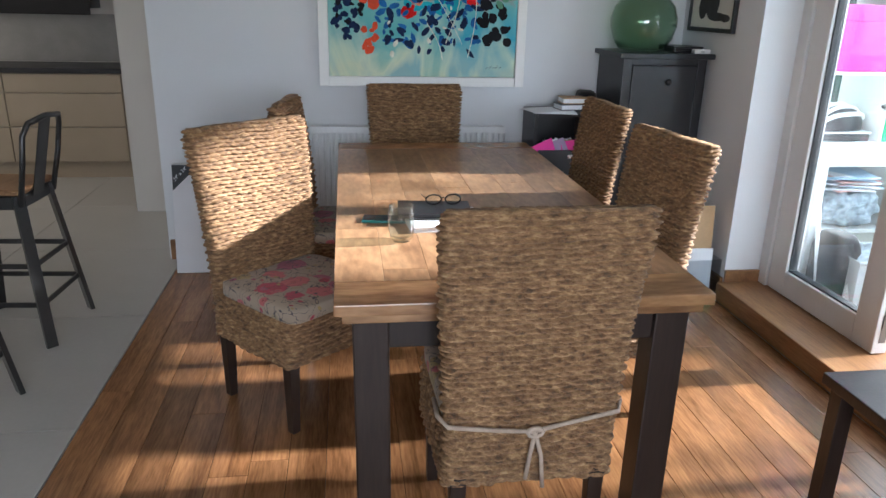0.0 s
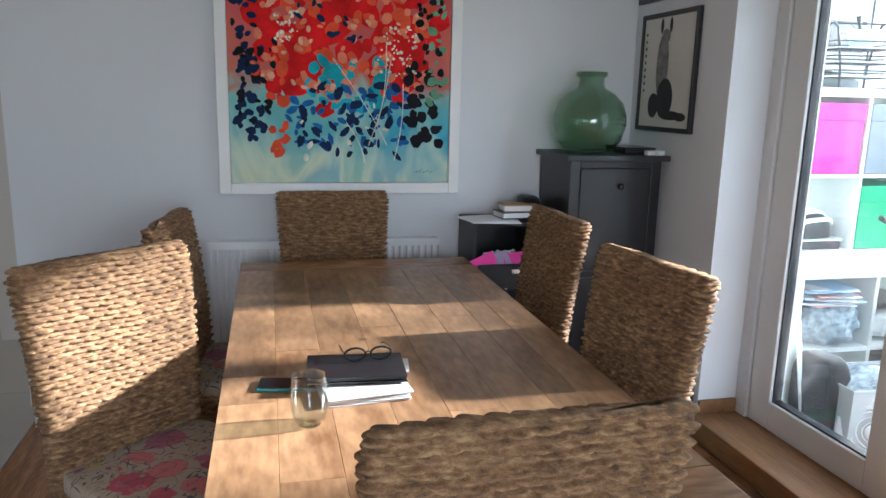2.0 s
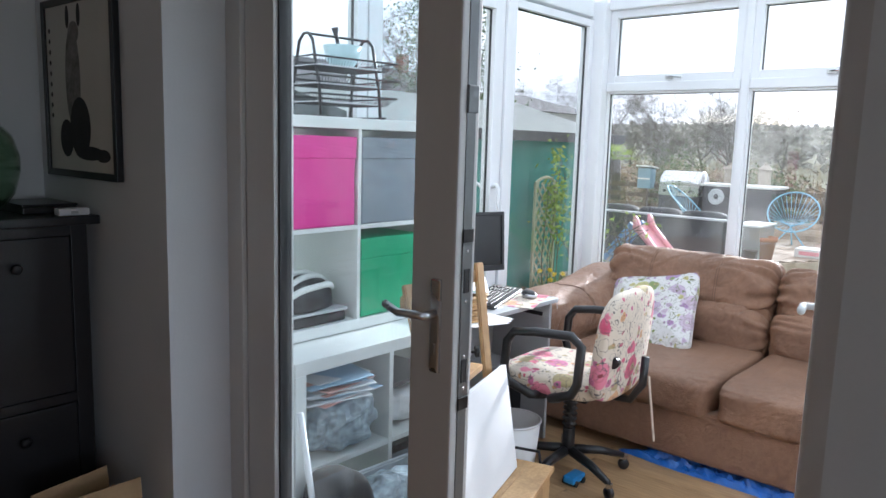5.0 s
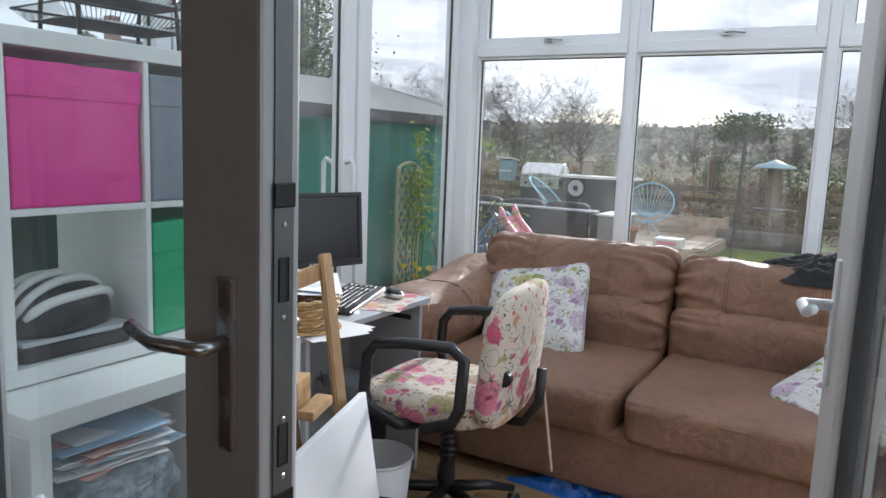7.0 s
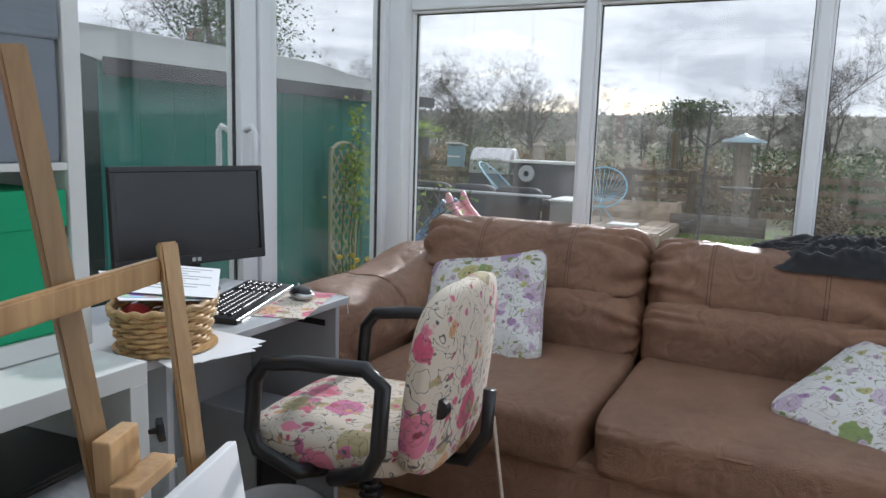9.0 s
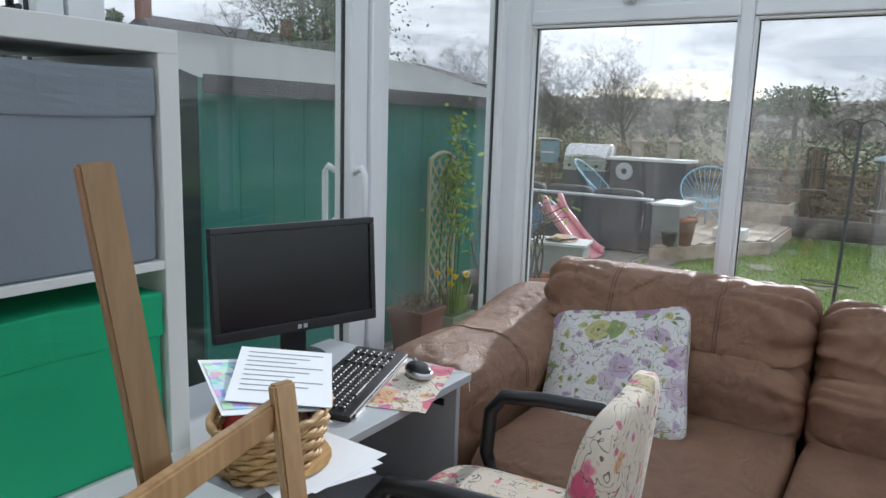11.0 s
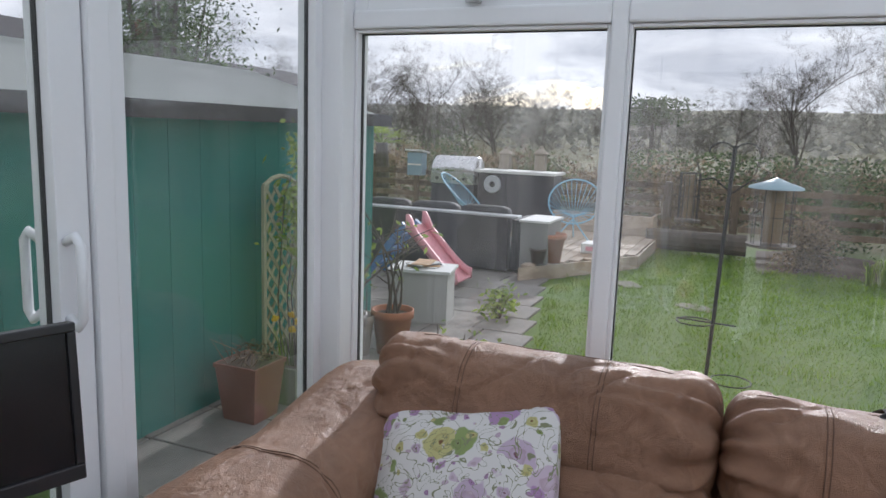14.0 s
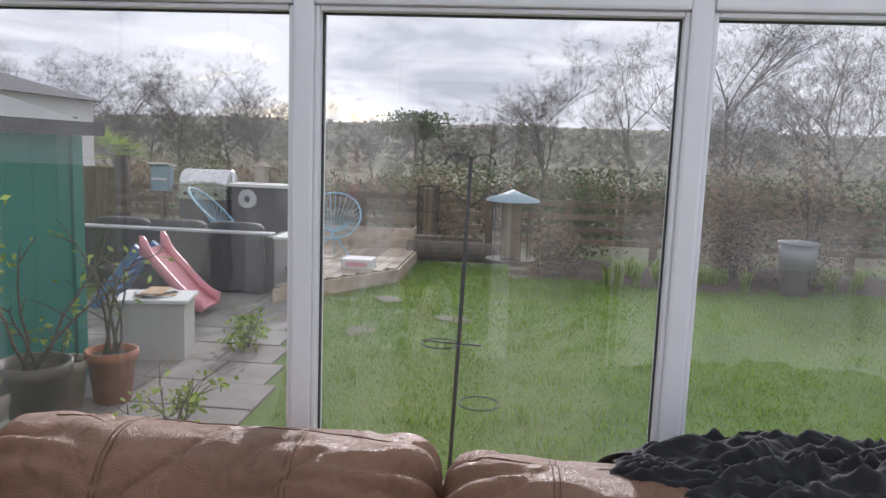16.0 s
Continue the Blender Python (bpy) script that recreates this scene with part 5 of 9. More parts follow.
M["leather"] = leather_mat()
M["stitch"] = surf("leather_seam", (0.13, 0.068, 0.04), 0.6)
M["cushion_print"] = fabric_floral("scatter_cushion_print", (0.62, 0.60, 0.58), [(0.36, 0.22, 0.38), (0.50, 0.40, 0.48), (0.22, 0.28, 0.10), (0.46, 0.36, 0.46), (0.45, 0.42, 0.18), (0.62, 0.60, 0.58)], 9.0, (0.20, 0.21, 0.12))
M["chair_cover"] = fabric_floral("office_chair_cover_print", (0.62, 0.54, 0.44), [(0.58, 0.10, 0.18), (0.60, 0.34, 0.17), (0.64, 0.20, 0.28), (0.40, 0.33, 0.17), (0.48, 0.08, 0.15), (0.55, 0.16, 0.30)], 8.0, (0.11, 0.10, 0.10))


def folded(sx, sy, sz, p, seed, gather=0.0, wr=0.012, end=9.0):
    """A leather cushion along y: a rounded section, fuller in the middle, with creases drawn in at the ends."""
    bm = bmesh.new()
    nr, ns = 96, 84
    rings = []
    for j in range(nr + 1):
        t = -1 + 2 * j / nr
        t = math.copysign(1 - (1 - abs(t)) ** 1.5, t)
        sc = max(0.02, (1 - abs(t) ** end)) ** 0.36
        ring = []
        for i in range(ns):
            a = 2 * math.pi * i / ns
            ca, sa = math.cos(a), math.sin(a)
            x = math.copysign(abs(ca) ** (2 / p), ca) * sx / 2 * sc
            z = math.copysign(abs(sa) ** (2 / p), sa) * sz / 2 * sc
            y = t * sy / 2
            q = Vector((x * 6 + seed, y * 3.5, z * 6))
            k = noise.noise(q) * 0.7 + noise.noise(q * 2.3) * 0.4
            r = 1 - abs(2 * abs(noise.noise(Vector((a * 1.6 + seed * 2, y * 2.2 + a * 0.8, seed)))) - 0.25) * 1.2
            crease = gather * abs(t) ** 3 * math.sin(a * 11 + 6 * noise.noise(Vector((seed, a * 1.2, y * 4))))
            v_ = abs(noise.noise(Vector((x * 5 + seed * 3, y * 4.2 + z * 3, z * 4 - seed))) + 0.3 * noise.noise(q * 1.7))
            v2 = abs(noise.noise(Vector((x * 9 - seed, y * 8, z * 10 + seed * 2))))
            d = 0.45 * wr * k + 0.2 * wr * r + crease - 0.45 * wr * max(0.0, 1 - v_ / 0.06) - 0.22 * wr * max(0.0, 1 - v2 / 0.07)
            ln = math.hypot(x, z) or 1
            ring.append(bm.verts.new((x + x / ln * d, y, z + z / ln * d)))
        rings.append(ring)
    for a, b in zip(rings, rings[1:]):
        for k in range(ns):
            bm.faces.new((a[k], b[k], b[(k + 1) % ns], a[(k + 1) % ns]))
    bm.faces.new(rings[0])
    bm.faces.new(rings[-1][::-1])
    return bm


def seam(bm, centre, axis, at, a0, a1, th, n=26):
    """A raised double seam round a cushion, laid on its surface in the plane where axis = at."""
    tree = BVHTree.FromBMesh(bm)
    for off in (-0.006, 0.006):
        pts = []
        for k in range(n + 1):
            a = radians(a0 + (a1 - a0) * k / n)
            out = Vector((math.cos(a), 0, math.sin(a))) if axis == "y" else Vector((0, math.cos(a), math.sin(a)))
            c = Vector(centre)
            c[1 if axis == "y" else 0] = at + off
            hit = tree.ray_cast(c + out * 0.8, -out)
            if hit[0]:
                pts.append(hit[0] + out * 0.0008)
        if len(pts) > 3:
            part("seam", tubed(pts, 0.0017, 5), M["stitch"], th)


def long_seam(bm, centre, angle, y0, y1, th, n=40):
    """A seam along a cushion, at one angle of its section."""
    tree = BVHTree.FromBMesh(bm)
    a = radians(angle)
    out = Vector((math.cos(a), 0, math.sin(a)))
    pts = []
    for k in range(n + 1):
        c = Vector((centre[0], y0 + (y1 - y0) * k / n, centre[2]))
        hit = tree.ray_cast(c + out * 0.8, -out)
        if hit[0]:
            pts.append(hit[0] + out * 0.0008)
    if len(pts) > 3:
        part("seam", tubed(pts, 0.0017, 5), M["stitch"], th)


def sofa():
    th = thing("sofa", (0, 0, 0), "worn brown leather sofa under the conservatory windows", "sofa")
    x0, xb = 4.17, 5.32
    ys = [3.56, 2.71, 1.86, 1.01]
    part("base", boxed(x0 + 0.03, xb, 0.66, 3.93, 0.05, 0.30, 0.03, 3), M["leather"], th)
    for x in (x0 + 0.08, xb - 0.12):
        for y in (0.74, 3.80):
            part("foot", boxed(x, x + 0.06, y, y + 0.06, 0, 0.051, 0.004), M["dark_wood"], th)
    for i, (a, b_) in enumerate(zip(ys, ys[1:])):
        yc, w = (a + b_) / 2, a - b_
        s = folded(0.86, w - 0.002, 0.20, 6.0, i * 3.1 + 1, 0.005, 0.014, 24.0)
        part("seat_cushion", moved(s, Matrix.Translation((4.60, yc, 0.355))), M["leather"], th, "", True)
        pt = tubed([(x0 + 0.03, b_ + 0.03, 0.41), (x0 - 0.005 + 0.012, yc, 0.415), (x0 + 0.03, a - 0.03, 0.41)], 0.005, 6)
        part("piping", pt, M["leather"], th)
        s = folded(0.24, w, 0.30, 3.2, i * 2.3 + 5, 0.016, 0.018, 12.0)
        part("lumbar_cushion", moved(s, pose(4.99, yc, 0.53, 0, -8, 0)), M["leather"], th, "", True)
        more = 0.13 if i == 0 else 0.0
        s = folded(0.35, w + 0.004 + more, 0.30 + more * 0.2, 2.6, i * 1.7 + 9, 0.026, 0.024, 11.0)
        moved(s, pose(5.10, yc + more / 2, 0.725 + more * 0.1, 0, 14, 0))
        mid = (5.10, yc + more / 2, 0.725)
        for sh in (-0.19, 0.19):
            seam(s, mid, "y", mid[1] + sh, 215, 60, th)
        long_seam(s, mid, 80, mid[1] - w * 0.45, mid[1] + w * 0.45, th)
        part("back_cushion", s, M["leather"], th, "", True)
    part("back_frame", boxed(5.12, xb, 0.95, 3.62, 0.28, 0.74, 0.05, 3), M["leather"], th)
    for yc, sd in ((3.755, 2.0), (0.82, 6.0)):
        part("arm_side", boxed(x0 + 0.03, xb - 0.04, yc - 0.17, yc + 0.17, 0.29, 0.50, 0.04, 3), M["leather"], th)
        s = moved(folded(0.40, 1.10, 0.30, 2.8, sd, 0.006, 0.022, 8.0), Matrix.Rotation(radians(-90), 4, "Z"))
        for v in s.verts:
            v.co.z += 0.09 * max(0, v.co.x / 0.55)
        moved(s, pose(4.73, yc, 0.545, 0, 0, 0))
        seam(s, (4.73, yc, 0.56), "x", 4.60, 190, -10, th)
        part("arm_cushion", s, M["leather"], th, "", True)


sofa()


def scatter_cushion(at, label, seed):
    th = thing("scatter_cushion", at, label, "cushion", "scatter cushions")

    def puff(c):
        e = max(abs(c.x), abs(c.y)) / 0.245
        c.z *= 1 - 0.55 * min(1, e) ** 3
        k = 1 - 0.05 * (1 - (min(abs(c.x), abs(c.y)) / 0.245) ** 2)
        return Vector((c.x * k, c.y * k, c.z))

    part("cover", pillow(0.52, 0.52, 0.15, 9.0, 56, 22, 0.012, seed, 8, puff), M["cushion_print"], th, "", True)
    edge = [(0.242 * a, 0.242 * b, 0.0) for a, b in ((-1, -1), (0, -0.965), (1, -1), (0.965, 0), (1, 1), (0, 0.965), (-1, 1), (-0.965, 0))]
    part("hem", tubed(edge, 0.004, 6, True), M["cushion_print"], th)


def facing(at, normal, spin=0.0):
    """A pose at a place whose local z looks along normal and whose y points up."""
    n = Vector(normal).normalized()
    x = Vector((0, 0, 1)).cross(n).normalized()
    y = n.cross(x)
    m = Matrix((x, y, n)).transposed().to_4x4()
    m.translation = at
    return m @ Matrix.Rotation(radians(spin), 4, "Z")


scatter_cushion(Matrix(((0.085, 0.670, -0.735, 4.79), (-0.973, 0.184, 0.075, 3.305), (0.201, 0.709, 0.675, 0.575), (0, 0, 0, 1))), "square white floral cushion leaning in the sofa corner", 2.0)
scatter_cushion(facing((4.60, 1.90, 0.505), (-0.30, 0.10, 0.94), -14), "white floral cushion lying on the sofa seat", 7.0)


def crumpled(sx, sy, sz, seed, nx=40, ny=40, freq=5.0, ridge=1.0, edge=0.25, folds=False):
    """A heap of cloth lying on a surface."""
    bm = bmesh.new()
    rows = []
    for i in range(nx + 1):
        row = []
        for j in range(ny + 1):
            u, w = i / nx * 2 - 1, j / ny * 2 - 1
            wob = 1 + edge * noise.noise((u * 1.7 + seed, w * 1.7, seed))
            q = Vector((u * freq * 0.5 + seed, w * freq * 0.5, seed * 0.3))
            h = abs(noise.noise(q)) * ridge + 0.45 * abs(noise.noise(q * 2.1)) + 0.15 * noise.noise(q * 5)
            if folds:
                h = 0.75 - 1.5 * abs(noise.noise(Vector((q.x * 0.8 + q.y * 0.5, q.y * 0.45, 1)))) - 0.5 * abs(noise.noise(q * 1.7)) + 0.12 * noise.noise(q * 5)
            fall = max(0, 1 - max(abs(u), abs(w)) ** 4)
            row.append(bm.verts.new((u * sx / 2 * wob, w * sy / 2 * wob, sz * (0.08 + h) * fall)))
        rows.append(row)
    for a, b in zip(rows, rows[1:]):
        for k in range(ny):
            bm.faces.new((a[k], b[k], b[k + 1], a[k + 1]))
    return bm


jk = crumpled(0.40, 0.90, 0.10, 4.0, 70, 110, 7, 1.0, 0.35, True)
for v in jk.verts:
    d = v.co.x
    v.co.z -= 1.4 * max(0, abs(d) - 0.08) ** 1.5 + 0.05 * max(0, -v.co.y)
moved(jk, pose(5.14, 1.83, 0.875, 0, 4, 0))
jm_ = thing("black_jumper", (0, 0, 0), "black jumper thrown over the sofa back", "clothing")
part("body", jk, M["black_cloth"], jm_, "", True)
sl_ = crumpled(0.13, 0.40, 0.05, 12.0, 26, 60, 6, 1.0, 0.2, True)
for v in sl_.verts:
    v.co.z -= 2.2 * max(0, abs(v.co.x) - 0.03) ** 1.5
part("sleeve", moved(sl_, pose(5.07, 2.16, 0.882, 0, 4, -14)), M["black_cloth"], jm_, "", True)
M["blue_bag"] = surf("blue_plastic_bag", (0.02, 0.12, 0.45), 0.3, var=0.25, scale=12)
bb_ = crumpled(0.24, 0.95, 0.07, 9.0, 26, 60, 9)
moved(bb_, Matrix.Translation((4.30, 2.62, 0.001)))
solo("blue_bag", bb_, M["blue_bag"], "crumpled blue plastic bag under the sofa", "bag")


# shelving
def cube_shelf():
    x0, x1, y0, y1, z0, z1 = 2.44, 3.225, 3.58, 3.97, 0.775, 1.568
    t, s = 0.04, 0.016
    xm, zm = (x0 + x1) / 2, 1.167
    th = thing("cube_shelf", (0, 0, 0), "white four cube shelf unit with fabric boxes", "shelf")
    for nm, a in (("top_panel", (x0, x1, y0, y1, z1 - t, z1)), ("bottom_panel", (x0, x1, y0, y1, z0, z0 + t)), ("side_panel", (x0, x0 + t, y0, y1, z0 + t, z1 - t)), ("side_panel", (x1 - t, x1, y0, y1, z0 + t, z1 - t)), ("divider", (xm - s / 2, xm + s / 2, y0 + 0.002, y1, z0 + t, z1 - t)), ("shelf_board", (x0 + t, xm - s / 2, y0 + 0.002, y1, zm - s / 2, zm + s / 2)), ("shelf_board", (xm + s / 2, x1 - t, y0 + 0.002, y1, zm - s / 2, zm + s / 2))):
        part(nm, boxed(*a, 0.0015, 1), M["white_lam"], th)
    return x0, x1, y0, y1, z0, z1, xm, zm


KX0, KX1, KY0, KY1, KZ0, KZ1, KXM, KZM = cube_shelf()


def fabric_box(cx, z, w, h, material, label, seed):
    th = thing("storage_box", (cx, KY0 + 0.008, z), label, "storage box", "fabric storage boxes")
    b = bmesh.new()
    box(b, -w / 2, w / 2, 0.0, 0.345, 0.0, h - 0.075, 0.010, 3)
    bmesh.ops.subdivide_edges(b, edges=b.edges[:], cuts=3, use_grid_fill=True)
    for v in b.verts:
        v.co.y += 0.004 * noise.noise((v.co.x * 9, v.co.z * 9, seed))
        v.co.z += 0.003 * noise.noise((v.co.x * 11, seed, v.co.y * 9)) if v.co.z > 0.05 else 0
    part("box_body", b, material, th)
    b = bmesh.new()
    box(b, -w / 2 - 0.003, w / 2 + 0.003, -0.004, 0.348, h - 0.080, h, 0.006, 3)
    bmesh.ops.subdivide_edges(b, edges=b.edges[:], cuts=4, use_grid_fill=True)
    for v in b.verts:
        v.co.y += 0.006 * noise.noise((v.co.x * 12, v.co.z * 20, seed + 3))
        v.co.z += 0.004 * noise.noise((v.co.x * 10, v.co.y * 4, seed))
    part("lid", b, material, th)


CW = (KXM - 0.008) - (KX0 + 0.04)
fabric_box((KX0 + 0.04 + KXM - 0.008) / 2, KZM + 0.0085, CW - 0.016, 0.325, M["pink_fab"], "bright pink fabric storage box in the shelf", 1.0)
fabric_box((KXM + 0.008 + KX1 - 0.04) / 2, KZM + 0.0085, CW - 0.016, 0.325, M["grey_fab"], "grey fabric storage box in the shelf", 4.0)
fabric_box((KXM + 0.008 + KX1 - 0.04) / 2, KZ0 + 0.0405, CW - 0.016, 0.305, M["green_fab"], "green fabric storage box with sagging rim", 8.0)


def helmet():
    th = thing("bicycle_helmet", pose(2.645, 3.71, KZ0 + 0.095, 0, 0, 15), "white and black vented cycle helmet on shelf", "helmet")
    sh = pillow(0.30, 0.21, 0.22, 2.4, 40, 24)
    for v in sh.verts:
        v.co.z = max(v.co.z, -0.012)
    part("liner", moved(sh, Matrix.Translation((0, 0, 0.012))), M["black_plastic"], th, "", True)
    for k in range(5):
        a0 = -0.085 + k * 0.042
        pts = []
        for i in range(13):
            t = -1.25 + 2.5 * i / 12
            x, z = 0.153 * math.sin(t), 0.118 * math.cos(t) + 0.010
            y = a0 * (0.35 + 0.65 * math.cos(t))
            kk = math.sqrt(max(0, 1 - (y / 0.115) ** 2))
            pts.append((x * (0.6 + 0.4 * kk), y * 1.1, max(0.006, z * kk)))
        part("rib", tubed(pts, 0.012, 8, False, [0.5] + [1.0] * 11 + [0.5]), M["white_lam"], th, "", True)


helmet()
pt_ = thing("plastic_tray", (2.655, 3.70, KZ0 + 0.0405), "shallow grey plastic tray below the helmet", "tray")
part("tray_body", boxed(-0.15, 0.13, -0.1, 0.13, 0, 0.04, 0.01, 3), M["black_plastic"], pt_)
part("tray_lid", boxed(-0.155, 0.135, -0.105, 0.135, 0.0405, 0.052, 0.004), M["grey_lam"], pt_)


def letter_tray():
    th = thing("letter_tray", pose(2.85, 3.74, KZ1 + 0.001, 0, 0, -6), "black wire mesh three tier letter tray", "letter tray")
    for sx in (-1, 1):
        x = sx * 0.135
        part("side_hoop", tubed([(x - 0.06 * 0, -0.10, 0.0), (x, -0.09, 0.10), (x, -0.045, 0.275), (x, -0.015, 0.30), (x, 0.015, 0.30), (x, 0.045, 0.275), (x, 0.09, 0.10), (x, 0.10, 0.0)], 0.006, 8), M["black_plastic"], th, "", True)
        part("foot_bar", tubed([(x, -0.13, 0.004), (x, 0.13, 0.004)], 0.005, 6), M["black_plastic"], th)
    part("top_bar", tubed([(-0.135, 0, 0.30), (0.135, 0, 0.30)], 0.005, 6), M["black_plastic"], th)
    for z in (0.05, 0.115, 0.18):
        b = bmesh.new()
        rim = [(-0.19, -0.13, z + 0.03), (0.19, -0.13, z + 0.03), (0.19, 0.13, z + 0.03), (-0.19, 0.13, z + 0.03)]
        tube(b, rim, 0.004, 6, True)
        for i in range(30):
            x = -0.16 + 0.32 * i / 29
            tube(b, [(x * 1.18, -0.13, z + 0.03), (x, -0.10, z), (x, 0.10, z), (x * 1.18, 0.13, z + 0.03)], 0.0011, 4)
        for j in range(18):
            y = -0.1 + 0.2 * j / 17
            tube(b, [(-0.19, y, z + 0.03), (-0.16, y, z), (0.16, y, z), (0.19, y, z + 0.03)], 0.0011, 4)
        part("mesh_tier", b, M["black_plastic"], th)
        part("paper_sheet", boxed(-0.14, 0.13, -0.09, 0.09, z + 0.002, z + 0.008, 0.001, 1), M["paper"], th)


letter_tray()
cp = thing("pale_bowl", (2.88, 3.74, KZ1 + 0.186), "pale blue bowl with a spoon in letter tray", "bowl")
part("bowl", lathe([(0, 0), (0.035, 0), (0.06, 0.03), (0.075, 0.085), (0.07, 0.085), (0.055, 0.034), (0.03, 0.008), (0, 0.008)], 24), surf("pale_ceramic", (0.45, 0.6, 0.62), 0.3), cp, "", True)
part("spoon", tubed([(0.0, 0, 0.02), (-0.03, 0, 0.11), (-0.04, 0, 0.15)], 0.009, 8, False, [0.6, 0.8, 1.6]), M["black_plastic"], cp, "", True)


def low_shelf():
    x0, x1, y0, y1, z1 = 2.39, 3.205, 3.39, 3.97, 0.772
    th = thing("low_shelf", (0, 0, 0), "deep white lower shelf unit filled with papers", "shelf")
    xm, zm, t = 2.83, 0.385, 0.045
    for nm, a in (("top_panel", (x0, x1, y0, y1, z1 - t, z1)), ("side_panel", (x0, x0 + t, y0, y1, 0, z1 - t)), ("side_panel", (x1 - t, x1, y0, y1, 0, z1 - t)), ("divider", (xm - 0.01, xm + 0.01, y0 + 0.004, y1, 0.06, z1 - t)), ("bottom_panel", (x0 + t, x1 - t, y0, y1, 0.02, 0.06)), ("shelf_board", (x0 + t, xm - 0.01, y0 + 0.004, y1, zm - 0.01, zm + 0.01)), ("shelf_board", (xm + 0.01, x1 - t, y0 + 0.004, y1, zm - 0.01, zm + 0.01))):
        part(nm, boxed(*a, 0.0015, 1), M["white_lam"], th)


low_shelf()
rnd_ = random.Random(31)
pc = [M["paper"], surf("salmon_paper", (0.7, 0.4, 0.35), 0.8), M["paper"], surf("sky_paper", (0.4, 0.55, 0.7), 0.8)]
for i in range(16):
    o = solo("loose_sheet", boxed(-0.13, 0.13, -0.16, 0.16, 0, 0.003, 0.001, 1), pc[i % 4], "loose paper lying in the low shelf", "paper", "loose papers")
    o.matrix_basis = pose(2.63 + rnd_.uniform(-0.02, 0.02), 3.57 + rnd_.uniform(-0.03, 0.02), 0.60 + i * 0.0045, rnd_.uniform(-2, 2), rnd_.uniform(-3, 3), rnd_.uniform(-14, 14))
M["clear_bag"] = surf("shiny_clear_bag", (0.40, 0.47, 0.52), 0.12, var=0.5, scale=26, fine=70, bmp=0.6)
bgm = pillow(0.34, 0.34, 0.21, 3.0, 60, 40, 0.05, 3.0, 16)
solo("plastic_bag_bundle", moved(bgm, Matrix.Translation((2.635, 3.56, 0.50))), M["clear_bag"], "crinkled clear plastic bag stuffed into the shelf", "bag")
bgm = pillow(0.30, 0.30, 0.14, 3.0, 50, 30, 0.03, 6.0, 14)
solo("white_bag", moved(bgm, Matrix.Translation((3.0, 3.57, 0.47))), M["paper"], "crumpled white carrier bag in the shelf", "bag")
lp = thing("laptop", pose(3.0, 3.58, 0.565, 0, 0, 5), "closed dark laptop on top of bags", "laptop")
part("laptop_base", boxed(-0.155, 0.155, -0.14, 0.14, 0, 0.012, 0.004), M["black_plastic"], lp)
part("laptop_lid", boxed(-0.155, 0.155, -0.14, 0.14, 0.0125, 0.02, 0.003), M["black_plastic"], lp)
bd = thing("archive_box", (3.0, 3.6, 0.061), "dark archive box in the bottom shelf", "box")
part("box_base", boxed(-0.15, 0.15, -0.18, 0.18, 0, 0.25, 0.004), M["grey_fab"], bd)
part("lid", boxed(-0.153, 0.153, -0.183, 0.183, 0.2505, 0.28, 0.003), M["black_plastic"], bd)
gc = thing("storage_crate", pose(2.67, 3.20, 0.001, 0, 0, -4), "grey plastic crate standing before the shelf", "crate")
b = bmesh.new()
for a in ((-0.2, 0.2, -0.15, -0.143), (-0.2, 0.2, 0.143, 0.15), (-0.2, -0.193, -0.143, 0.143), (0.193, 0.2, -0.143, 0.143), (-0.193, 0.193, -0.143, 0.143)):
    box(b, *a, 0.0, 0.33 if a[1] - a[0] < 0.38 or a[3] - a[2] < 0.2 else 0.01)
part("crate_body", b, M["grey_lam"], gc)
part("rim", tubed([(-0.205, -0.155, 0.33), (0.205, -0.155, 0.33), (0.205, 0.155, 0.33), (-0.205, 0.155, 0.33)], 0.009, 8, True), M["grey_lam"], gc)
jb = pillow(0.34, 0.24, 0.16, 3.0, 40, 24, 0.04, 8.0, 15)
solo("black_bag_heap", moved(jb, Matrix.Translation((2.67, 3.20, 0.28))), M["clear_bag"], "glossy plastic bags heaped in the crate", "bag")
fan = thing("desk_fan", facing((2.55, 3.02, 0.16), (-0.75, -0.6, 0.25)), "round white plastic fan leaning by the door", "fan")
part("shell", lathe([(0, -0.05), (0.12, -0.05), (0.148, -0.02), (0.15, 0.0), (0.14, 0.012), (0.10, 0.015)], 36), M["upvc"], fan, "", True)
part("hub", lathe([(0, 0.03), (0.03, 0.028), (0.036, 0.015), (0.036, 0.0)], 20), M["upvc"], fan, "", True)
for k in range(4):
    part("grille_ring", tubed([((0.045 + k * 0.022) * math.cos(a), (0.045 + k * 0.022) * math.sin(a), 0.018) for a in [i * math.pi / 16 for i in range(32)]], 0.0025, 5, True), M["upvc"], fan)
part("foot", boxed(-0.08, 0.08, -0.158, -0.14, -0.08, 0.04, 0.01), M["upvc"], fan)
bpk = pillow(0.16, 0.24, 0.42, 4.0, 30, 24, 0.012, 5, 8)
solo("black_backpack", moved(bpk, Matrix.Translation((2.47, 3.27, 0.215))), M["black_cloth"], "black padded bag standing beside the shelf", "bag", smooth=True)


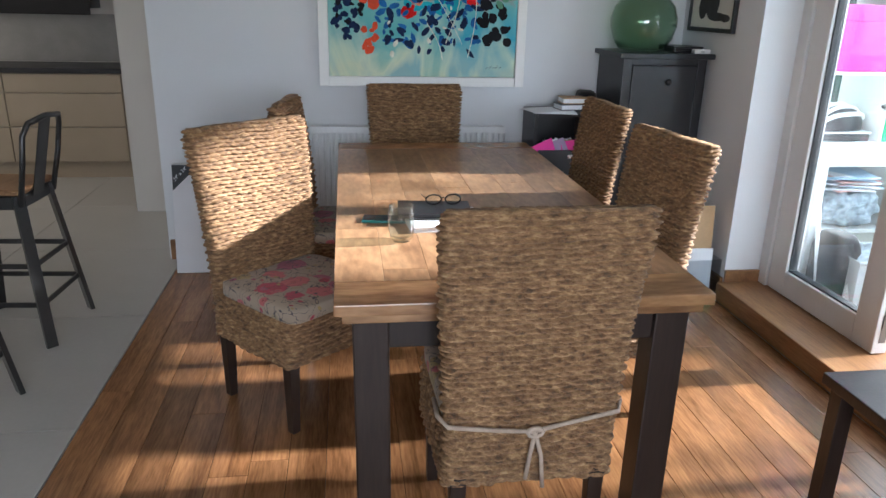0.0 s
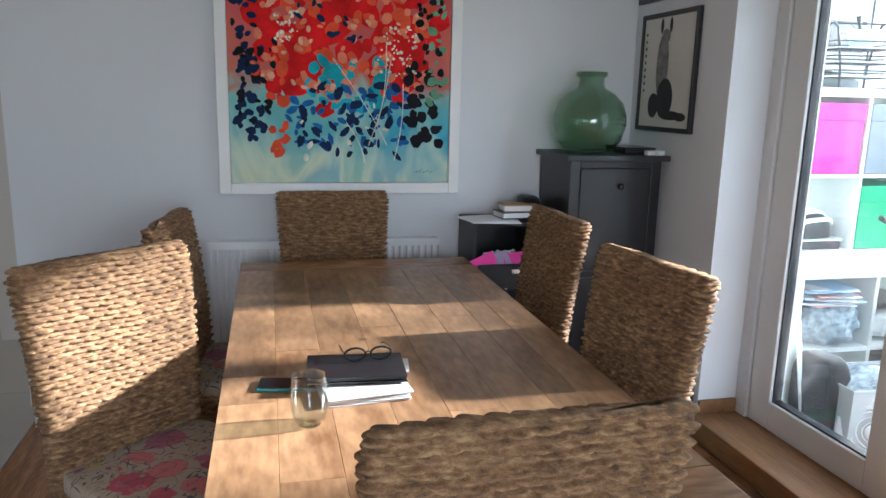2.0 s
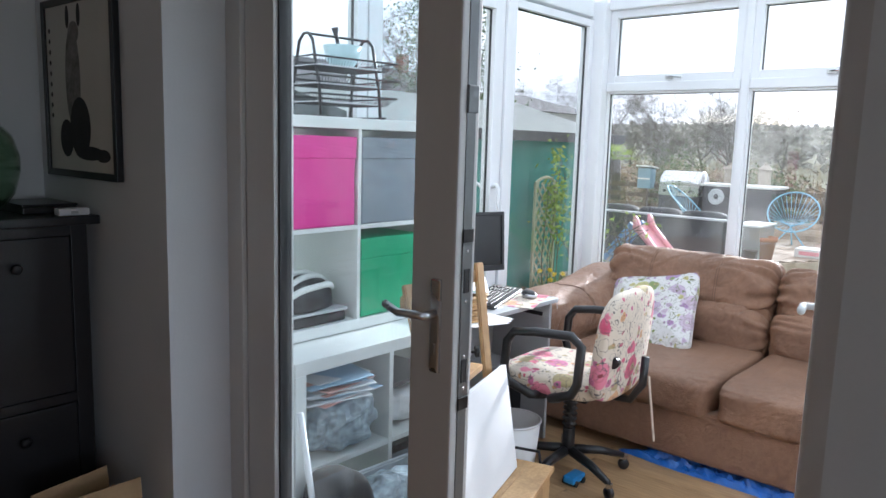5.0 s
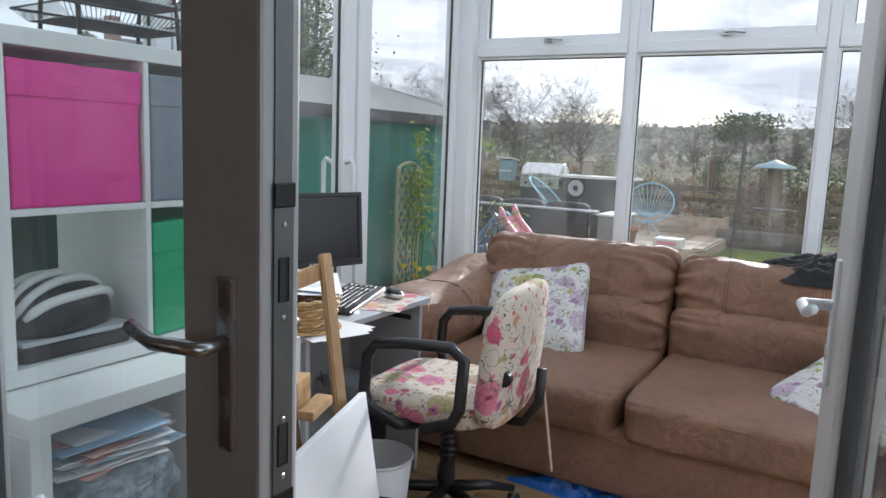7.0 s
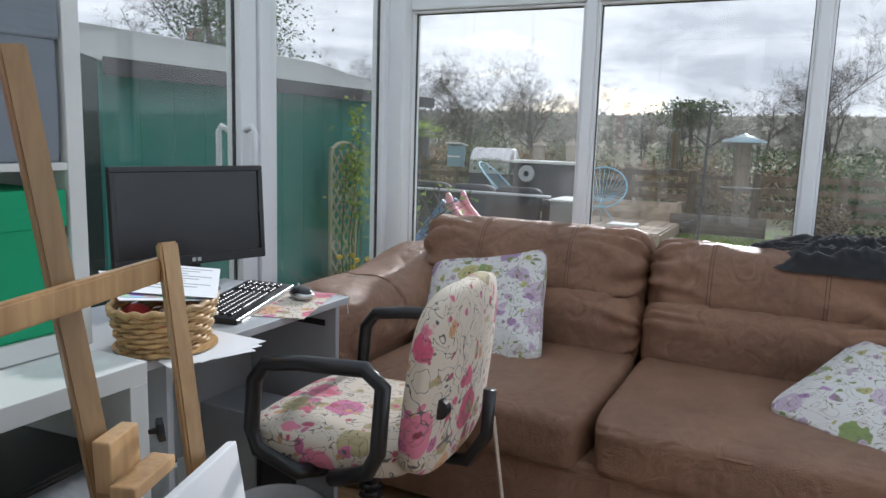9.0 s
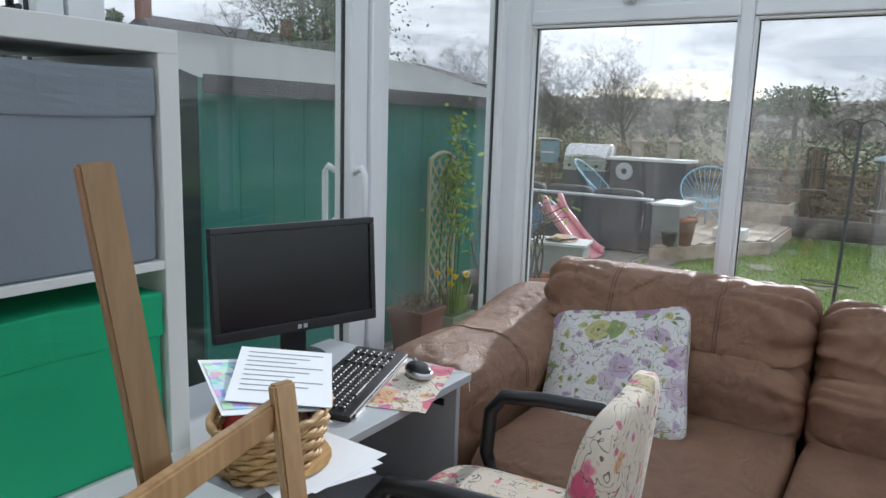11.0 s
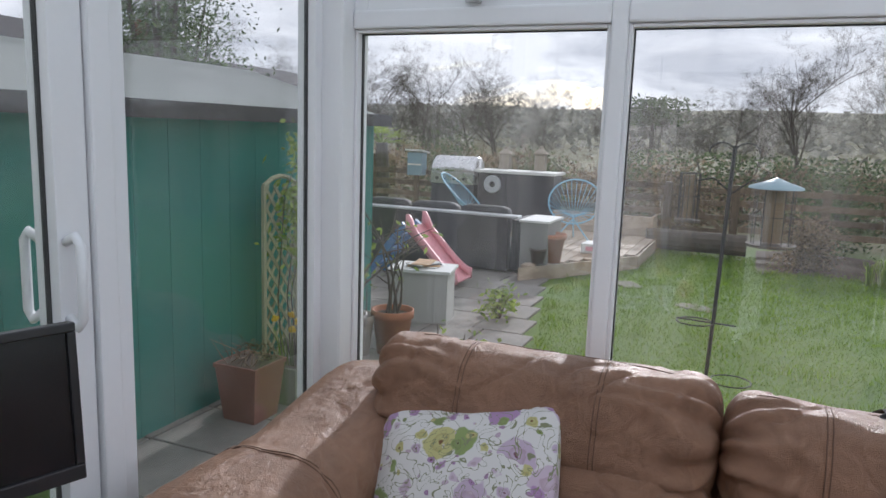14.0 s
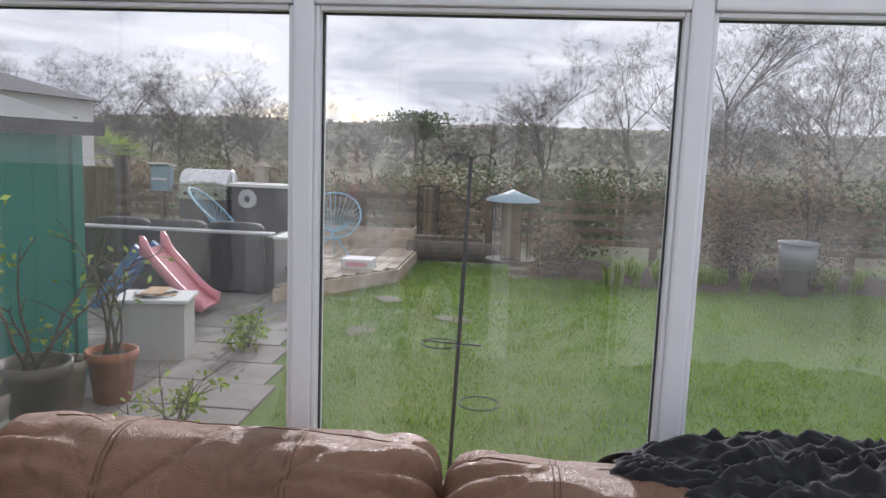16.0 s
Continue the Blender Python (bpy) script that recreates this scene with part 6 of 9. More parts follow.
# white pole, magazine crate and shoulder bag on the floor by the easel
solo("white_pole", tubed([(2.40, 3.24, 0.012), (2.385, 3.36, 0.62)], 0.011, 10), M["upvc"], "slim white plastic pole leaning on the shelf", "pole", smooth=True)
mc = thing("cardboard_crate", pose(2.86, 2.86, 0.0, 0, 0, 14), "open green printed cardboard crate of magazines", "crate")
gcard = surf("green_printed_card", (0.06, 0.20, 0.05), 0.7, var=0.2, scale=9)
for a in ((-0.2, 0.2, -0.14, -0.136), (-0.2, 0.2, 0.136, 0.14), (-0.2, -0.196, -0.136, 0.136), (0.196, 0.2, -0.136, 0.136), (-0.196, 0.196, -0.136, 0.136)):
    part("crate_panel", boxed(*a, 0.0, 0.11 if a[1] - a[0] < 0.39 or a[3] - a[2] < 0.2 else 0.004), gcard, mc)
part("printed_band", boxed(-0.19, 0.19, -0.1425, -0.1405, 0.012, 0.04), surf("red_print", (0.6, 0.05, 0.04), 0.6), mc)
rnd_ = random.Random(77)
for i in range(6):
    mg = solo("magazine", boxed(-0.085, 0.085, -0.115, 0.115, 0, 0.005, 0.001, 1), (M["paper"], pc[1], M["paper"], pc[3])[i % 4], "glossy magazine lying in the cardboard crate", "magazine", "magazines")
    mg.matrix_basis = pose(2.86 + rnd_.uniform(-0.09, 0.09), 2.86 + rnd_.uniform(-0.01, 0.01), 0.006 + 0.012 * i, rnd_.uniform(-4, 4), rnd_.uniform(-6, 6), rnd_.uniform(-12, 30))
hb_ = thing("shoulder_bag", pose(3.32, 3.12, 0.0, 0, 0, 20), "small black fabric shoulder bag on the floor", "bag")
part("bag_body", moved(pillow(0.11, 0.17, 0.22, 4.0, 26, 18, 0.012, 3, 8), Matrix.Translation((0, 0, 0.11))), M["black_cloth"], hb_, "", True)
part("strap", tubed([(0.0, -0.07, 0.2), (0.03, -0.05, 0.27), (0.03, 0.05, 0.27), (0.0, 0.07, 0.2)], 0.007, 6), M["black_cloth"], hb_, "", True)


# desk and its things
def desk():
    th = thing("desk", (0, 0, 0), "small grey-white laminate computer desk", "desk")
    x0, x1, y0, y1 = 3.25, 4.085, 3.475, 4.0
    part("desktop", boxed(x0, x1, y0, y1, 0.713, 0.735, 0.0015, 1), M["grey_lam"], th)
    part("side_panel", boxed(x1 - 0.045, x1 - 0.025, y0 + 0.02, y1 - 0.01, 0, 0.7125, 0.001, 1), M["grey_lam"], th)
    part("side_panel", boxed(x0 + 0.10, x0 + 0.12, y0 + 0.02, y1 - 0.01, 0, 0.7125, 0.001, 1), M["grey_lam"], th)
    part("modesty_panel", boxed(x0 + 0.12, x1 - 0.045, y1 - 0.16, y1 - 0.145, 0.25, 0.7125, 0.001, 1), M["grey_lam"], th)
    part("keyboard_rail", boxed(x1 - 0.05, x1 - 0.045, y0 + 0.06, y1 - 0.1, 0.64, 0.66), M["black_plastic"], th)


desk()
DZ = 0.7355


def monitor():
    c = Vector((3.872, 3.942, 0))
    ang = math.degrees(math.atan2(-0.154, 0.484))
    th = thing("monitor", pose(c.x, c.y - 0.01, DZ, 0, 0, ang), "black flat computer monitor, switched off", "monitor")
    tilt = Matrix.Translation((0, 0, 0.245)) @ Matrix.Rotation(radians(-4), 4, "X")
    w, z0, z1 = 0.255, -0.155, 0.155
    b = bmesh.new()
    for a in ((-w, w, -0.012, 0.014, z1 - 0.018, z1), (-w, w, -0.012, 0.014, z0, z0 + 0.03), (-w, -w + 0.017, -0.012, 0.014, z0 + 0.03, z1 - 0.018), (w - 0.017, w, -0.012, 0.014, z0 + 0.03, z1 - 0.018)):
        box(b, *a, 0.003)
    part("bezel", moved(b, tilt), M["black_plastic"], th)
    part("screen", moved(boxed(-w + 0.0172, w - 0.0172, -0.006, 0.012, z0 + 0.0302, z1 - 0.0182), tilt), M["screen"], th)
    part("back_shell", moved(boxed(-w + 0.03, w - 0.03, 0.0145, 0.045, z0 + 0.03, z1 - 0.03, 0.012, 3), tilt), M["black_plastic"], th)
    b = bmesh.new()
    for a in (-0.012, 0.006):
        box(b, a, a + 0.012, -0.0128, -0.0122, z0 + 0.009, z0 + 0.021)
    part("maker_mark", moved(b, tilt), M["grey_lam"], th)
    part("stand", bar(bmesh.new(), (0, 0.03, 0.015), (0, 0.03, 0.16), 0.07, 0.025, (0, 1, 0)), M["black_plastic"], th)
    part("stand_base", lathe([(0, 0.014), (0.05, 0.013), (0.095, 0.006), (0.1, 0.0), (0, 0)], 32, None, (0, 0.03, 0)), M["black_plastic"], th, "", True)


monitor()


def keyboard():
    th = thing("keyboard", pose(3.825, 3.685, DZ + 0.002, 3, 0, 20), "black computer keyboard with light key marks", "keyboard")
    part("keyboard_body", boxed(-0.245, 0.245, -0.08, 0.08, 0, 0.016, 0.006, 3), M["black_plastic"], th)
    part("palm_edge", boxed(-0.222, 0.222, -0.0865, -0.0805, 0.001, 0.013, 0.003), M["chrome"], th)
    kb = boxed(-0.0072, 0.0072, -0.0072, 0.0072, 0.0163, 0.0225, 0.002, 1)
    km = bpy.data.meshes.new("key")
    kb.to_mesh(km)
    kb.free()
    km.materials.append(surf("key_plastic", (0.03, 0.03, 0.033), 0.45))
    for r in range(6):
        for c in range(22):
            if c in (15, 19) or (r == 0 and c in (4, 9, 14)) or (r == 5 and 3 < c < 9):
                continue
            k = new("key", km)
            k.location = (-0.205 + c * 0.0192, 0.058 - r * 0.0205, 0)
            k.parent = th
    part("space_key", boxed(-0.128, -0.04, -0.052, -0.037, 0.0163, 0.0222, 0.002, 1), km.materials[0], th)


keyboard()
mt_ = thing("fabric_mat", pose(3.925, 3.58, DZ, 0, 0, 20), "floral fabric mat with frayed edge", "mat")
mb = bmesh.new()
box(mb, -0.20, 0.14, -0.10, 0.09, 0.0002, 0.0015)
part("cloth", mb, M["chair_cover"], mt_)
part("loose_thread", tubed([(0.10, -0.10, 0.001), (0.12, -0.13, 0.002), (0.125, -0.145, -0.03), (0.13, -0.147, -0.06)], 0.0012, 5), M["paper"], mt_)
mo = thing("mouse", pose(3.97, 3.575, DZ + 0.002, 0, 0, -30), "black and silver computer mouse", "mouse")
part("mouse_base", moved(pillow(0.064, 0.108, 0.03, 2.6, 28, 14), Matrix.Translation((0, 0, 0.014))), M["chrome"], mo, "", True)
part("mouse_top", moved(pillow(0.058, 0.100, 0.036, 2.3, 28, 14), Matrix.Translation((0, 0, 0.02))), M["black_plastic"], mo, "", True)
part("scroll_wheel", moved(lathe([(0, -0.003), (0.008, -0.003), (0.008, 0.003), (0, 0.003)], 14), pose(0, 0.028, 0.036, 0, 90, 0)), M["grey_lam"], mo)
tissue = crumpled(0.15, 0.12, 0.07, 12.0, 20, 20, 6)
solo("crumpled_cloth", moved(tissue, Matrix.Translation((3.78, 3.83, DZ))), surf("beige_cloth", (0.5, 0.42, 0.34), 0.9, var=0.1), "crumpled beige cloth below the monitor", "cloth", smooth=True)


def basket():
    th = thing("wicker_basket", pose(3.39, 3.535, DZ + 0.004, 0, 0, 20), "small oval wicker basket filled with oddments", "basket")
    wk = wood("willow_cane", (0.42, 0.24, 0.09), (0.66, 0.44, 0.20), 0.5, "X", 20, 0.1, False)
    n = 26
    for r in range(8):
        z = 0.008 + r * 0.0125
        sc = 0.86 + 0.16 * r / 7
        pts = []
        for k in range(n * 4):
            a = 2 * math.pi * k / (n * 4)
            wv = 0.005 * math.sin(a * n / 2 + math.pi * (r % 2))
            pts.append(((0.15 * sc + wv) * math.cos(a), (0.10 * sc + wv) * math.sin(a), z))
        part("cane_weave", tubed(pts, 0.0065, 6, True), wk, th, "", True)
    for k in range(n):
        a = 2 * math.pi * k / n
        part("cane_stake", tubed([(0.126 * math.cos(a), 0.084 * math.sin(a), 0.0), (0.154 * math.cos(a), 0.103 * math.sin(a), 0.108)], 0.0035, 5), wk, th)
    part("basket_base", lathe([(0, 0.002), (0.12, 0.002), (0.12, 0.006), (0, 0.006)], 24), wk, th)
    part("braided_rim", tubed([(0.158 * math.cos(a), 0.106 * math.sin(a), 0.108 + 0.003 * math.sin(a * 18)) for a in [i * math.pi / 40 for i in range(80)]], 0.008, 7, True), wk, th, "", True)


basket()
solo("red_ball", moved(pillow(0.08, 0.08, 0.08, 2, 20, 12), Matrix.Translation((3.36, 3.60, DZ + 0.062))), surf("coral_red_plastic", (0.62, 0.06, 0.07), 0.4), "coral red round tin in the basket", "tin", smooth=True)
cb = crumpled(0.16, 0.10, 0.03, 15.0, 20, 20, 6)
solo("patterned_pouch", moved(cb, Matrix.Translation((3.40, 3.51, DZ + 0.07))), M["chair_cover"], "crumpled floral fabric in the basket", "fabric", smooth=True)
for i, (x, y, a, z) in enumerate(((3.485, 3.60, -48, 0.139), (3.43, 3.615, -30, 0.131))):
    o = thing("printed_sheet", pose(x, y, DZ + z, 3, 6, a), "printed white sheet resting on the basket", "paper", "desk papers")
    part("sheet", boxed(-0.105, 0.105, -0.148, 0.148, 0, 0.0012), M["paper"], o)
    for k in range(9):
        part("text_line", boxed(-0.085, 0.085 - 0.03 * (k % 3), 0.115 - k * 0.026, 0.120 - k * 0.026, 0.0014, 0.0017), M["grey_fab"], o)
m_, nt_, b_ = graph("printed_colours")
vo_ = node(nt_, "ShaderNodeTexVoronoi", Scale=40.0)
vo_.distance = "CHEBYCHEV"
nt_.links.new(coords(nt_), vo_.inputs["Vector"])
nt_.links.new(mixc(nt_, 0.45, vo_.outputs["Color"], (0.6, 0.75, 0.9)), b_.inputs["Base Color"])
o = solo("colour_print", boxed(-0.098, 0.098, -0.125, 0.125, 0, 0.0012), m_, "colourful printed chart on the papers", "paper", "desk papers")
o.matrix_basis = pose(3.43, 3.615, DZ + 0.1325, 3, 6, -30)
for i in range(3):
    o = solo("white_sheet", boxed(-0.105, 0.105, -0.145, 0.145, 0, 0.0012), M["paper"], "white paper lying below the basket", "paper", "desk papers")
    o.matrix_basis = pose(3.42 + 0.012 * i, 3.50 + 0.004 * i, DZ + 0.0002 + i * 0.0004, 0, 0, -20 + 9 * i)
cbl = tubed([(3.70, 3.75, DZ + 0.006), (3.66, 3.80, DZ + 0.02), (3.62, 3.84, DZ + 0.008), (3.68, 3.88, DZ + 0.02), (3.74, 3.86, DZ + 0.006), (3.66, 3.86, DZ + 0.012), (3.58, 3.90, DZ + 0.006)], 0.003, 6)
solo("cable", cbl, M["black_plastic"], "loose black cable behind the keyboard", "cable", smooth=True)
pcb = thing("computer_tower", (3.90, 3.60, 0.001), "grey computer tower under the desk", "computer")
part("tower_case", boxed(-0.1, 0.08, 0.02, 0.35, 0, 0.40, 0.006), M["grey_lam"], pcb)
part("front_bezel", boxed(-0.098, 0.078, 0.0, 0.0195, 0.005, 0.395, 0.006), M["black_plastic"], pcb)
bn = thing("waste_bin", (3.60, 3.38, 0.001), "pale plastic waste bin under the desk", "bin")
part("bin_shell", lathe([(0, 0), (0.10, 0), (0.125, 0.26), (0.118, 0.26), (0.094, 0.008), (0, 0.008)], 28), M["upvc"], bn, "", True)
part("bin_rim", tubed([(0.125 * math.cos(a), 0.125 * math.sin(a), 0.26) for a in [i * math.pi / 16 for i in range(32)]], 0.006, 6, True), M["upvc"], bn, "", True)


# easel
def easel():
    th = thing("easel", (0, 0, 0), "beech wood artist's easel holding a canvas", "easel")
    wd = M["pine"]

    def leg(nm, a, b, w, t, up):
        bm = bar(bmesh.new(), a, b, w, t, up)
        bmesh.ops.bevel(bm, geom=bm.edges[:], offset=0.004, segments=2, affect="EDGES")
        return part(nm, bm, wd, th)

    fwd = (-0.25, -0.95, 0.15)
    leg("mast", (2.888, 3.30, 1.372), (2.965, 3.115, 0.16), 0.042, 0.022, fwd)
    leg("front_leg", (2.615, 3.12, 1.045), (2.60, 2.78, 0.0), 0.036, 0.022, fwd)
    leg("front_leg", (3.130, 3.245, 1.045), (3.105, 3.065, 0.0), 0.036, 0.022, fwd)
    leg("crossbar", (2.60, 3.125, 0.985), (3.150, 3.262, 0.995), 0.020, 0.045, (0, 0, 1))
    leg("lower_bar", (2.585, 2.885, 0.235), (3.235, 3.06, 0.235), 0.020, 0.045, (0, 0, 1))
    blk = boxed(-0.04, 0.04, -0.016, 0.016, -0.045, 0.045, 0.004)
    part("clamp_block", moved(blk, pose(2.945, 3.17, 0.715, 0, -3, 16)), wd, th)
    blk = boxed(-0.06, 0.06, -0.045, 0.0, -0.012, 0.012, 0.004)
    part("clamp_ledge", moved(blk, pose(2.955, 3.15, 0.685, 0, -3, 16)), wd, th)
    kn = lathe([(0.004, 0.0), (0.006, 0.012), (0.022, 0.015), (0.022, 0.026), (0, 0.028)], 8)
    part("clamp_knob", moved(kn, facing((3.0, 3.16, 0.74), (0.75, -0.6, 0.1))), M["black_plastic"], th)
    dr = boxed(-0.34, 0.34, -0.14, 0.12, 0, 0.115, 0.004)
    part("drawer_box", moved(dr, pose(2.935, 3.02, 0.12, 0, 0, 17)), wd, th)
    ld = boxed(-0.36, 0.36, -0.15, 0.06, 0.1155, 0.135, 0.003)
    part("canvas_ledge", moved(ld, pose(2.935, 3.02, 0.12, 0, 0, 17)), wd, th)
    part("drawer_pull", moved(lathe([(0.014, 0), (0.014, -0.003), (0, -0.003)], 16), facing((2.975, 2.885, 0.175), (0.29, -0.95, 0))), M["dark_wood"], th)


easel()
ec = thing("easel_canvas", pose(2.92, 3.0, 0.2565, -9, 0, 17), "blank white canvas standing on the easel", "canvas")
part("canvas_face", boxed(-0.30, 0.30, -0.01, 0.01, 0, 0.405, 0.003), M["paper"], ec)
part("staple_edge", boxed(-0.298, 0.298, 0.0105, 0.014, 0.01, 0.395), surf("raw_canvas", (0.6, 0.55, 0.45), 0.9), ec)


# office chair
def office_chair():
    th = thing("office_chair", pose(3.79, 3.20, 0, 0, 0, 4), "swivel office chair with floral slipcover and black arms", "office chair")
    bk = M["black_plastic"]
    for k in range(5):
        a = 2 * math.pi * k / 5 - 0.72
        c, s = math.cos(a), math.sin(a)
        lg = tubed([(0.03 * c, 0.03 * s, 0.115), (0.16 * c, 0.16 * s, 0.10), (0.275 * c, 0.275 * s, 0.068)], 0.02, 8, False, [1.15, 1.0, 0.7])
        part("base_leg", lg, bk, th, "", True)
        cs = part("castor", moved(lathe([(0, -0.011), (0.024, -0.011), (0.026, -0.006), (0.026, 0.006), (0.024, 0.011), (0, 0.011)], 18), pose(0.28 * c, 0.28 * s, 0.026, 90, 0, math.degrees(a))), bk, th, "", True)
        part("castor_fork", boxed(0.28 * c - 0.012, 0.28 * c + 0.012, 0.28 * s - 0.012, 0.28 * s + 0.012, 0.048, 0.07, 0.003), M["chrome"], cs)
    part("gas_column", lathe([(0.028, 0.10), (0.028, 0.22), (0.018, 0.22), (0.018, 0.40)], 18), bk, th)
    for k in range(7):
        part("column_bellows", lathe([(0.026, 0.245 + k * 0.025), (0.034, 0.2375 + k * 0.025), (0.026, 0.25 + k * 0.025)], 18), bk, th, "", True)
    part("seat_plate", boxed(-0.14, 0.14, -0.14, 0.14, 0.40, 0.425, 0.006), bk, th)
    part("seat", moved(pillow(0.50, 0.48, 0.10, 5.0, 50, 18, 0.008, 3, 7), Matrix.Translation((0, 0.03, 0.475))), M["chair_cover"], th, "floral slipcovered seat", True)
    bb2 = pillow(0.50, 0.075, 0.47, 4.5, 56, 30, 0.006, 5, 7)
    for v in bb2.verts:
        v.co.y += 0.35 * v.co.x ** 2 - 0.10 * (v.co.z + 0.26) ** 1.0 + 0.03
        v.co.x *= 1 - 0.18 * max(0, v.co.z / 0.26) ** 2
    part("backrest", moved(bb2, Matrix.Translation((0, -0.255, 0.67))), M["chair_cover"], th, "floral slipcovered backrest", True)
    part("back_strut", tubed([(0, -0.12, 0.41), (0, -0.28, 0.42), (0, -0.33, 0.50), (0, -0.335, 0.62)], 0.018, 8), bk, th, "", True)
    part("cover_tie", bar(bmesh.new(), (0.12, -0.31, 0.50), (0.10, -0.36, 0.22), 0.02, 0.004, (0, 1, 0)), M["tie"], th)
    for s in (-1, 1):
        x = s * 0.285
        arm = [(s * 0.20, 0.03, 0.42), (x, 0.05, 0.44), (x, 0.165, 0.475), (x, 0.185, 0.53), (x, 0.175, 0.655), (x, 0.14, 0.70), (x, 0.04, 0.715), (x, -0.13, 0.725), (x, -0.175, 0.69), (x, -0.165, 0.53), (x, -0.14, 0.48), (x, -0.05, 0.445), (s * 0.20, -0.04, 0.42)]
        part("armrest", tubed(arm, 0.02, 10), bk, th, "", True)
    part("recline_knob", moved(lathe([(0, 0), (0.025, 0.002), (0.025, 0.025), (0, 0.028)], 14), pose(-0.16, -0.27, 0.62, 0, -90, 0)), bk, th)


office_chair()
M["toy_blue"] = surf("blue_plastic_toy", (0.03, 0.25, 0.6), 0.4)
ft = thing("blue_toy", (3.72, 3.12, 0.0), "small blue plastic toy on the floor", "toy")
part("toy_body", boxed(-0.05, 0.05, -0.03, 0.03, 0.012, 0.045, 0.01, 3), M["toy_blue"], ft)
for x in (-0.03, 0.03):
    part("toy_wheel", moved(lathe([(0, -0.034), (0.014, -0.034), (0.014, 0.034), (0, 0.034)], 14), pose(x, 0, 0.014, 90, 0, 0)), M["black_plastic"], ft)

# ---------- garden ----------
M["terracotta"] = surf("terracotta", (0.36, 0.14, 0.07), 0.85, var=0.15, scale=8)
M["pale_pot"] = surf("pale_stone_pot", (0.36, 0.31, 0.25), 0.85, var=0.2, scale=8)
M["dark_pot"] = surf("dark_glazed_pot", (0.12, 0.10, 0.085), 0.5, var=0.3, scale=8)
M["bark"] = surf("bark", (0.10, 0.085, 0.07), 0.95, var=0.3, scale=10, bmp=0.4)
M["birch"] = surf("pale_birch_bark", (0.26, 0.24, 0.21), 0.9, var=0.3, scale=6)
M["fence_wood"] = wood("weathered_fence", (0.10, 0.07, 0.045), (0.22, 0.165, 0.11), 0.85, "Z", 10, 0.3, False)
M["deck_wood"] = wood("weathered_deck", (0.36, 0.285, 0.21), (0.52, 0.43, 0.34), 0.8, "X", 10, 0.2, False)
M["rattan"] = surf("grey_rattan", (0.045, 0.045, 0.05), 0.7, var=0.3, scale=40, fine=200, bmp=0.4)
M["pink_plastic"] = surf("faded_pink_plastic", (0.74, 0.32, 0.36), 0.45, var=0.06)
M["blue_plastic"] = surf("faded_blue_plastic", (0.10, 0.22, 0.45), 0.45, var=0.08)
M["pale_blue"] = surf("pale_blue_cord", (0.22, 0.45, 0.60), 0.5)
M["roof_felt"] = surf("pale_roof_sheet", (0.47, 0.50, 0.48), 0.7, var=0.08, scale=2)
M["slate"] = surf("slate_roof", (0.06, 0.055, 0.06), 0.8, var=0.2, scale=4)
M["render_white"] = surf("white_render", (0.7, 0.7, 0.68), 0.8, var=0.05)
M["red_brick"] = surf("old_red_brick", (0.24, 0.10, 0.07), 0.9, var=0.3, scale=12)
M["galv"] = surf("galvanised_metal", (0.42, 0.44, 0.46), 0.4, 0.8, var=0.15)


def leaf_mat(name, a, b):
    m, nt, bs = graph(name)
    g = nt.nodes.new("ShaderNodeNewGeometry")
    c = ramp(nt, g.outputs["Random Per Island"], [(0.0, a), (0.6, b), (1.0, shade(b, 1.5))])
    nt.links.new(c, bs.inputs["Base Color"])
    bs.inputs["Roughness"].default_value = 0.85
    bs.inputs["Specular IOR Level"].default_value = 0.12
    tl = nt.nodes.new("ShaderNodeBsdfTranslucent")
    nt.links.new(c, tl.inputs["Color"])
    mx = nt.nodes.new("ShaderNodeMixShader")
    mx.inputs[0].default_value = 0.4
    nt.links.new(bs.outputs[0], mx.inputs[1])
    nt.links.new(tl.outputs[0], mx.inputs[2])
    nt.links.new(mx.outputs[0], nt.nodes["Material Output"].inputs["Surface"])
    return m


M["leaf_green"] = leaf_mat("evergreen_leaves", (0.03, 0.055, 0.022), (0.11, 0.15, 0.07))
M["leaf_brown"] = leaf_mat("winter_shrub", (0.06, 0.048, 0.034), (0.24, 0.185, 0.125))
M["leaf_bright"] = leaf_mat("bright_leaves", (0.11, 0.19, 0.03), (0.28, 0.36, 0.09))
# far woods: the air's haze is put into these paler leaf colours
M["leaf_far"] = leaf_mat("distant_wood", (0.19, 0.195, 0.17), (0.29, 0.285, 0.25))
M["blade"] = leaf_mat("grass_blades", (0.085, 0.17, 0.006), (0.175, 0.285, 0.02))


def leaves(points, size, rnd, material, name, parent=None, stretch=2.2, up=0.0):
    """Many small pointed leaves at the points, in one mesh."""
    vs, fs = [], []
    for p in points:
        s = size * rnd.uniform(0.6, 1.3)
        a = Vector((rnd.gauss(0, 1), rnd.gauss(0, 1), rnd.gauss(0, 0.7) + up)).normalized()
        b = a.cross(Vector((rnd.gauss(0, 1), rnd.gauss(0, 1), rnd.gauss(0, 1)))).normalized()
        n = len(vs)
        p = Vector(p)
        vs += [p, p + a * s * 0.5 * stretch + b * s * 0.5, p + a * s * stretch, p + a * s * 0.5 * stretch - b * s * 0.5]
        fs.append((n, n + 1, n + 2, n + 3))
    me = bpy.data.meshes.new(name)
    me.from_pydata(vs, [], fs)
    me.materials.append(material)
    ob = new(name, me)
    ob["kind"] = "stuff"
    if parent:
        ob.parent = parent
    return ob


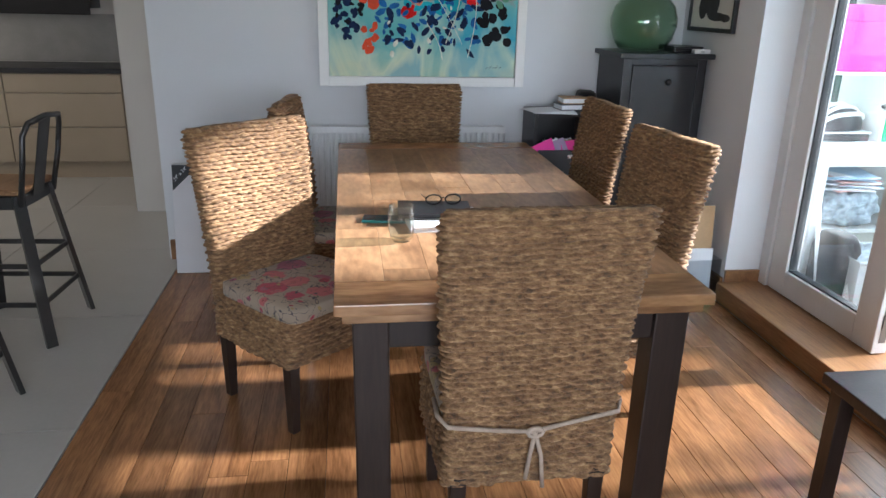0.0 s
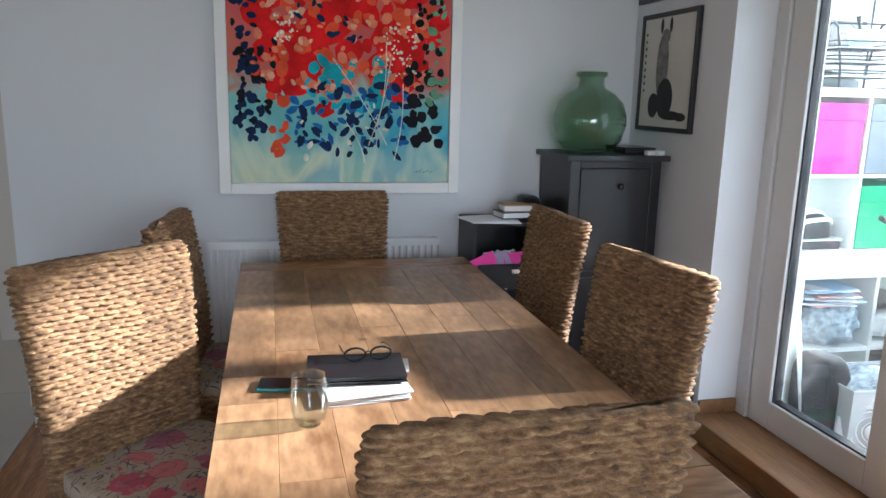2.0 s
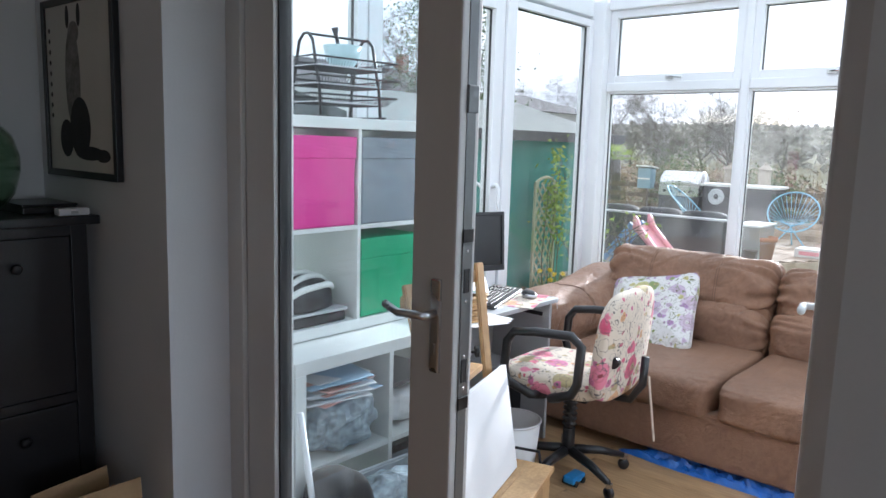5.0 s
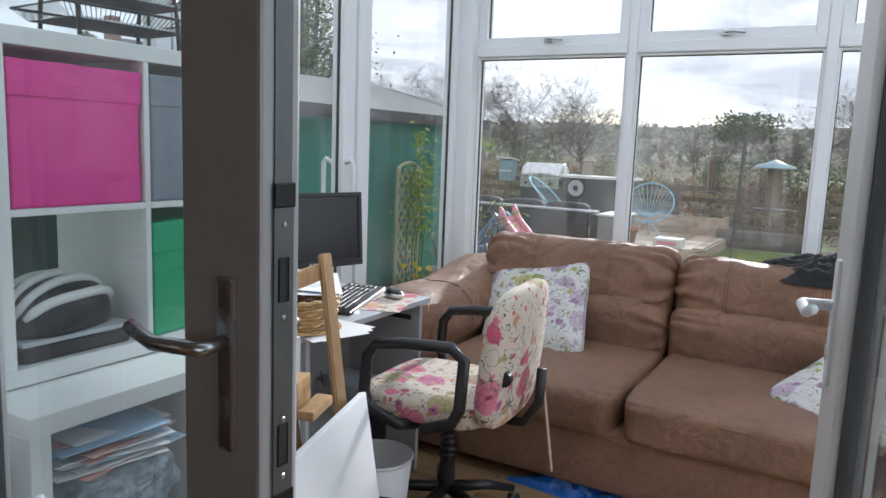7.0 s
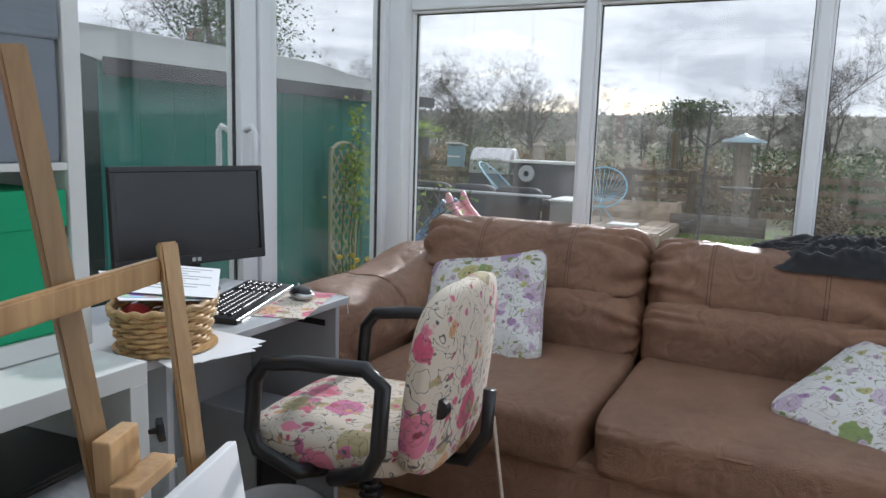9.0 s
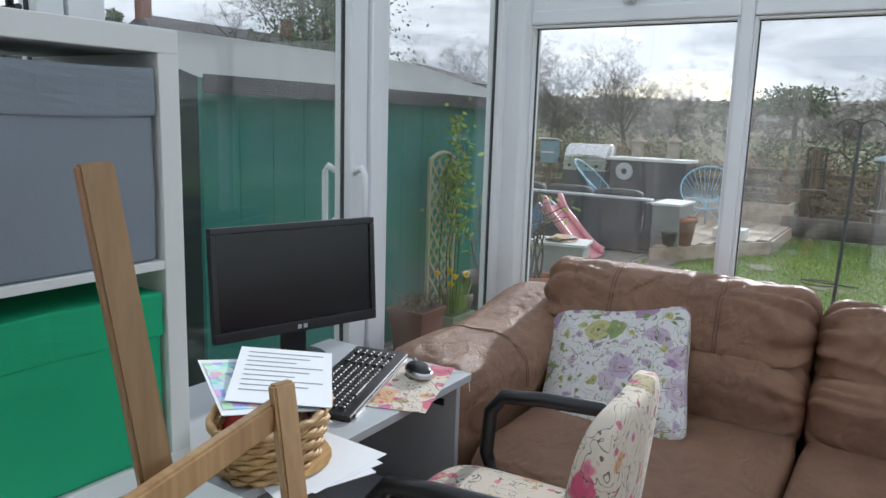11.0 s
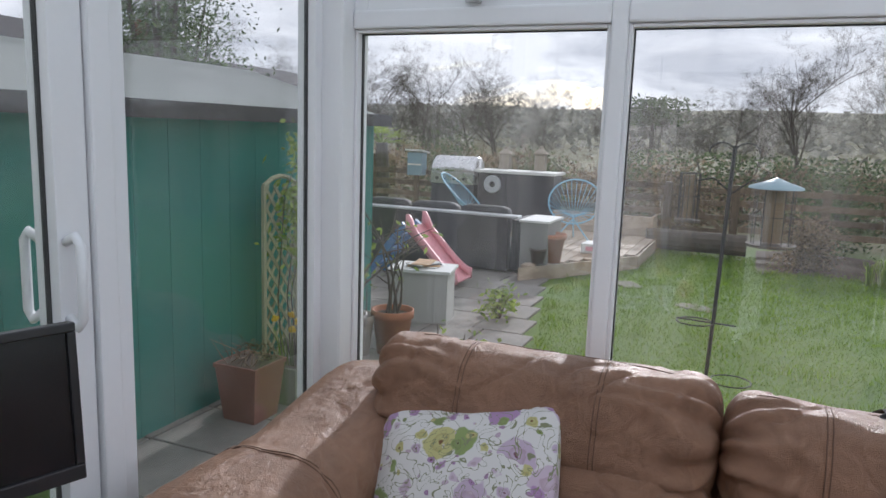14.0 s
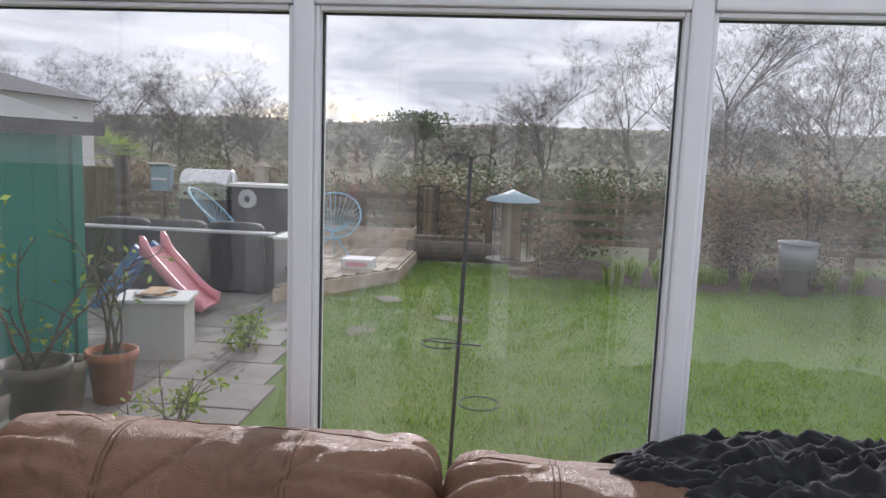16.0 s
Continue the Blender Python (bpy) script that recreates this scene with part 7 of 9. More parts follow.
def bush(at, rx, ry, rz, n, size, material, label, seed, category="shrub", group=""):
    th = thing("shrub", at, label, category, group)
    rnd = random.Random(seed)
    b = bmesh.new()
    tips = []
    for k in range(9):
        a = rnd.uniform(0, 6.28)
        e = Vector((rx * 0.7 * math.cos(a) * rnd.uniform(0.3, 1), ry * 0.7 * math.sin(a) * rnd.uniform(0.3, 1), rz * rnd.uniform(1.0, 1.8)))
        tube(b, [(0, 0, 0), e * 0.5 + Vector((0, 0, 0.1 * rz)), e], 0.02 * max(0.4, rz), 4, False, [1, 0.6, 0.2])
        tips.append(e)
    part("stem", b, M["bark"], th)
    pts = []
    for _ in range(n):
        c = rnd.choice(tips)
        pts.append((c.x * rnd.uniform(0.4, 1.1) + rnd.gauss(0, rx * 0.28), c.y * rnd.uniform(0.4, 1.1) + rnd.gauss(0, ry * 0.28), max(0.02, c.z * rnd.uniform(0.15, 1.0) + rnd.gauss(0, rz * 0.2))))
    leaves(pts, size, rnd, material, "foliage", th)
    return th


def tree_meshes(height, seed, spread=0.5, material=None, twig=1.0, levels=5):
    """A bare winter tree: trunk, and limbs that fork down to twigs."""
    rnd = random.Random(seed)
    tr, br = bmesh.new(), bmesh.new()

    def grow(bm, p, d, length, r, lev):
        pts, tap = [p], [1.0]
        q = p.copy()
        steps = 4 if lev < 2 else 3
        for i in range(steps):
            d = (d + Vector((rnd.gauss(0, 0.12), rnd.gauss(0, 0.12), rnd.gauss(0.03, 0.08)))).normalized()
            q = q + d * length / steps
            pts.append(q.copy())
            tap.append(1 - 0.62 * (i + 1) / steps)
        tube(bm, pts, r, 6 if lev == 0 else 4 if lev < 3 else 3, False, tap)
        if lev >= levels:
            for k in range(6):
                o = pts[rnd.randrange(1, len(pts))]
                e = o + (d + Vector((rnd.gauss(0, 0.7), rnd.gauss(0, 0.7), rnd.gauss(0, 0.5)))).normalized() * rnd.uniform(0.15, 0.42)
                s = Vector((rnd.gauss(0, 1), rnd.gauss(0, 1), rnd.gauss(0, 1))).normalized() * 0.0045
                bm.faces.new([bm.verts.new(q_) for q_ in (o - s, o + s, e)])
            return
        n = (7, 5, 4, 3, 3)[lev]
        for k in range(n):
            f = rnd.uniform(0.35 if lev == 0 else 0.2, 1.0)
            i = min(steps - 1, int(f * steps))
            base = pts[i].lerp(pts[i + 1], f * steps - i)
            a = rnd.uniform(0, 6.28)
            side = Vector((math.cos(a), math.sin(a), rnd.uniform(-0.1, 0.5)))
            nd = (d * rnd.uniform(0.5, 1.0) + side * spread * rnd.uniform(0.8, 1.5)).normalized()
            grow(br, base, nd, length * rnd.uniform(0.45, 0.68), r * (1 - 0.6 * f) * 0.66 * twig, lev + 1)

    grow(tr, Vector((0, 0, -0.2)), Vector((0, 0, 1)), height * 0.55, height * 0.012, 0)
    out = []
    for nm, bm in (("trunk", tr), ("crown", br)):
        me = bpy.data.meshes.new(nm)
        bm.to_mesh(me)
        bm.free()
        me.materials.append(material or M["bark"])
        out.append(me)
    return out


TREES = [tree_meshes(8, 1, 0.75), tree_meshes(8, 2, 0.95), tree_meshes(8, 3, 0.5), tree_meshes(8, 4, 0.6, M["birch"], 0.8)]


def bare_tree(x, y, h, kind, turn, label):
    z = GZ - 0.02 * max(0, x - 14) - 0.1
    if x > 60:
        z += (x - 60) * 0.075
    th = thing("bare_tree", pose(x, y, z, 0, 0, turn), label, "tree", "winter trees")
    for me in TREES[kind]:
        ob = new(me.name.split(".")[0], me)
        ob.parent = th
        ob.scale = (h / 8,) * 3


for x, y, h, k, a in ((38, 24, 9.5, 1, 10), (40, 19.5, 8.6, 0, 80), (43, 16.5, 8.8, 2, 30), (37, 15.5, 7.2, 1, 150), (34, 21.5, 6.5, 3, 200), (52, 12, 7.5, 1, 40), (46, 26, 9.5, 0, 300), (36, 12.2, 5.0, 3, 20),
                      (42, 5.2, 5.6, 1, 60), (30, 1.6, 6.6, 2, 120), (27, -1.2, 6.8, 3, 20), (25, -3.1, 7.6, 0, 250), (23, -5.0, 6.6, 3, 75), (26, -7.2, 7.4, 2, 10), (22, -7.4, 5.6, 3, 140), (30, -12, 8, 0, 220), (45, 36, 11, 1, 90), (41, 22, 7.6, 1, 15), (44, 14, 7.2, 0, 45), (48, 18, 8.8, 1, 75), (36, 17.5, 6.2, 0, 105), (39, 26.5, 8.4, 0, 135), (33, 19, 5.6, 1, 165), (50, 8.5, 6.2, 0, 190), (47, 3.0, 5.4, 1, 230), (40, 8.6, 4.6, 0, 260), (29, -4.5, 6.0, 1, 320), (28, 3.4, 4.6, 0, 350), (27, -9.5, 7.0, 3, 35), (24, -1.8, 5.2, 2, 280)):
    bare_tree(x, y, h * (0.84 if y > 8 else 1.0), k, a, ("bare winter tree beyond the garden fence", "wide bare oak in the field behind", "slender upright bare tree behind the hedge", "pale drooping birch tree without leaves")[k])

# pine on the skyline
pn = thing("pine_tree", (58, 10.0, -1.0), "dark flat-topped pine on the skyline", "tree")
part("trunk", tubed([(0, 0, 0), (0.2, 0, 2.6), (0.1, 0.2, 5.0)], 0.22, 6, False, [1, 0.7, 0.4]), M["bark"], pn)
rnd_ = random.Random(4)
leaves([(rnd_.gauss(0, 1.0) + 0.1, rnd_.gauss(0, 1.1), 3.6 + 0.45 * rnd_.randrange(4) + rnd_.gauss(0, 0.12)) for _ in range(1600)], 0.16, rnd_, M["leaf_green"], "needles", pn)

# distant woods and hedges
rnd_ = random.Random(17)
pts = []
for _ in range(26000):
    x = rnd_.uniform(75, 170)
    y = rnd_.uniform(-110, 120)
    gz = GZ - 0.02 * (x - 14) - 0.1 + (x - 60) * 0.075
    hh = 2.6 + 1.8 * noise.noise((x * 0.05, y * 0.06, 1))
    if noise.noise((x * 0.03, y * 0.025, 7)) > -0.28:
        pts.append((x, y, gz + hh * rnd_.random() ** 0.6))
# haze comes from the pale leaf colour alone
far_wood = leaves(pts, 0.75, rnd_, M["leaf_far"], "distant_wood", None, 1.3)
tagged(far_wood, "leafless woods on the far hillside, haze in their colour", "woods", kind="stuff")
pts = []
for _ in range(48000):
    y = rnd_.uniform(-26, 30)
    x = 25 + 4 * noise.noise((y * 0.15, 0, 2)) + rnd_.gauss(0, 2.0)
    top = 0.85 + 0.8 * noise.noise((y * 0.35, 3, 0)) + 0.35 * noise.noise((y * 1.3, 1, 0))
    pts.append((x, y, GZ - 0.3 + max(0.3, top + 0.3) * rnd_.random() ** 0.7))
for _ in range(26000):
    x, y = rnd_.uniform(34, 72), rnd_.uniform(-45, 60)
    if noise.noise((x * 0.11, y * 0.05, 4)) > -0.05:
        pts.append((x, y, GZ - 0.02 * (x - 14) - 0.1 + max(0, x - 60) * 0.075 + (1.5 + noise.noise((x * 0.2, y * 0.2, 0))) * rnd_.random()))
hd = leaves(pts, 0.055, rnd_, M["leaf_brown"], "hedge_row", None, 5.5, 0.6)
tagged(hd, "tangled brown winter hedge beyond the fence", "hedge", kind="stuff")
pts = [(x + rnd_.gauss(0, 0.5), y, GZ - 0.3 + 1.8 * rnd_.random()) for x, y in ((22 + 2 * rnd_.random(), rnd_.uniform(-18, 6)) for _ in range(22000))]
hd2 = leaves(pts, 0.055, rnd_, M["leaf_green"], "ivy_hedge", None)
tagged(hd2, "dark green ivy covered hedge behind the fence", "hedge", kind="stuff")

# lawn blades
rs = np.random.RandomState(3)
n_ = 260000
gx = 6.4 + 9.6 * rs.rand(n_) ** 1.5
gy = -7.5 + 12.4 * rs.rand(n_)
ok = ~((gy > 4.2 + (gx - 8.5) * 0.23) & (gx > 6))
gx, gy = gx[ok], gy[ok]
k_ = len(gx)
ang = rs.rand(k_) * 6.283
tuft = np.sin(gx * 4.3 + 2.2 * np.sin(gy * 3.1)) * np.sin(gy * 5.1 + 1.9 * np.sin(gx * 2.3)) + 0.6 * np.sin(gx * 11 + 2 * np.sin(gy * 9)) * np.sin(gy * 13 + gx * 3)
hgt = (0.012 + 0.055 * rs.rand(k_) ** 1.6) * (0.55 + 0.6 * np.clip(tuft, 0, 1.2))
wd = 0.003 + 0.004 * rs.rand(k_)
lx, ly = rs.randn(k_) * 0.02, rs.randn(k_) * 0.02
V = np.zeros((k_ * 3, 3))
V[0::3] = np.stack([gx - wd * np.cos(ang), gy - wd * np.sin(ang), np.full(k_, GZ - 0.03)], 1)
V[1::3] = np.stack([gx + wd * np.cos(ang), gy + wd * np.sin(ang), np.full(k_, GZ - 0.03)], 1)
V[2::3] = np.stack([gx + lx, gy + ly, GZ - 0.02 + hgt], 1)
gm = bpy.data.meshes.new("grass")
gm.from_pydata(V.tolist(), [], [(3 * i, 3 * i + 1, 3 * i + 2) for i in range(k_)])
gm.materials.append(M["blade"])
tagged(new("grass", gm), "short bright green lawn grass", "grass", kind="stuff")

# paving and stepping stones
M["mossy_stone"] = surf("mossy_stone", (0.15, 0.145, 0.10), 0.9, var=0.3, scale=9)
M["bed_soil"] = surf("garden_soil", (0.075, 0.055, 0.038), 0.95, var=0.4, scale=5, bmp=0.5)
pv = thing("pavement", (0, 0, 0), "worn grey stone paving beside the lawn", "paving", "", "structure")
rnd_ = random.Random(6)
for i in range(13):
    for j in range(5):
        x, y = 5.7 + i * 0.55, 4.35 + j * 0.5 + max(0, (5.7 + i * 0.55 - 8.5)) * 0.22
        if y < 5.88 or x > 9.4:
            if x < 12.6 and y < 8.3:
                bm_ = boxed(0.006, 0.544, 0.006, 0.494, 0, 0.03 + rnd_.random() * 0.008, 0.006, 1)
                ob_ = part("slab", moved(bm_, Matrix.Translation((x, y, GZ - 0.03))), M["stone"], pv)
for i, (x, y) in enumerate(((10.9, 4.1), (12.6, 4.1), (11.7, 3.2))):
    st_ = pillow(0.44, 0.3, 0.03, 3.5, 18, 8, 0.03, i, 4)
    solo("stepping_stone", moved(st_, pose(x, y, GZ - 0.024, 0, 0, 30 * i)), M["mossy_stone"], "flat stepping stone sunk in the lawn", "stone", "stepping stones", smooth=True)


# green shed
def shed():
    th = thing("garden_shed", (0, 0, 0), "large green painted timber shed with pale roof", "shed")
    x0, x1, y0, y1, ze, zr = 5.14, 8.95, 5.9, 8.6, 1.62, 2.0
    n = 14
    w = (x1 - x0) / n
    for i in range(n):
        part("cladding_board", boxed(x0 + i * w + 0.001, x0 + (i + 1) * w - 0.001, y0, y0 + 0.03, GZ, ze, 0.0012, 1), M["green_wall"], th)
    part("corner_board", boxed(x1 - 0.11, x1 + 0.02, y0 - 0.025, y0 - 0.001, GZ, ze, 0.003), M["green_wall"], th)
    # gables: the shed's green darkened, so the colour carries their shade
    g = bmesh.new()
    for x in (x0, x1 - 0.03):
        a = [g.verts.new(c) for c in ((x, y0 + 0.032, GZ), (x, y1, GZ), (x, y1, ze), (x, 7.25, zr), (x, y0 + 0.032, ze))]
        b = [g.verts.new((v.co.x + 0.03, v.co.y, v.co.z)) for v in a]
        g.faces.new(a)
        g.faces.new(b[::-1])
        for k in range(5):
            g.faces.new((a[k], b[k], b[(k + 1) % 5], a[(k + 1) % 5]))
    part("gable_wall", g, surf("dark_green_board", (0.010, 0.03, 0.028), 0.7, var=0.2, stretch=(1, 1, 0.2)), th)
    part("back_wall", boxed(x0, x1, y1, y1 + 0.03, GZ, ze), M["green_wall"], th)
    r = bmesh.new()
    for ya, za, yb, zb in ((y0 - 0.14, ze - 0.01, 7.25, zr + 0.02), (7.25, zr + 0.02, y1 + 0.14, ze - 0.01)):
        vs = [r.verts.new(c) for c in ((x0 - 0.12, ya, za), (x1 + 0.03, ya, za), (x1 + 0.03, yb, zb), (x0 - 0.12, yb, zb))]
        r.faces.new(vs)
    bmesh.ops.solidify(r, geom=r.faces[:], thickness=-0.04)
    part("roof", r, M["roof_felt"], th)
    part("fascia", boxed(x0 - 0.1, x1 + 0.1, y0 - 0.16, y0 - 0.142, ze - 0.09, ze + 0.01), M["slate"], th)


shed()
# dark fence beyond the shed, closing the side
dk = thing("side_fence", (0, 0, 0), "tall dark timber fence beside the house", "fence")
for i in range(14):
    part("fence_board", boxed(2.2 + i * 0.21, 2.2 + i * 0.21 + 0.205, 7.6, 7.63, GZ, 1.75, 0.004, 1), surf("dark_fence", (0.02, 0.03, 0.03), 0.8) if i == 0 else bpy.data.materials["dark_fence"], dk)


def house(x0, x1, y0, y1, zw, zr, label, wall, stack=None):
    th = thing("neighbour_house", (0, 0, 0), label, "house")
    part("wall", boxed(x0, x1, y0, y1, GZ - 1, zw), wall, th)
    r = bmesh.new()
    ym = (y0 + y1) / 2
    a = [r.verts.new(c) for c in ((x0 - 0.3, y0 - 0.3, zw), (x1 + 0.3, y0 - 0.3, zw), (x1 + 0.3, y1 + 0.3, zw), (x0 - 0.3, y1 + 0.3, zw), (x0 + 0.8, ym, zr), (x1 - 0.8, ym, zr))]
    for f in ((0, 1, 5, 4), (2, 3, 4, 5), (3, 0, 4), (1, 2, 5), (3, 2, 1, 0)):
        r.faces.new([a[k] for k in f])
    rf2 = part("roof", r, M["slate"], th)
    if stack:
        for sx in stack:
            c = boxed(sx - 0.24, sx + 0.24, ym - 0.3, ym + 0.3, zr - 1.6, zr + 0.9, 0.02)
            ch = part("chimney", c, M["red_brick"], rf2)
    n = max(2, int((x1 - x0) / 2.2))
    for i in range(n):
        cx = x0 + (i + 0.5) * (x1 - x0) / n
        wdw = part("window", boxed(cx - 0.5, cx + 0.5, y0 - 0.05, y0 + 0.02, zw - 1.4, zw - 0.4), M["render_white"], th)
        part("pane", boxed(cx - 0.43, cx + 0.43, y0 - 0.06, y0 - 0.052, zw - 1.33, zw - 0.47), M["screen"], wdw)
    return th


house(23, 36, 30, 36, 3.6, 5.7, "neighbouring house with dark hipped roof and chimneys", M["red_brick"], (23.9, 33.0))
house(18, 23, 14.2, 18, 2.5, 3.1, "white rendered garden building with dark flat roof", M["render_white"])
bush((10.3, 9.6, GZ), 1.3, 1.0, 3.0, 12000, 0.03, M["leaf_green"], "tall evergreen shrub behind the shed", 3)
bush((11.6, 10.4, GZ), 1.2, 1.0, 2.8, 9000, 0.03, M["leaf_green"], "evergreen bush rising above the shed roof", 9)
cf = thing("conifer_tree", (16.5, 24, -0.4), "small dark conifer beside the chimney", "tree")
part("trunk", tubed([(0, 0, -2), (0, 0, 4.6)], 0.12, 6, False, [1, 0.2]), M["bark"], cf)
rnd_ = random.Random(2)
leaves([((1 - f) * 1.3 * rnd_.uniform(-1, 1), (1 - f) * 1.3 * rnd_.uniform(-1, 1), 0.5 + 4.2 * f) for f in [rnd_.random() for _ in range(1500)]], 0.14, rnd_, M["leaf_green"], "needles", cf)
bt = thing("bare_tree", pose(16.35, 17.5, GZ, 0, 0, 0), "thick bare tree standing before the houses", "tree", "winter trees")
for me in TREES[1]:
    ob_ = new(me.name.split(".")[0], me)
    ob_.parent = bt
    ob_.scale = (1.0, 1.0, 0.95)


# ladder by the side door
ld = thing("ladder", pose(4.50, 5.96, GZ, 1.5, 0, 0), "aluminium extension ladder standing outside the glass", "ladder")
for x in (-0.225, -0.16, 0.16, 0.225):
    part("ladder_stile", boxed(x - 0.026, x + 0.026, -0.03, 0.03, 0, 1.86, 0.004), M["galv"], ld)
for k in range(7):
    part("rung", tubed([(-0.16, 0, 0.15 + k * 0.265), (0.16, 0, 0.15 + k * 0.265)], 0.017, 8), M["galv"], ld, "", True)


# planter with trellis
def trellis_planter():
    th = thing("planter", (6.80, 5.55, GZ), "square brown planter standing against the shed", "planter")
    b = bmesh.new()
    r = bmesh.ops.create_cone(b, cap_ends=True, segments=4, radius1=0.215, radius2=0.285, depth=0.48)
    moved(b, pose(0, 0, 0.24, 0, 0, 45))
    part("planter_body", b, surf("brown_planter", (0.20, 0.085, 0.06), 0.6, var=0.1), th)
    rim = bmesh.new()
    for a in ((-0.21, 0.21, -0.21, -0.19), (-0.21, 0.21, 0.19, 0.21), (-0.21, -0.19, -0.19, 0.19), (0.19, 0.21, -0.19, 0.19)):
        box(rim, *a, 0.45, 0.485, 0.003)
    part("planter_rim", rim, bpy.data.materials["brown_planter"], th)
    part("soil", boxed(-0.188, 0.188, -0.188, 0.188, 0.481, 0.4835), M["ground"], th)
    dw = bmesh.new()
    rs_ = random.Random(31)
    for k in range(40):
        x, y = rs_.uniform(-0.17, 0.17), rs_.uniform(-0.17, 0.17)
        tube(dw, [(x, y, 0.48), (x + rs_.gauss(0, 0.04), y + rs_.gauss(0, 0.04), 0.55), (x + rs_.gauss(0, 0.1), y + rs_.gauss(0, 0.1), rs_.uniform(0.56, 0.72))], 0.004, 4, False, [1, 0.8, 0.4])
    part("dead_stem", dw, M["leaf_brown"], th)
    th.scale = (0.78, 0.78, 0.78)
    tl = thing("trellis", pose(7.33, 5.70, GZ), "pale wooden lattice trellis with climbing plant", "trellis")
    tw = wood("pale_trellis", (0.30, 0.30, 0.20), (0.48, 0.47, 0.33), 0.8, "Z", 12, 0.1, False)
    W, H = 0.37, 1.46
    for x in (-W / 2, W / 2):
        part("upright", boxed(x - 0.014, x + 0.014, -0.012, 0.012, 0, H, 0.002), tw, tl)
    part("arched_top", tubed([(-W / 2, 0, H), (-W / 4, 0, H + 0.045), (0, 0, H + 0.06), (W / 4, 0, H + 0.045), (W / 2, 0, H)], 0.016, 6), tw, tl)
    for s in (-1, 1):
        k = -0.3
        while k < H:
            xa, za, xb, zb = -W / 2, k, W / 2, k + W * 1.25
            f0, f1 = max(0, (0 - za) / (zb - za)), min(1, (H - za) / (zb - za))
            if f1 > f0 + 0.05:
                p0, p1 = (s * (xa + (xb - xa) * f0), s * 0.005, za + (zb - za) * f0), (s * (xa + (xb - xa) * f1), s * 0.005, za + (zb - za) * f1)
                part("lath", bar(bmesh.new(), p0, p1, 0.024, 0.008, (0, 1, 0)), tw, tl)
            k += 0.13
    rnd = random.Random(5)
    cl_ = thing("climbing_plant", (7.33, 5.64, GZ), "leafy climbing plant growing up the trellis", "plant")
    b = bmesh.new()
    for k in range(6):
        x = rnd.uniform(-0.1, 0.12)
        tube(b, [(x, -0.04, 0), (x + rnd.uniform(-0.1, 0.1), -0.03, 0.7), (x + rnd.uniform(-0.05, 0.2), -0.03, 1.4), (x + rnd.uniform(0, 0.25), -0.02, 1.7)], 0.006, 5, False, [1, 0.8, 0.6, 0.4])
    part("vine", b, M["bark"], cl_)
    pts = [(0.06 + rnd.gauss(0, 0.11), -0.05 + rnd.gauss(0, 0.05), 1.25 + rnd.gauss(0, 0.2)) for _ in range(420)] + [(0.1 + rnd.gauss(0, 0.04), rnd.gauss(0, 0.04), 1.68 + rnd.gauss(0, 0.1)) for _ in range(80)]
    leaves(pts, 0.028, rnd, M["leaf_bright"], "foliage", cl_)


trellis_planter()


def pot(x, y, r, h, material, label, z=GZ):
    th = thing("plant_pot", (x, y, z), label, "pot", "garden pots")
    part("pot_body", lathe([(0, 0), (r * 0.68, 0), (r * 0.9, h * 0.82), (r, h * 0.83), (r, h), (r * 0.9, h), (r * 0.86, h * 0.88), (0, h * 0.86)], 30), material, th, "", True)
    part("soil", lathe([(0, h * 0.885), (r * 0.85, h * 0.88)], 24), M["ground"], th)
    return th


def twiggy(x, y, z, h, n, label, seed, green=0):
    th = thing("bare_plant", (x, y, z), label, "plant", "potted plants")
    rnd = random.Random(seed)
    b = bmesh.new()
    tips = []
    for k in range(n):
        p = [Vector((rnd.gauss(0, 0.03), rnd.gauss(0, 0.03), 0))]
        d = Vector((rnd.gauss(0, 0.35), rnd.gauss(0, 0.35), 1)).normalized()
        L = h * rnd.uniform(0.5, 1.0)
        for i in range(5):
            d = (d + Vector((rnd.gauss(0, 0.22), rnd.gauss(0, 0.22), 0.05))).normalized()
            p.append(p[-1] + d * L / 5)
        tube(b, p, 0.012 * h, 5, False, [1, 0.85, 0.7, 0.55, 0.4, 0.2])
        for i in (2, 3, 4):
            e = p[i] + Vector((rnd.gauss(0, 0.12), rnd.gauss(0, 0.12), rnd.uniform(0.05, 0.16))) * h
            tube(b, [p[i], (p[i] + e) / 2 + Vector((0, 0, 0.01)), e], 0.006 * h, 4, False, [1, 0.7, 0.3])
            tips.append(e)
    part("twig", b, M["bark"], th)
    if green:
        leaves([t + Vector((rnd.gauss(0, 0.05), rnd.gauss(0, 0.05), rnd.gauss(0, 0.05))) * h for t in tips for _ in range(green)], 0.03, rnd, M["leaf_bright"], "foliage", th)


pot(8.45, 5.38, 0.18, 0.38, M["terracotta"], "terracotta pot with a bare shrub")
twiggy(8.45, 5.38, GZ + 0.33, 1.15, 6, "leggy brown shrub in the terracotta pot", 1, 3)
pot(8.28, 5.62, 0.15, 0.34, M["pale_pot"], "pale stone coloured plant pot")
twiggy(8.28, 5.62, GZ + 0.295, 0.5, 5, "small bare plant in the pale pot", 2, 2)
pot(7.77, 5.50, 0.225, 0.48, M["dark_pot"], "large dark glazed pot beside the shed")
twiggy(7.77, 5.50, GZ + 0.42, 1.1, 5, "twisted bare branches in the large pot", 3, 0)
pot(7.55, 5.66, 0.15, 0.34, M["pale_pot"], "round beige pot near the planter")
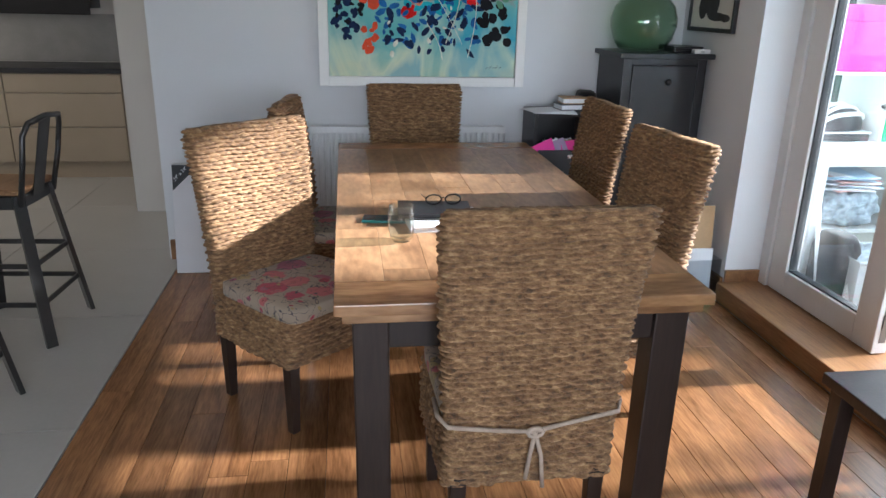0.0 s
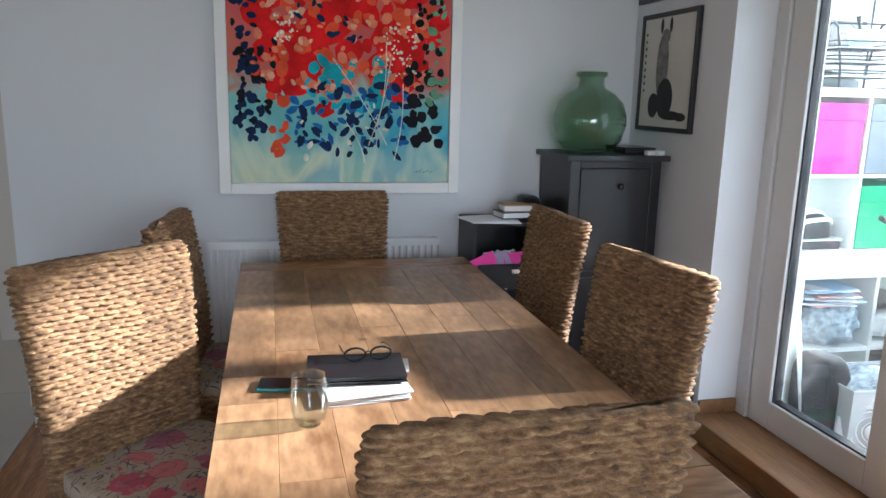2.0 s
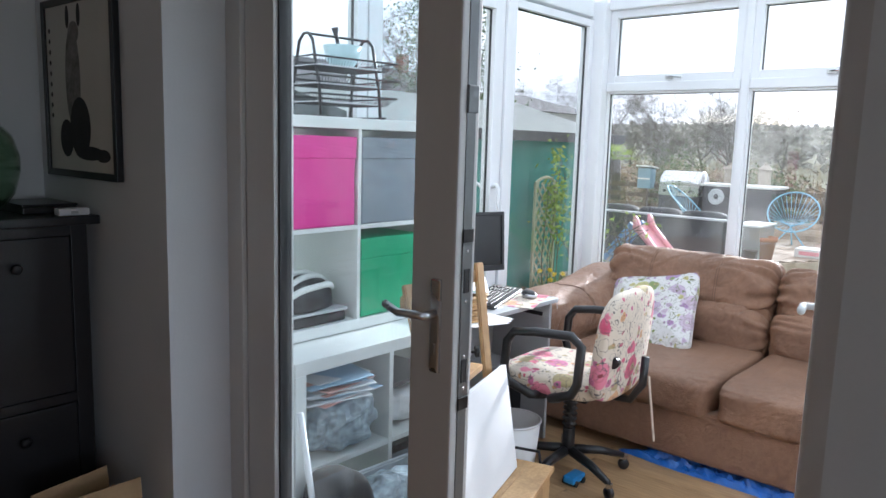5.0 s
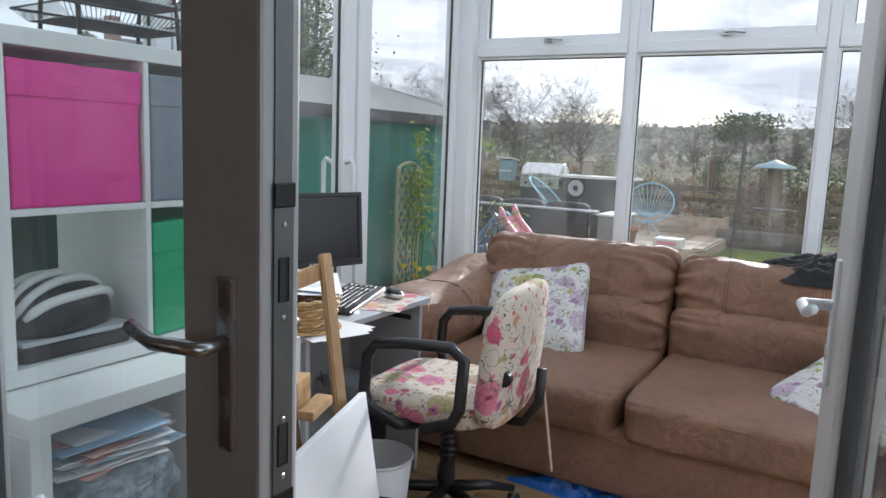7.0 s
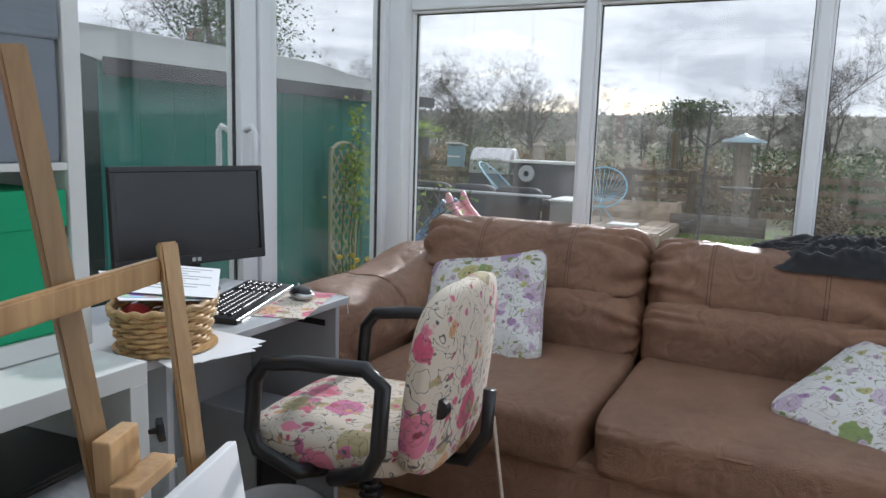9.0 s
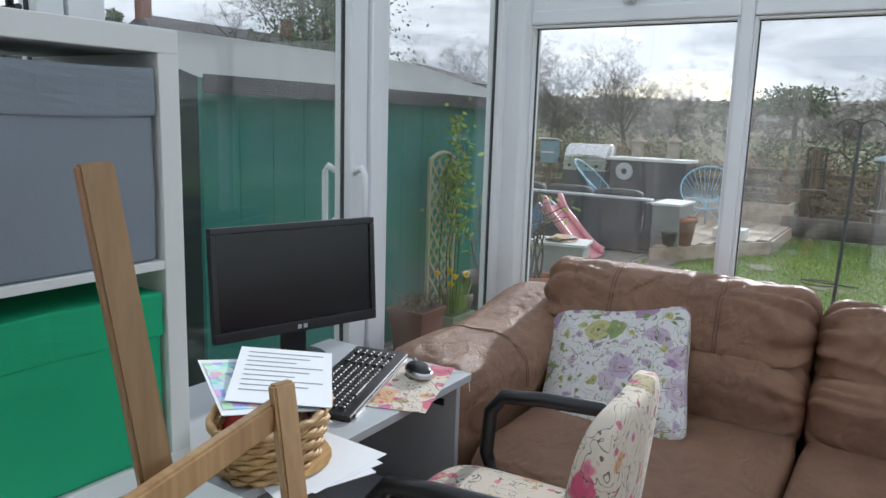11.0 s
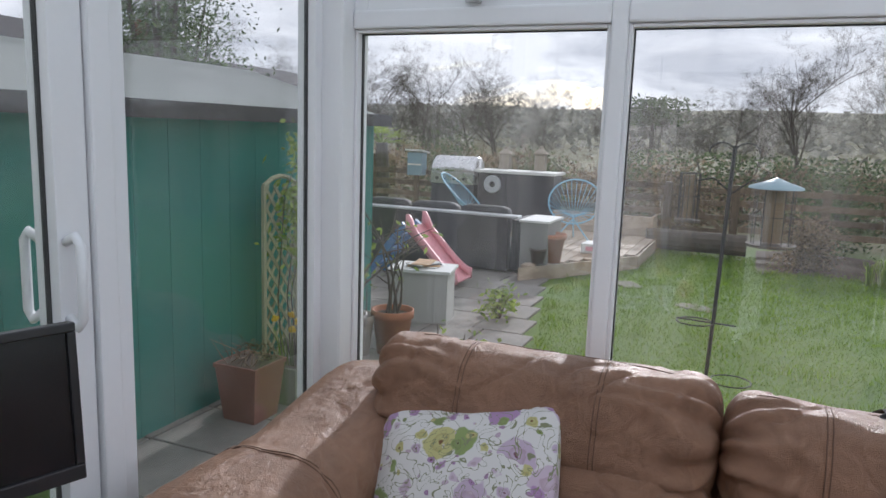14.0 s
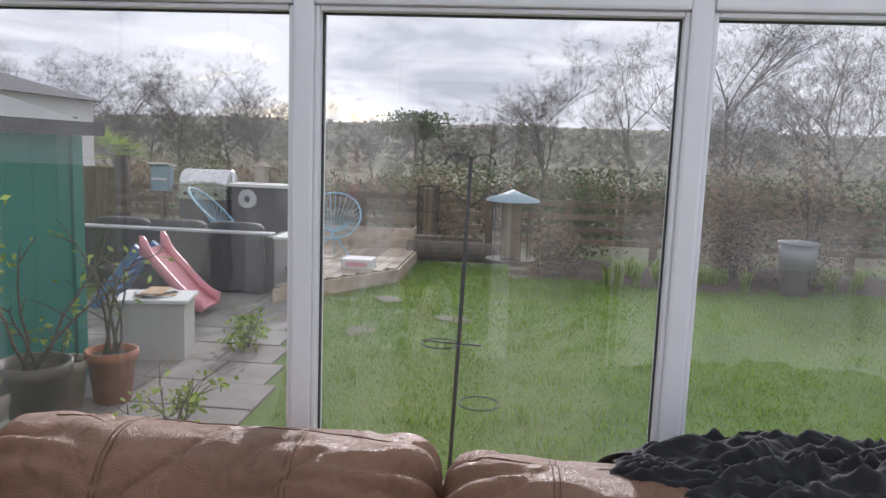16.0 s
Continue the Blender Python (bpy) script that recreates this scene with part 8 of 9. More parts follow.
twiggy(7.75, 4.62, GZ - 0.02, 0.75, 4, "thin rose stems with reddish leaves", 7, 4)
twiggy(8.15, 4.72, GZ - 0.02, 0.45, 6, "low leafy plant growing by the paving", 8, 9)
bush((10.0, 4.95, GZ), 0.25, 0.25, 0.2, 260, 0.035, M["leaf_bright"], "small leafy weed between the slabs", 12)
gp = thing("wooden_trough", (7.22, 5.48, GZ), "small green wooden trough planted with daffodils", "planter")
part("trough_body", boxed(-0.17, 0.17, -0.1, 0.1, 0, 0.26, 0.006), surf("pale_green_wood", (0.22, 0.25, 0.17), 0.8), gp)
part("soil", boxed(-0.15, 0.15, -0.08, 0.08, 0.2605, 0.264), M["ground"], gp)
rnd_ = random.Random(14)
df = thing("daffodils", (7.22, 5.48, GZ + 0.262), "yellow daffodils flowering in the trough", "flowers")
b = bmesh.new()
for k in range(24):
    x, y = rnd_.uniform(-0.14, 0.14), rnd_.uniform(-0.07, 0.07)
    tube(b, [(x, y, 0), (x * 1.2, y * 1.2, 0.15), (x * 1.5, y * 1.5, rnd_.uniform(0.22, 0.32))], 0.005, 4, False, [1, 0.8, 0.4])
part("stem", b, M["leaf_bright"], df)
for k in range(5):
    fl = lathe([(0.0, 0.0), (0.03, 0.006), (0.012, 0.008), (0.014, 0.03), (0, 0.012)], 6)
    part("flower", moved(fl, pose(rnd_.uniform(-0.2, 0.2), rnd_.uniform(-0.1, 0.1), rnd_.uniform(0.24, 0.34), 60, 0, rnd_.uniform(0, 360))), surf("daffodil_yellow", (0.75, 0.5, 0.02), 0.6), df)

# pale box table with papers
wb_ = thing("garden_cabinet", pose(9.62, 5.64, GZ, 0, 0, 12), "pale grey wooden box standing on the patio", "cabinet")
pale = surf("pale_grey_board", (0.46, 0.45, 0.42), 0.8, var=0.08)
part("side_panel", boxed(-0.2, -0.17, -0.28, 0.28, 0, 0.50, 0.003), pale, wb_)
part("side_panel", boxed(0.17, 0.2, -0.28, 0.28, 0, 0.50, 0.003), pale, wb_)
part("back_panel", boxed(-0.17, 0.17, 0.25, 0.28, 0, 0.50), pale, wb_)
part("front_panel", boxed(-0.17, 0.17, -0.28, -0.25, 0, 0.50), pale, wb_)
part("top", boxed(-0.23, 0.23, -0.31, 0.31, 0.5005, 0.53, 0.004), M["render_white"], wb_)
for i in range(5):
    o = solo("wood_offcut", boxed(-0.09, 0.09, -0.16, 0.16, 0, 0.008), (M["render_white"], M["pine"], M["slate"])[i % 3], "flat offcut lying on the pale box", "offcut", "offcuts")
    o.matrix_basis = pose(9.62, 5.64, GZ + 0.532 + i * 0.0085, 0, 0, 25 * i)


# child's slide
def slide():
    th = thing("garden_slide", (0, 0, 0), "child's pink plastic slide with blue ladder", "slide")
    top, foot = Vector((11.3, 6.55, 0.31)), Vector((11.2, 5.82, GZ + 0.05))
    n = 18
    for side, nm in ((0, "chute"), (-1, "side_rail"), (1, "side_rail")):
        b = bmesh.new()
        rings = []
        across = Vector((1, 0, 0))
        for i in range(n + 1):
            f = i / n
            p = top.lerp(foot, f)
            p.z = foot.z + (top.z - foot.z) * (1 - f) ** 0.85 * (0.5 + 0.5 * math.cos(math.pi * f)) ** 0.25 + 0.03 * f ** 6
            if side == 0:
                sec = [(-0.22, 0), (0.22, 0), (0.22, 0.025), (-0.22, 0.025)]
            else:
                h = 0.12 + 0.09 * math.sin(math.pi * min(1, f * 4 + 0.25)) * (f < 0.19)
                c = side * 0.235
                sec = [(c - 0.022, -0.01), (c + 0.022, -0.01), (c + 0.022, h), (c - 0.022, h)]
            rings.append([b.verts.new(p + across * u + Vector((0, 0, w))) for u, w in sec])
        for a, c in zip(rings, rings[1:]):
            for k in range(4):
                b.faces.new((a[k], c[k], c[(k + 1) % 4], a[(k + 1) % 4]))
        b.faces.new(rings[0])
        b.faces.new(rings[-1][::-1])
        bmesh.ops.bevel(b, geom=[e for e in b.edges if e.calc_face_angle(0) > 1.0], offset=0.008, segments=2, affect="EDGES")
        part(nm, b, M["pink_plastic"], th, "", True)
    for s in (-1, 1):
        part("ladder_leg", bar(bmesh.new(), (11.3 + s * 0.19, 6.59, 0.36), (11.38 + s * 0.24, 7.16, GZ), 0.05, 0.09, (0, 1, 0)), M["blue_plastic"], th)
    for k in range(3):
        f = (k + 0.7) / 3.4
        part("step", boxed(11.12, 11.56, 6.57 + 0.56 * f - 0.04, 6.57 + 0.56 * f + 0.04, 0.33 - 0.66 * f, 0.36 - 0.66 * f, 0.006), M["blue_plastic"], th)


slide()


# rattan seating
def rattan_sofa():
    th = thing("rattan_sofa", (0, 0, 0), "dark grey rattan corner sofa on the patio", "sofa")
    part("seat_base", boxed(12.45, 13.2, 5.66, 8.0, GZ + 0.03, 0.02, 0.02), M["rattan"], th)
    part("back_panel", boxed(12.30, 12.45, 5.66, 8.0, GZ + 0.03, 0.40, 0.02), M["rattan"], th)
    part("arm_panel", boxed(12.45, 13.2, 5.53, 5.66, GZ + 0.03, 0.36, 0.02), M["rattan"], th)
    part("top_rail", boxed(12.28, 12.47, 5.52, 8.02, 0.401, 0.43, 0.008), M["grey_lam"], th)
    for i in range(3):
        part("cushion", moved(pillow(0.2, 0.74, 0.42, 5, 24, 14, 0.01, i, 4), Matrix.Translation((12.60, 6.08 + i * 0.76, 0.31))), M["rattan"], th, "", True)
    bx = thing("rattan_box", (12.62, 5.34, 0), "pale topped rattan box at the sofa end", "side table")
    part("box_body", boxed(-0.3, 0.4, -0.22, 0.15, GZ, 0.36, 0.01), surf("light_rattan", (0.24, 0.24, 0.23), 0.7, var=0.2, scale=40), bx)
    part("top", boxed(-0.32, 0.42, -0.24, 0.17, 0.3605, 0.39, 0.006), M["render_white"], bx)


rattan_sofa()

# deck
dc = thing("garden_deck", (0, 0, 0), "low weathered timber deck beside the lawn", "deck", "", "structure")
for i in range(26):
    y0_ = 4.2 + i * 0.15
    x0_ = 11.95 + max(0, (5.35 - y0_)) * 1.6 if y0_ < 5.4 else 12.75
    part("deck_board", boxed(x0_, 16.6, y0_ + 0.003, y0_ + 0.147, -0.20, -0.17, 0.003, 1), M["deck_wood"], dc)
fb = bar(bmesh.new(), (11.93, 5.37, -0.28), (13.82, 4.18, -0.28), 0.03, 0.19)
part("deck_edge", fb, M["deck_wood"], dc)
part("deck_edge", boxed(13.82, 16.6, 4.16, 4.19, GZ - 0.03, -0.19), M["deck_wood"], dc)
bed = thing("raised_bed", (0, 0, 0), "wooden raised bed at the back of the deck", "planter")
for k in range(3):
    part("bed_board", boxed(15.9, 15.94, 4.25, 6.0, -0.169 + k * 0.115, -0.059 + k * 0.115, 0.003), M["deck_wood"], bed)
part("bed_end", boxed(15.94, 16.5, 4.25, 4.29, -0.169, 0.17, 0.003), M["deck_wood"], bed)
part("soil", boxed(15.94, 16.5, 4.29, 6.0, 0.02, 0.12), M["ground"], bed)
pot(12.55, 5.14, 0.21, 0.38, M["terracotta"], "wide terracotta pot on the deck", -0.17)
pot(12.35, 5.24, 0.12, 0.2, M["dark_pot"], "small dark blue pot on the deck edge", -0.17)
cr = thing("wire_crate", (13.7, 4.72, -0.17), "white plastic crate on the deck", "crate")
part("crate_body", boxed(-0.18, 0.18, -0.22, 0.22, 0, 0.14, 0.01), M["render_white"], cr)
part("band", boxed(-0.185, -0.181, -0.15, 0.15, 0.04, 0.10), M["pink_plastic"], cr)


# barbecue and counter
def barbecue():
    th = thing("barbecue", (16.3, 8.02, -0.17), "large silver gas barbecue with closed lid", "barbecue")
    part("cart", boxed(-0.28, 0.28, -0.44, 0.44, 0.06, 0.68, 0.01), surf("dark_cart", (0.05, 0.05, 0.055), 0.5), th)
    lid = lathe([(0.0, -0.44), (0.28, -0.44), (0.30, -0.42), (0.30, 0.42), (0.28, 0.44), (0, 0.44)], 28)
    moved(lid, Matrix.Rotation(radians(90), 4, "X"))
    for v in lid.verts:
        v.co.z = max(v.co.z, 0.0)
    part("lid", moved(lid, Matrix.Translation((0, 0, 0.90))), M["chrome"], th, "polished steel lid", True)
    part("control_panel", boxed(-0.31, -0.285, -0.44, 0.44, 0.68, 0.89, 0.006), M["chrome"], th)
    part("firebox", boxed(-0.28, 0.28, -0.44, 0.44, 0.681, 0.899), M["chrome"], th)
    for y in (-0.25, -0.05, 0.15, 0.3):
        part("knob", moved(lathe([(0, 0), (0.03, 0), (0.03, 0.03), (0, 0.035)], 14), pose(-0.312, y, 0.78, 0, -90, 0)), M["black_plastic"], th, "", True)
    part("lid_handle", tubed([(-0.33, -0.3, 0.99), (-0.36, -0.28, 0.99), (-0.36, 0.28, 0.99), (-0.33, 0.3, 0.99)], 0.012, 8), M["chrome"], th)
    for y in (-0.36, 0.36):
        part("wheel", moved(lathe([(0, -0.02), (0.07, -0.02), (0.07, 0.02), (0, 0.02)], 18), pose(0.0, y, 0.07, 90, 0, 0)), M["black_plastic"], th)


barbecue()
ctr = thing("garden_counter", (16.3, 6.75, -0.17), "outdoor counter with pale top and dark base", "counter")
part("counter_top", boxed(-0.35, 0.35, -0.75, 0.80, 0.93, 0.98, 0.006), M["render_white"], ctr)
part("counter_base", boxed(-0.28, 0.3, -0.70, 0.75, 0, 0.9295), M["slate"], ctr)
part("hose_reel", moved(lathe([(0.06, -0.03), (0.15, -0.03), (0.17, 0), (0.15, 0.03), (0.06, 0.03), (0.06, -0.03)], 22), pose(-0.32, 0.45, 0.72, 0, 90, 0)), M["grey_lam"], ctr)
for y, h in ((7.2, 0.42), (6.5, 0.45)):
    bh = thing("bird_ornament", (16.7, y, 0.811), "stone garden ornament standing on the counter", "ornament", "garden ornaments")
    part("base", boxed(-0.1, 0.1, -0.1, 0.1, 0, h * 0.7, 0.01), M["pale_pot"], bh)
    part("cap", moved(lathe([(0.17, 0), (0.05, h * 0.2), (0.04, h * 0.3), (0, h * 0.34)], 12), Matrix.Translation((0, 0, h * 0.7))), M["pale_pot"], bh)


def cord_chair(x, y, turn, label):
    th = thing("cord_chair", pose(x, y, -0.17, 0, 0, turn), label, "chair", "blue garden chairs")
    rim = [(0.42 * math.cos(a), 0.16 + 0.36 * math.sin(a), 0.62 + 0.33 * math.sin(a)) for a in [i * math.pi / 14 for i in range(28)]]
    part("rim", tubed(rim, 0.014, 6, True), M["pale_blue"], th, "", True)
    for i in range(28):
        part("cord", tubed([rim[i], ((rim[i][0]) * 0.3, 0.08 + (rim[i][1] - 0.16) * 0.3, 0.42), (0, -0.02, 0.36)], 0.005, 4), M["pale_blue"], th)
    for sx, sy in ((-0.3, -0.25), (0.3, -0.25), (0, 0.4)):
        part("leg", tubed([(0, 0, 0.35), (sx, sy, 0.0)], 0.011, 6), M["pale_blue"], th)


cord_chair(14.7, 5.35, -80, "pale blue cord chair on the deck")
cord_chair(14.9, 7.2, 5, "pale blue cord chair beside the barbecue")


# feeder pole
def feeder():
    th = thing("bird_feeder_pole", (7.45, 2.84, GZ), "tall metal bird feeding pole with two hooks", "bird feeder")
    mt = surf("black_painted_metal", (0.03, 0.03, 0.03), 0.65, var=0.2)
    part("pole", tubed([(0, 0.03, 0), (0, 0.0, 0.9), (0, -0.025, 1.84)], 0.011, 8), mt, th, "", True)
    for s in (-1, 1):
        part("hook", tubed([(0, -0.025, 1.76)] + [(0, -0.025 + s * (0.065 - 0.065 * math.cos(a)), 1.80 + 0.055 * math.sin(a)) for a in [0.3 + k * 0.29 for k in range(11)]], 0.004, 6), mt, th, "", True)
        part("lower_hook", tubed([(0, -0.03, 1.58), (0, -0.03 + s * 0.1, 1.66), (0, -0.03 + s * 0.19, 1.64), (0, -0.03 + s * 0.22, 1.58)], 0.005, 6), mt, th, "", True)
    part("dish_ring", tubed([(0.1 * math.cos(a), 0.1 + 0.1 * math.sin(a), 0.84) for a in [k * math.pi / 10 for k in range(20)]], 0.004, 5, True), mt, th)
    part("ground_ring", tubed([(0.11 * math.cos(a), -0.12 + 0.11 * math.sin(a), 0.52) for a in [k * math.pi / 10 for k in range(20)]], 0.004, 5, True), mt, th)
    part("foot_bar", tubed([(0, -0.12, 0.84), (0, 0.2, 0.85)], 0.005, 5), mt, th)
    for y, r, z0, z1, roof in ((-0.25, 0.10, 1.32, 1.62, True), (0.19, 0.055, 1.42, 1.68, False)):
        ff = thing("hanging_feeder", (7.45, 2.84 + y, GZ), "hanging wire seed feeder with domed lid" if roof else "slim hanging mesh feeder", "bird feeder", "hanging feeders")
        c = bmesh.new()
        for k in range(12):
            a = k * math.pi / 6
            tube(c, [(r * math.cos(a), r * math.sin(a), z0), (r * math.cos(a), r * math.sin(a), z1)], 0.002, 4)
        for z in (z0, (z0 + z1) / 2, z1):
            tube(c, [(r * math.cos(k * math.pi / 8), r * math.sin(k * math.pi / 8), z) for k in range(16)], 0.002, 4, True)
        part("cage", c, mt, ff)
        part("seed_tube", lathe([(0, z0 + 0.01), (r * 0.5, z0 + 0.01), (r * 0.5, z1 - 0.01), (0, z1 - 0.01)], 14), surf("seed", (0.18, 0.13, 0.08), 0.8), ff)
        part("tray", lathe([(0, z0 - 0.02), (r * 1.25, z0 - 0.015), (r * 1.3, z0), (0, z0)], 20), M["bark"], ff)
        if roof:
            part("lid", lathe([(r * 1.4, z1), (r * 1.35, z1 + 0.012), (r * 0.5, z1 + 0.04), (0.015, z1 + 0.055), (0, z1 + 0.06)], 24), surf("blue_grey_lid", (0.30, 0.42, 0.48), 0.4), ff, "", True)


feeder()


# post and rail fence with gate
fn = thing("rail_fence", (0, 0, 0), "weathered post and rail fence at the lawn's end", "fence")
for y in (10.2, 8.4, 6.7, 5.3, 4.12, 3.0, 1.6, 0.1, -1.5, -3.2, -5.0, -7.0):
    part("post", boxed(16.6, 16.72, y - 0.065, y + 0.065, GZ - 0.05, 0.75, 0.008), M["fence_wood"], fn)
for y0_, y1_ in ((10.2, 4.2), (2.92, -7.0)):
    for z in (0.0, 0.22, 0.44, 0.66):
        part("rail", bar(bmesh.new(), (16.59, y0_, z), (16.59, y1_, z + 0.01), 0.03, 0.10), M["fence_wood"], fn)
gt = thing("field_gate", (0, 0, 0), "low wooden gate between the fence posts", "gate")
for z in (-0.1, 0.14, 0.38, 0.6):
    part("gate_rail", boxed(16.62, 16.65, 3.1, 4.02, z, z + 0.08), M["fence_wood"], gt)
part("gate_brace", bar(bmesh.new(), (16.61, 3.1, -0.1), (16.61, 4.02, 0.64), 0.02, 0.07), M["fence_wood"], gt)
lg = thing("log_edging", (15.9, 3.55, GZ), "dark log roll lying before the gate", "log")
for k in range(4):
    part("log", moved(lathe([(0, -0.2), (0.17, -0.2), (0.175, 0.2), (0, 0.2)], 14), pose(0, -0.6 + k * 0.4, 0.17, 90, 0, 4 * k)), M["bark"], lg)
pf = thing("panel_fence", (0, 0, 0), "vertical board fence beside the palm", "fence")
for k in range(16):
    part("fence_board", boxed(17.4, 17.43, 10.2 + k * 0.16, 10.2 + k * 0.16 + 0.145, GZ, 0.95, 0.004, 1), M["fence_wood"], pf)


# palm and bird table
pl = thing("palm", (17.0, 10.05, GZ), "short shaggy palm with fan leaves", "palm")
part("trunk", tubed([(0, 0, 0), (0.05, 0, 0.7), (0.0, 0.03, 1.55)], 0.13, 10, False, [0.9, 1.1, 1.0]), M["bark"], pl)
rnd_ = random.Random(8)
for k in range(22):
    a, e = rnd_.uniform(0, 6.28), rnd_.uniform(-0.2, 1.1)
    d = Vector((math.cos(a) * math.cos(e), math.sin(a) * math.cos(e), math.sin(e)))
    c = Vector((0, 0.03, 1.55)) + d * 0.35
    b = bmesh.new()
    tube(b, [(0, 0.03, 1.5), c], 0.01, 4)
    sd = d.cross(Vector((0, 0, 1))).normalized()
    for j in range(9):
        f = (j - 4) / 4
        t_ = c + (d * math.cos(f * 1.3) + sd * math.sin(f * 1.3)) * 0.42 - Vector((0, 0, 0.08 * abs(f)))
        w_ = sd * 0.018
        b.faces.new([b.verts.new(c - w_ * 0.4), b.verts.new(t_), b.verts.new(c + w_ + d * 0.03)])
    part("frond", b, M["leaf_bright"], pl)
bd_ = thing("bird_house", (16.5, 9.0, GZ), "pale blue wooden bird house on a post", "bird house")
part("post", boxed(-0.04, 0.04, -0.04, 0.04, 0, 0.95), M["fence_wood"], bd_)
part("house_box", boxed(-0.12, 0.12, -0.16, 0.16, 0.95, 1.4, 0.008), surf("pale_blue_wood", (0.20, 0.32, 0.38), 0.7), bd_)
part("roof", moved(boxed(-0.17, 0.17, -0.2, 0.2, 0, 0.03, 0.004), pose(0, 0, 1.41, 0, 8, 0)), M["render_white"], bd_)
part("shelf", boxed(-0.14, -0.121, -0.14, 0.14, 1.15, 1.18), M["render_white"], bd_)

# flower bed along the fence
def strappy(x, y, r, h, lab, seed):
    """A clump of upright strap leaves, each bent over at the tip."""
    th = thing("bulb_plant", (x, y, GZ - 0.03), lab, "plant", "bed plants")
    rnd = random.Random(seed)
    h *= 0.95
    for q in range(14):
        b = bmesh.new()
        cx, cy = rnd.gauss(0, r * 0.6), rnd.gauss(0, r * 0.6)
        for k in range(26):
            a = rnd.uniform(0, 6.28)
            d = Vector((math.cos(a), math.sin(a), 0))
            s = Vector((-math.sin(a), math.cos(a), 0)) * rnd.uniform(0.006, 0.011)
            o = Vector((cx, cy, 0)) + d * rnd.uniform(0, 0.06)
            hh = h * rnd.uniform(0.6, 1.2)
            lean = rnd.uniform(0.1, 0.45) * hh
            pts = [o, o + d * lean * 0.25 + Vector((0, 0, hh * 0.6)), o + d * lean * 0.7 + Vector((0, 0, hh * 0.95)), o + d * lean * 1.3 + Vector((0, 0, hh * 0.88))]
            rows_ = [(b.verts.new(p - s * w), b.verts.new(p + s * w)) for p, w in zip(pts, (1, 1, 0.8, 0.25))]
            for u, w in zip(rows_, rows_[1:]):
                b.faces.new((u[0], u[1], w[1], w[0]))
        part("leaf_tuft", b, M["leaf_bright"], th)


rnd_ = random.Random(40)
for i, (x, y, rx, rz, mt, sz, lab) in enumerate((
        (14.3, 0.7, 0.45, 0.32, "leaf_bright", 0.10, "clump of fresh green bulb leaves"), (14.2, -0.2, 0.5, 0.3, "leaf_bright", 0.10, "wide clump of bulb leaves in the bed"), (14.6, -2.2, 0.4, 0.3, "leaf_bright", 0.10, "green leaf clump beside the compost bin"), (13.8, -3.4, 0.5, 0.28, "leaf_bright", 0.1, "low green plants edging the lawn"),
        (15.2, 1.9, 0.55, 0.45, "leaf_brown", 0.07, "round brown heather shrub by the fence"), (15.4, -0.9, 0.6, 0.9, "leaf_brown", 0.08, "bare brown shrub in the flower bed"), (15.0, -1.9, 0.7, 1.2, "leaf_brown", 0.08, "tall rusty brown shrub in the bed"), (15.3, -3.6, 0.8, 1.3, "leaf_green", 0.08, "dense green bush beside the fence"), (14.6, -5.0, 0.9, 1.2, "leaf_brown", 0.08, "tangled brown bush at the lawn's corner"), (17.8, 1.5, 1.0, 0.9, "leaf_green", 0.09, "evergreen bush behind the fence"), (18.2, 4.0, 0.9, 0.8, "leaf_brown", 0.09, "bramble thicket behind the gate"), (18.0, -1.5, 1.2, 1.2, "leaf_brown", 0.09, "tall bramble thicket behind the fence"), (18.4, 7.0, 1.0, 0.9, "leaf_green", 0.09, "dark evergreen bush behind the counter"), (18.6, 9.2, 1.0, 1.1, "leaf_green", 0.09, "leafy bush behind the bird house"))):
    if mt == "leaf_bright":
        strappy(x + 0.5, y, rx, rz, lab, 50 + i)
    else:
        bush((x, y, GZ - 0.03), rx, rx, rz, 3200, sz * 0.42, M[mt], lab, 50 + i, "shrub", "bed plants")
sb = bmesh.new()
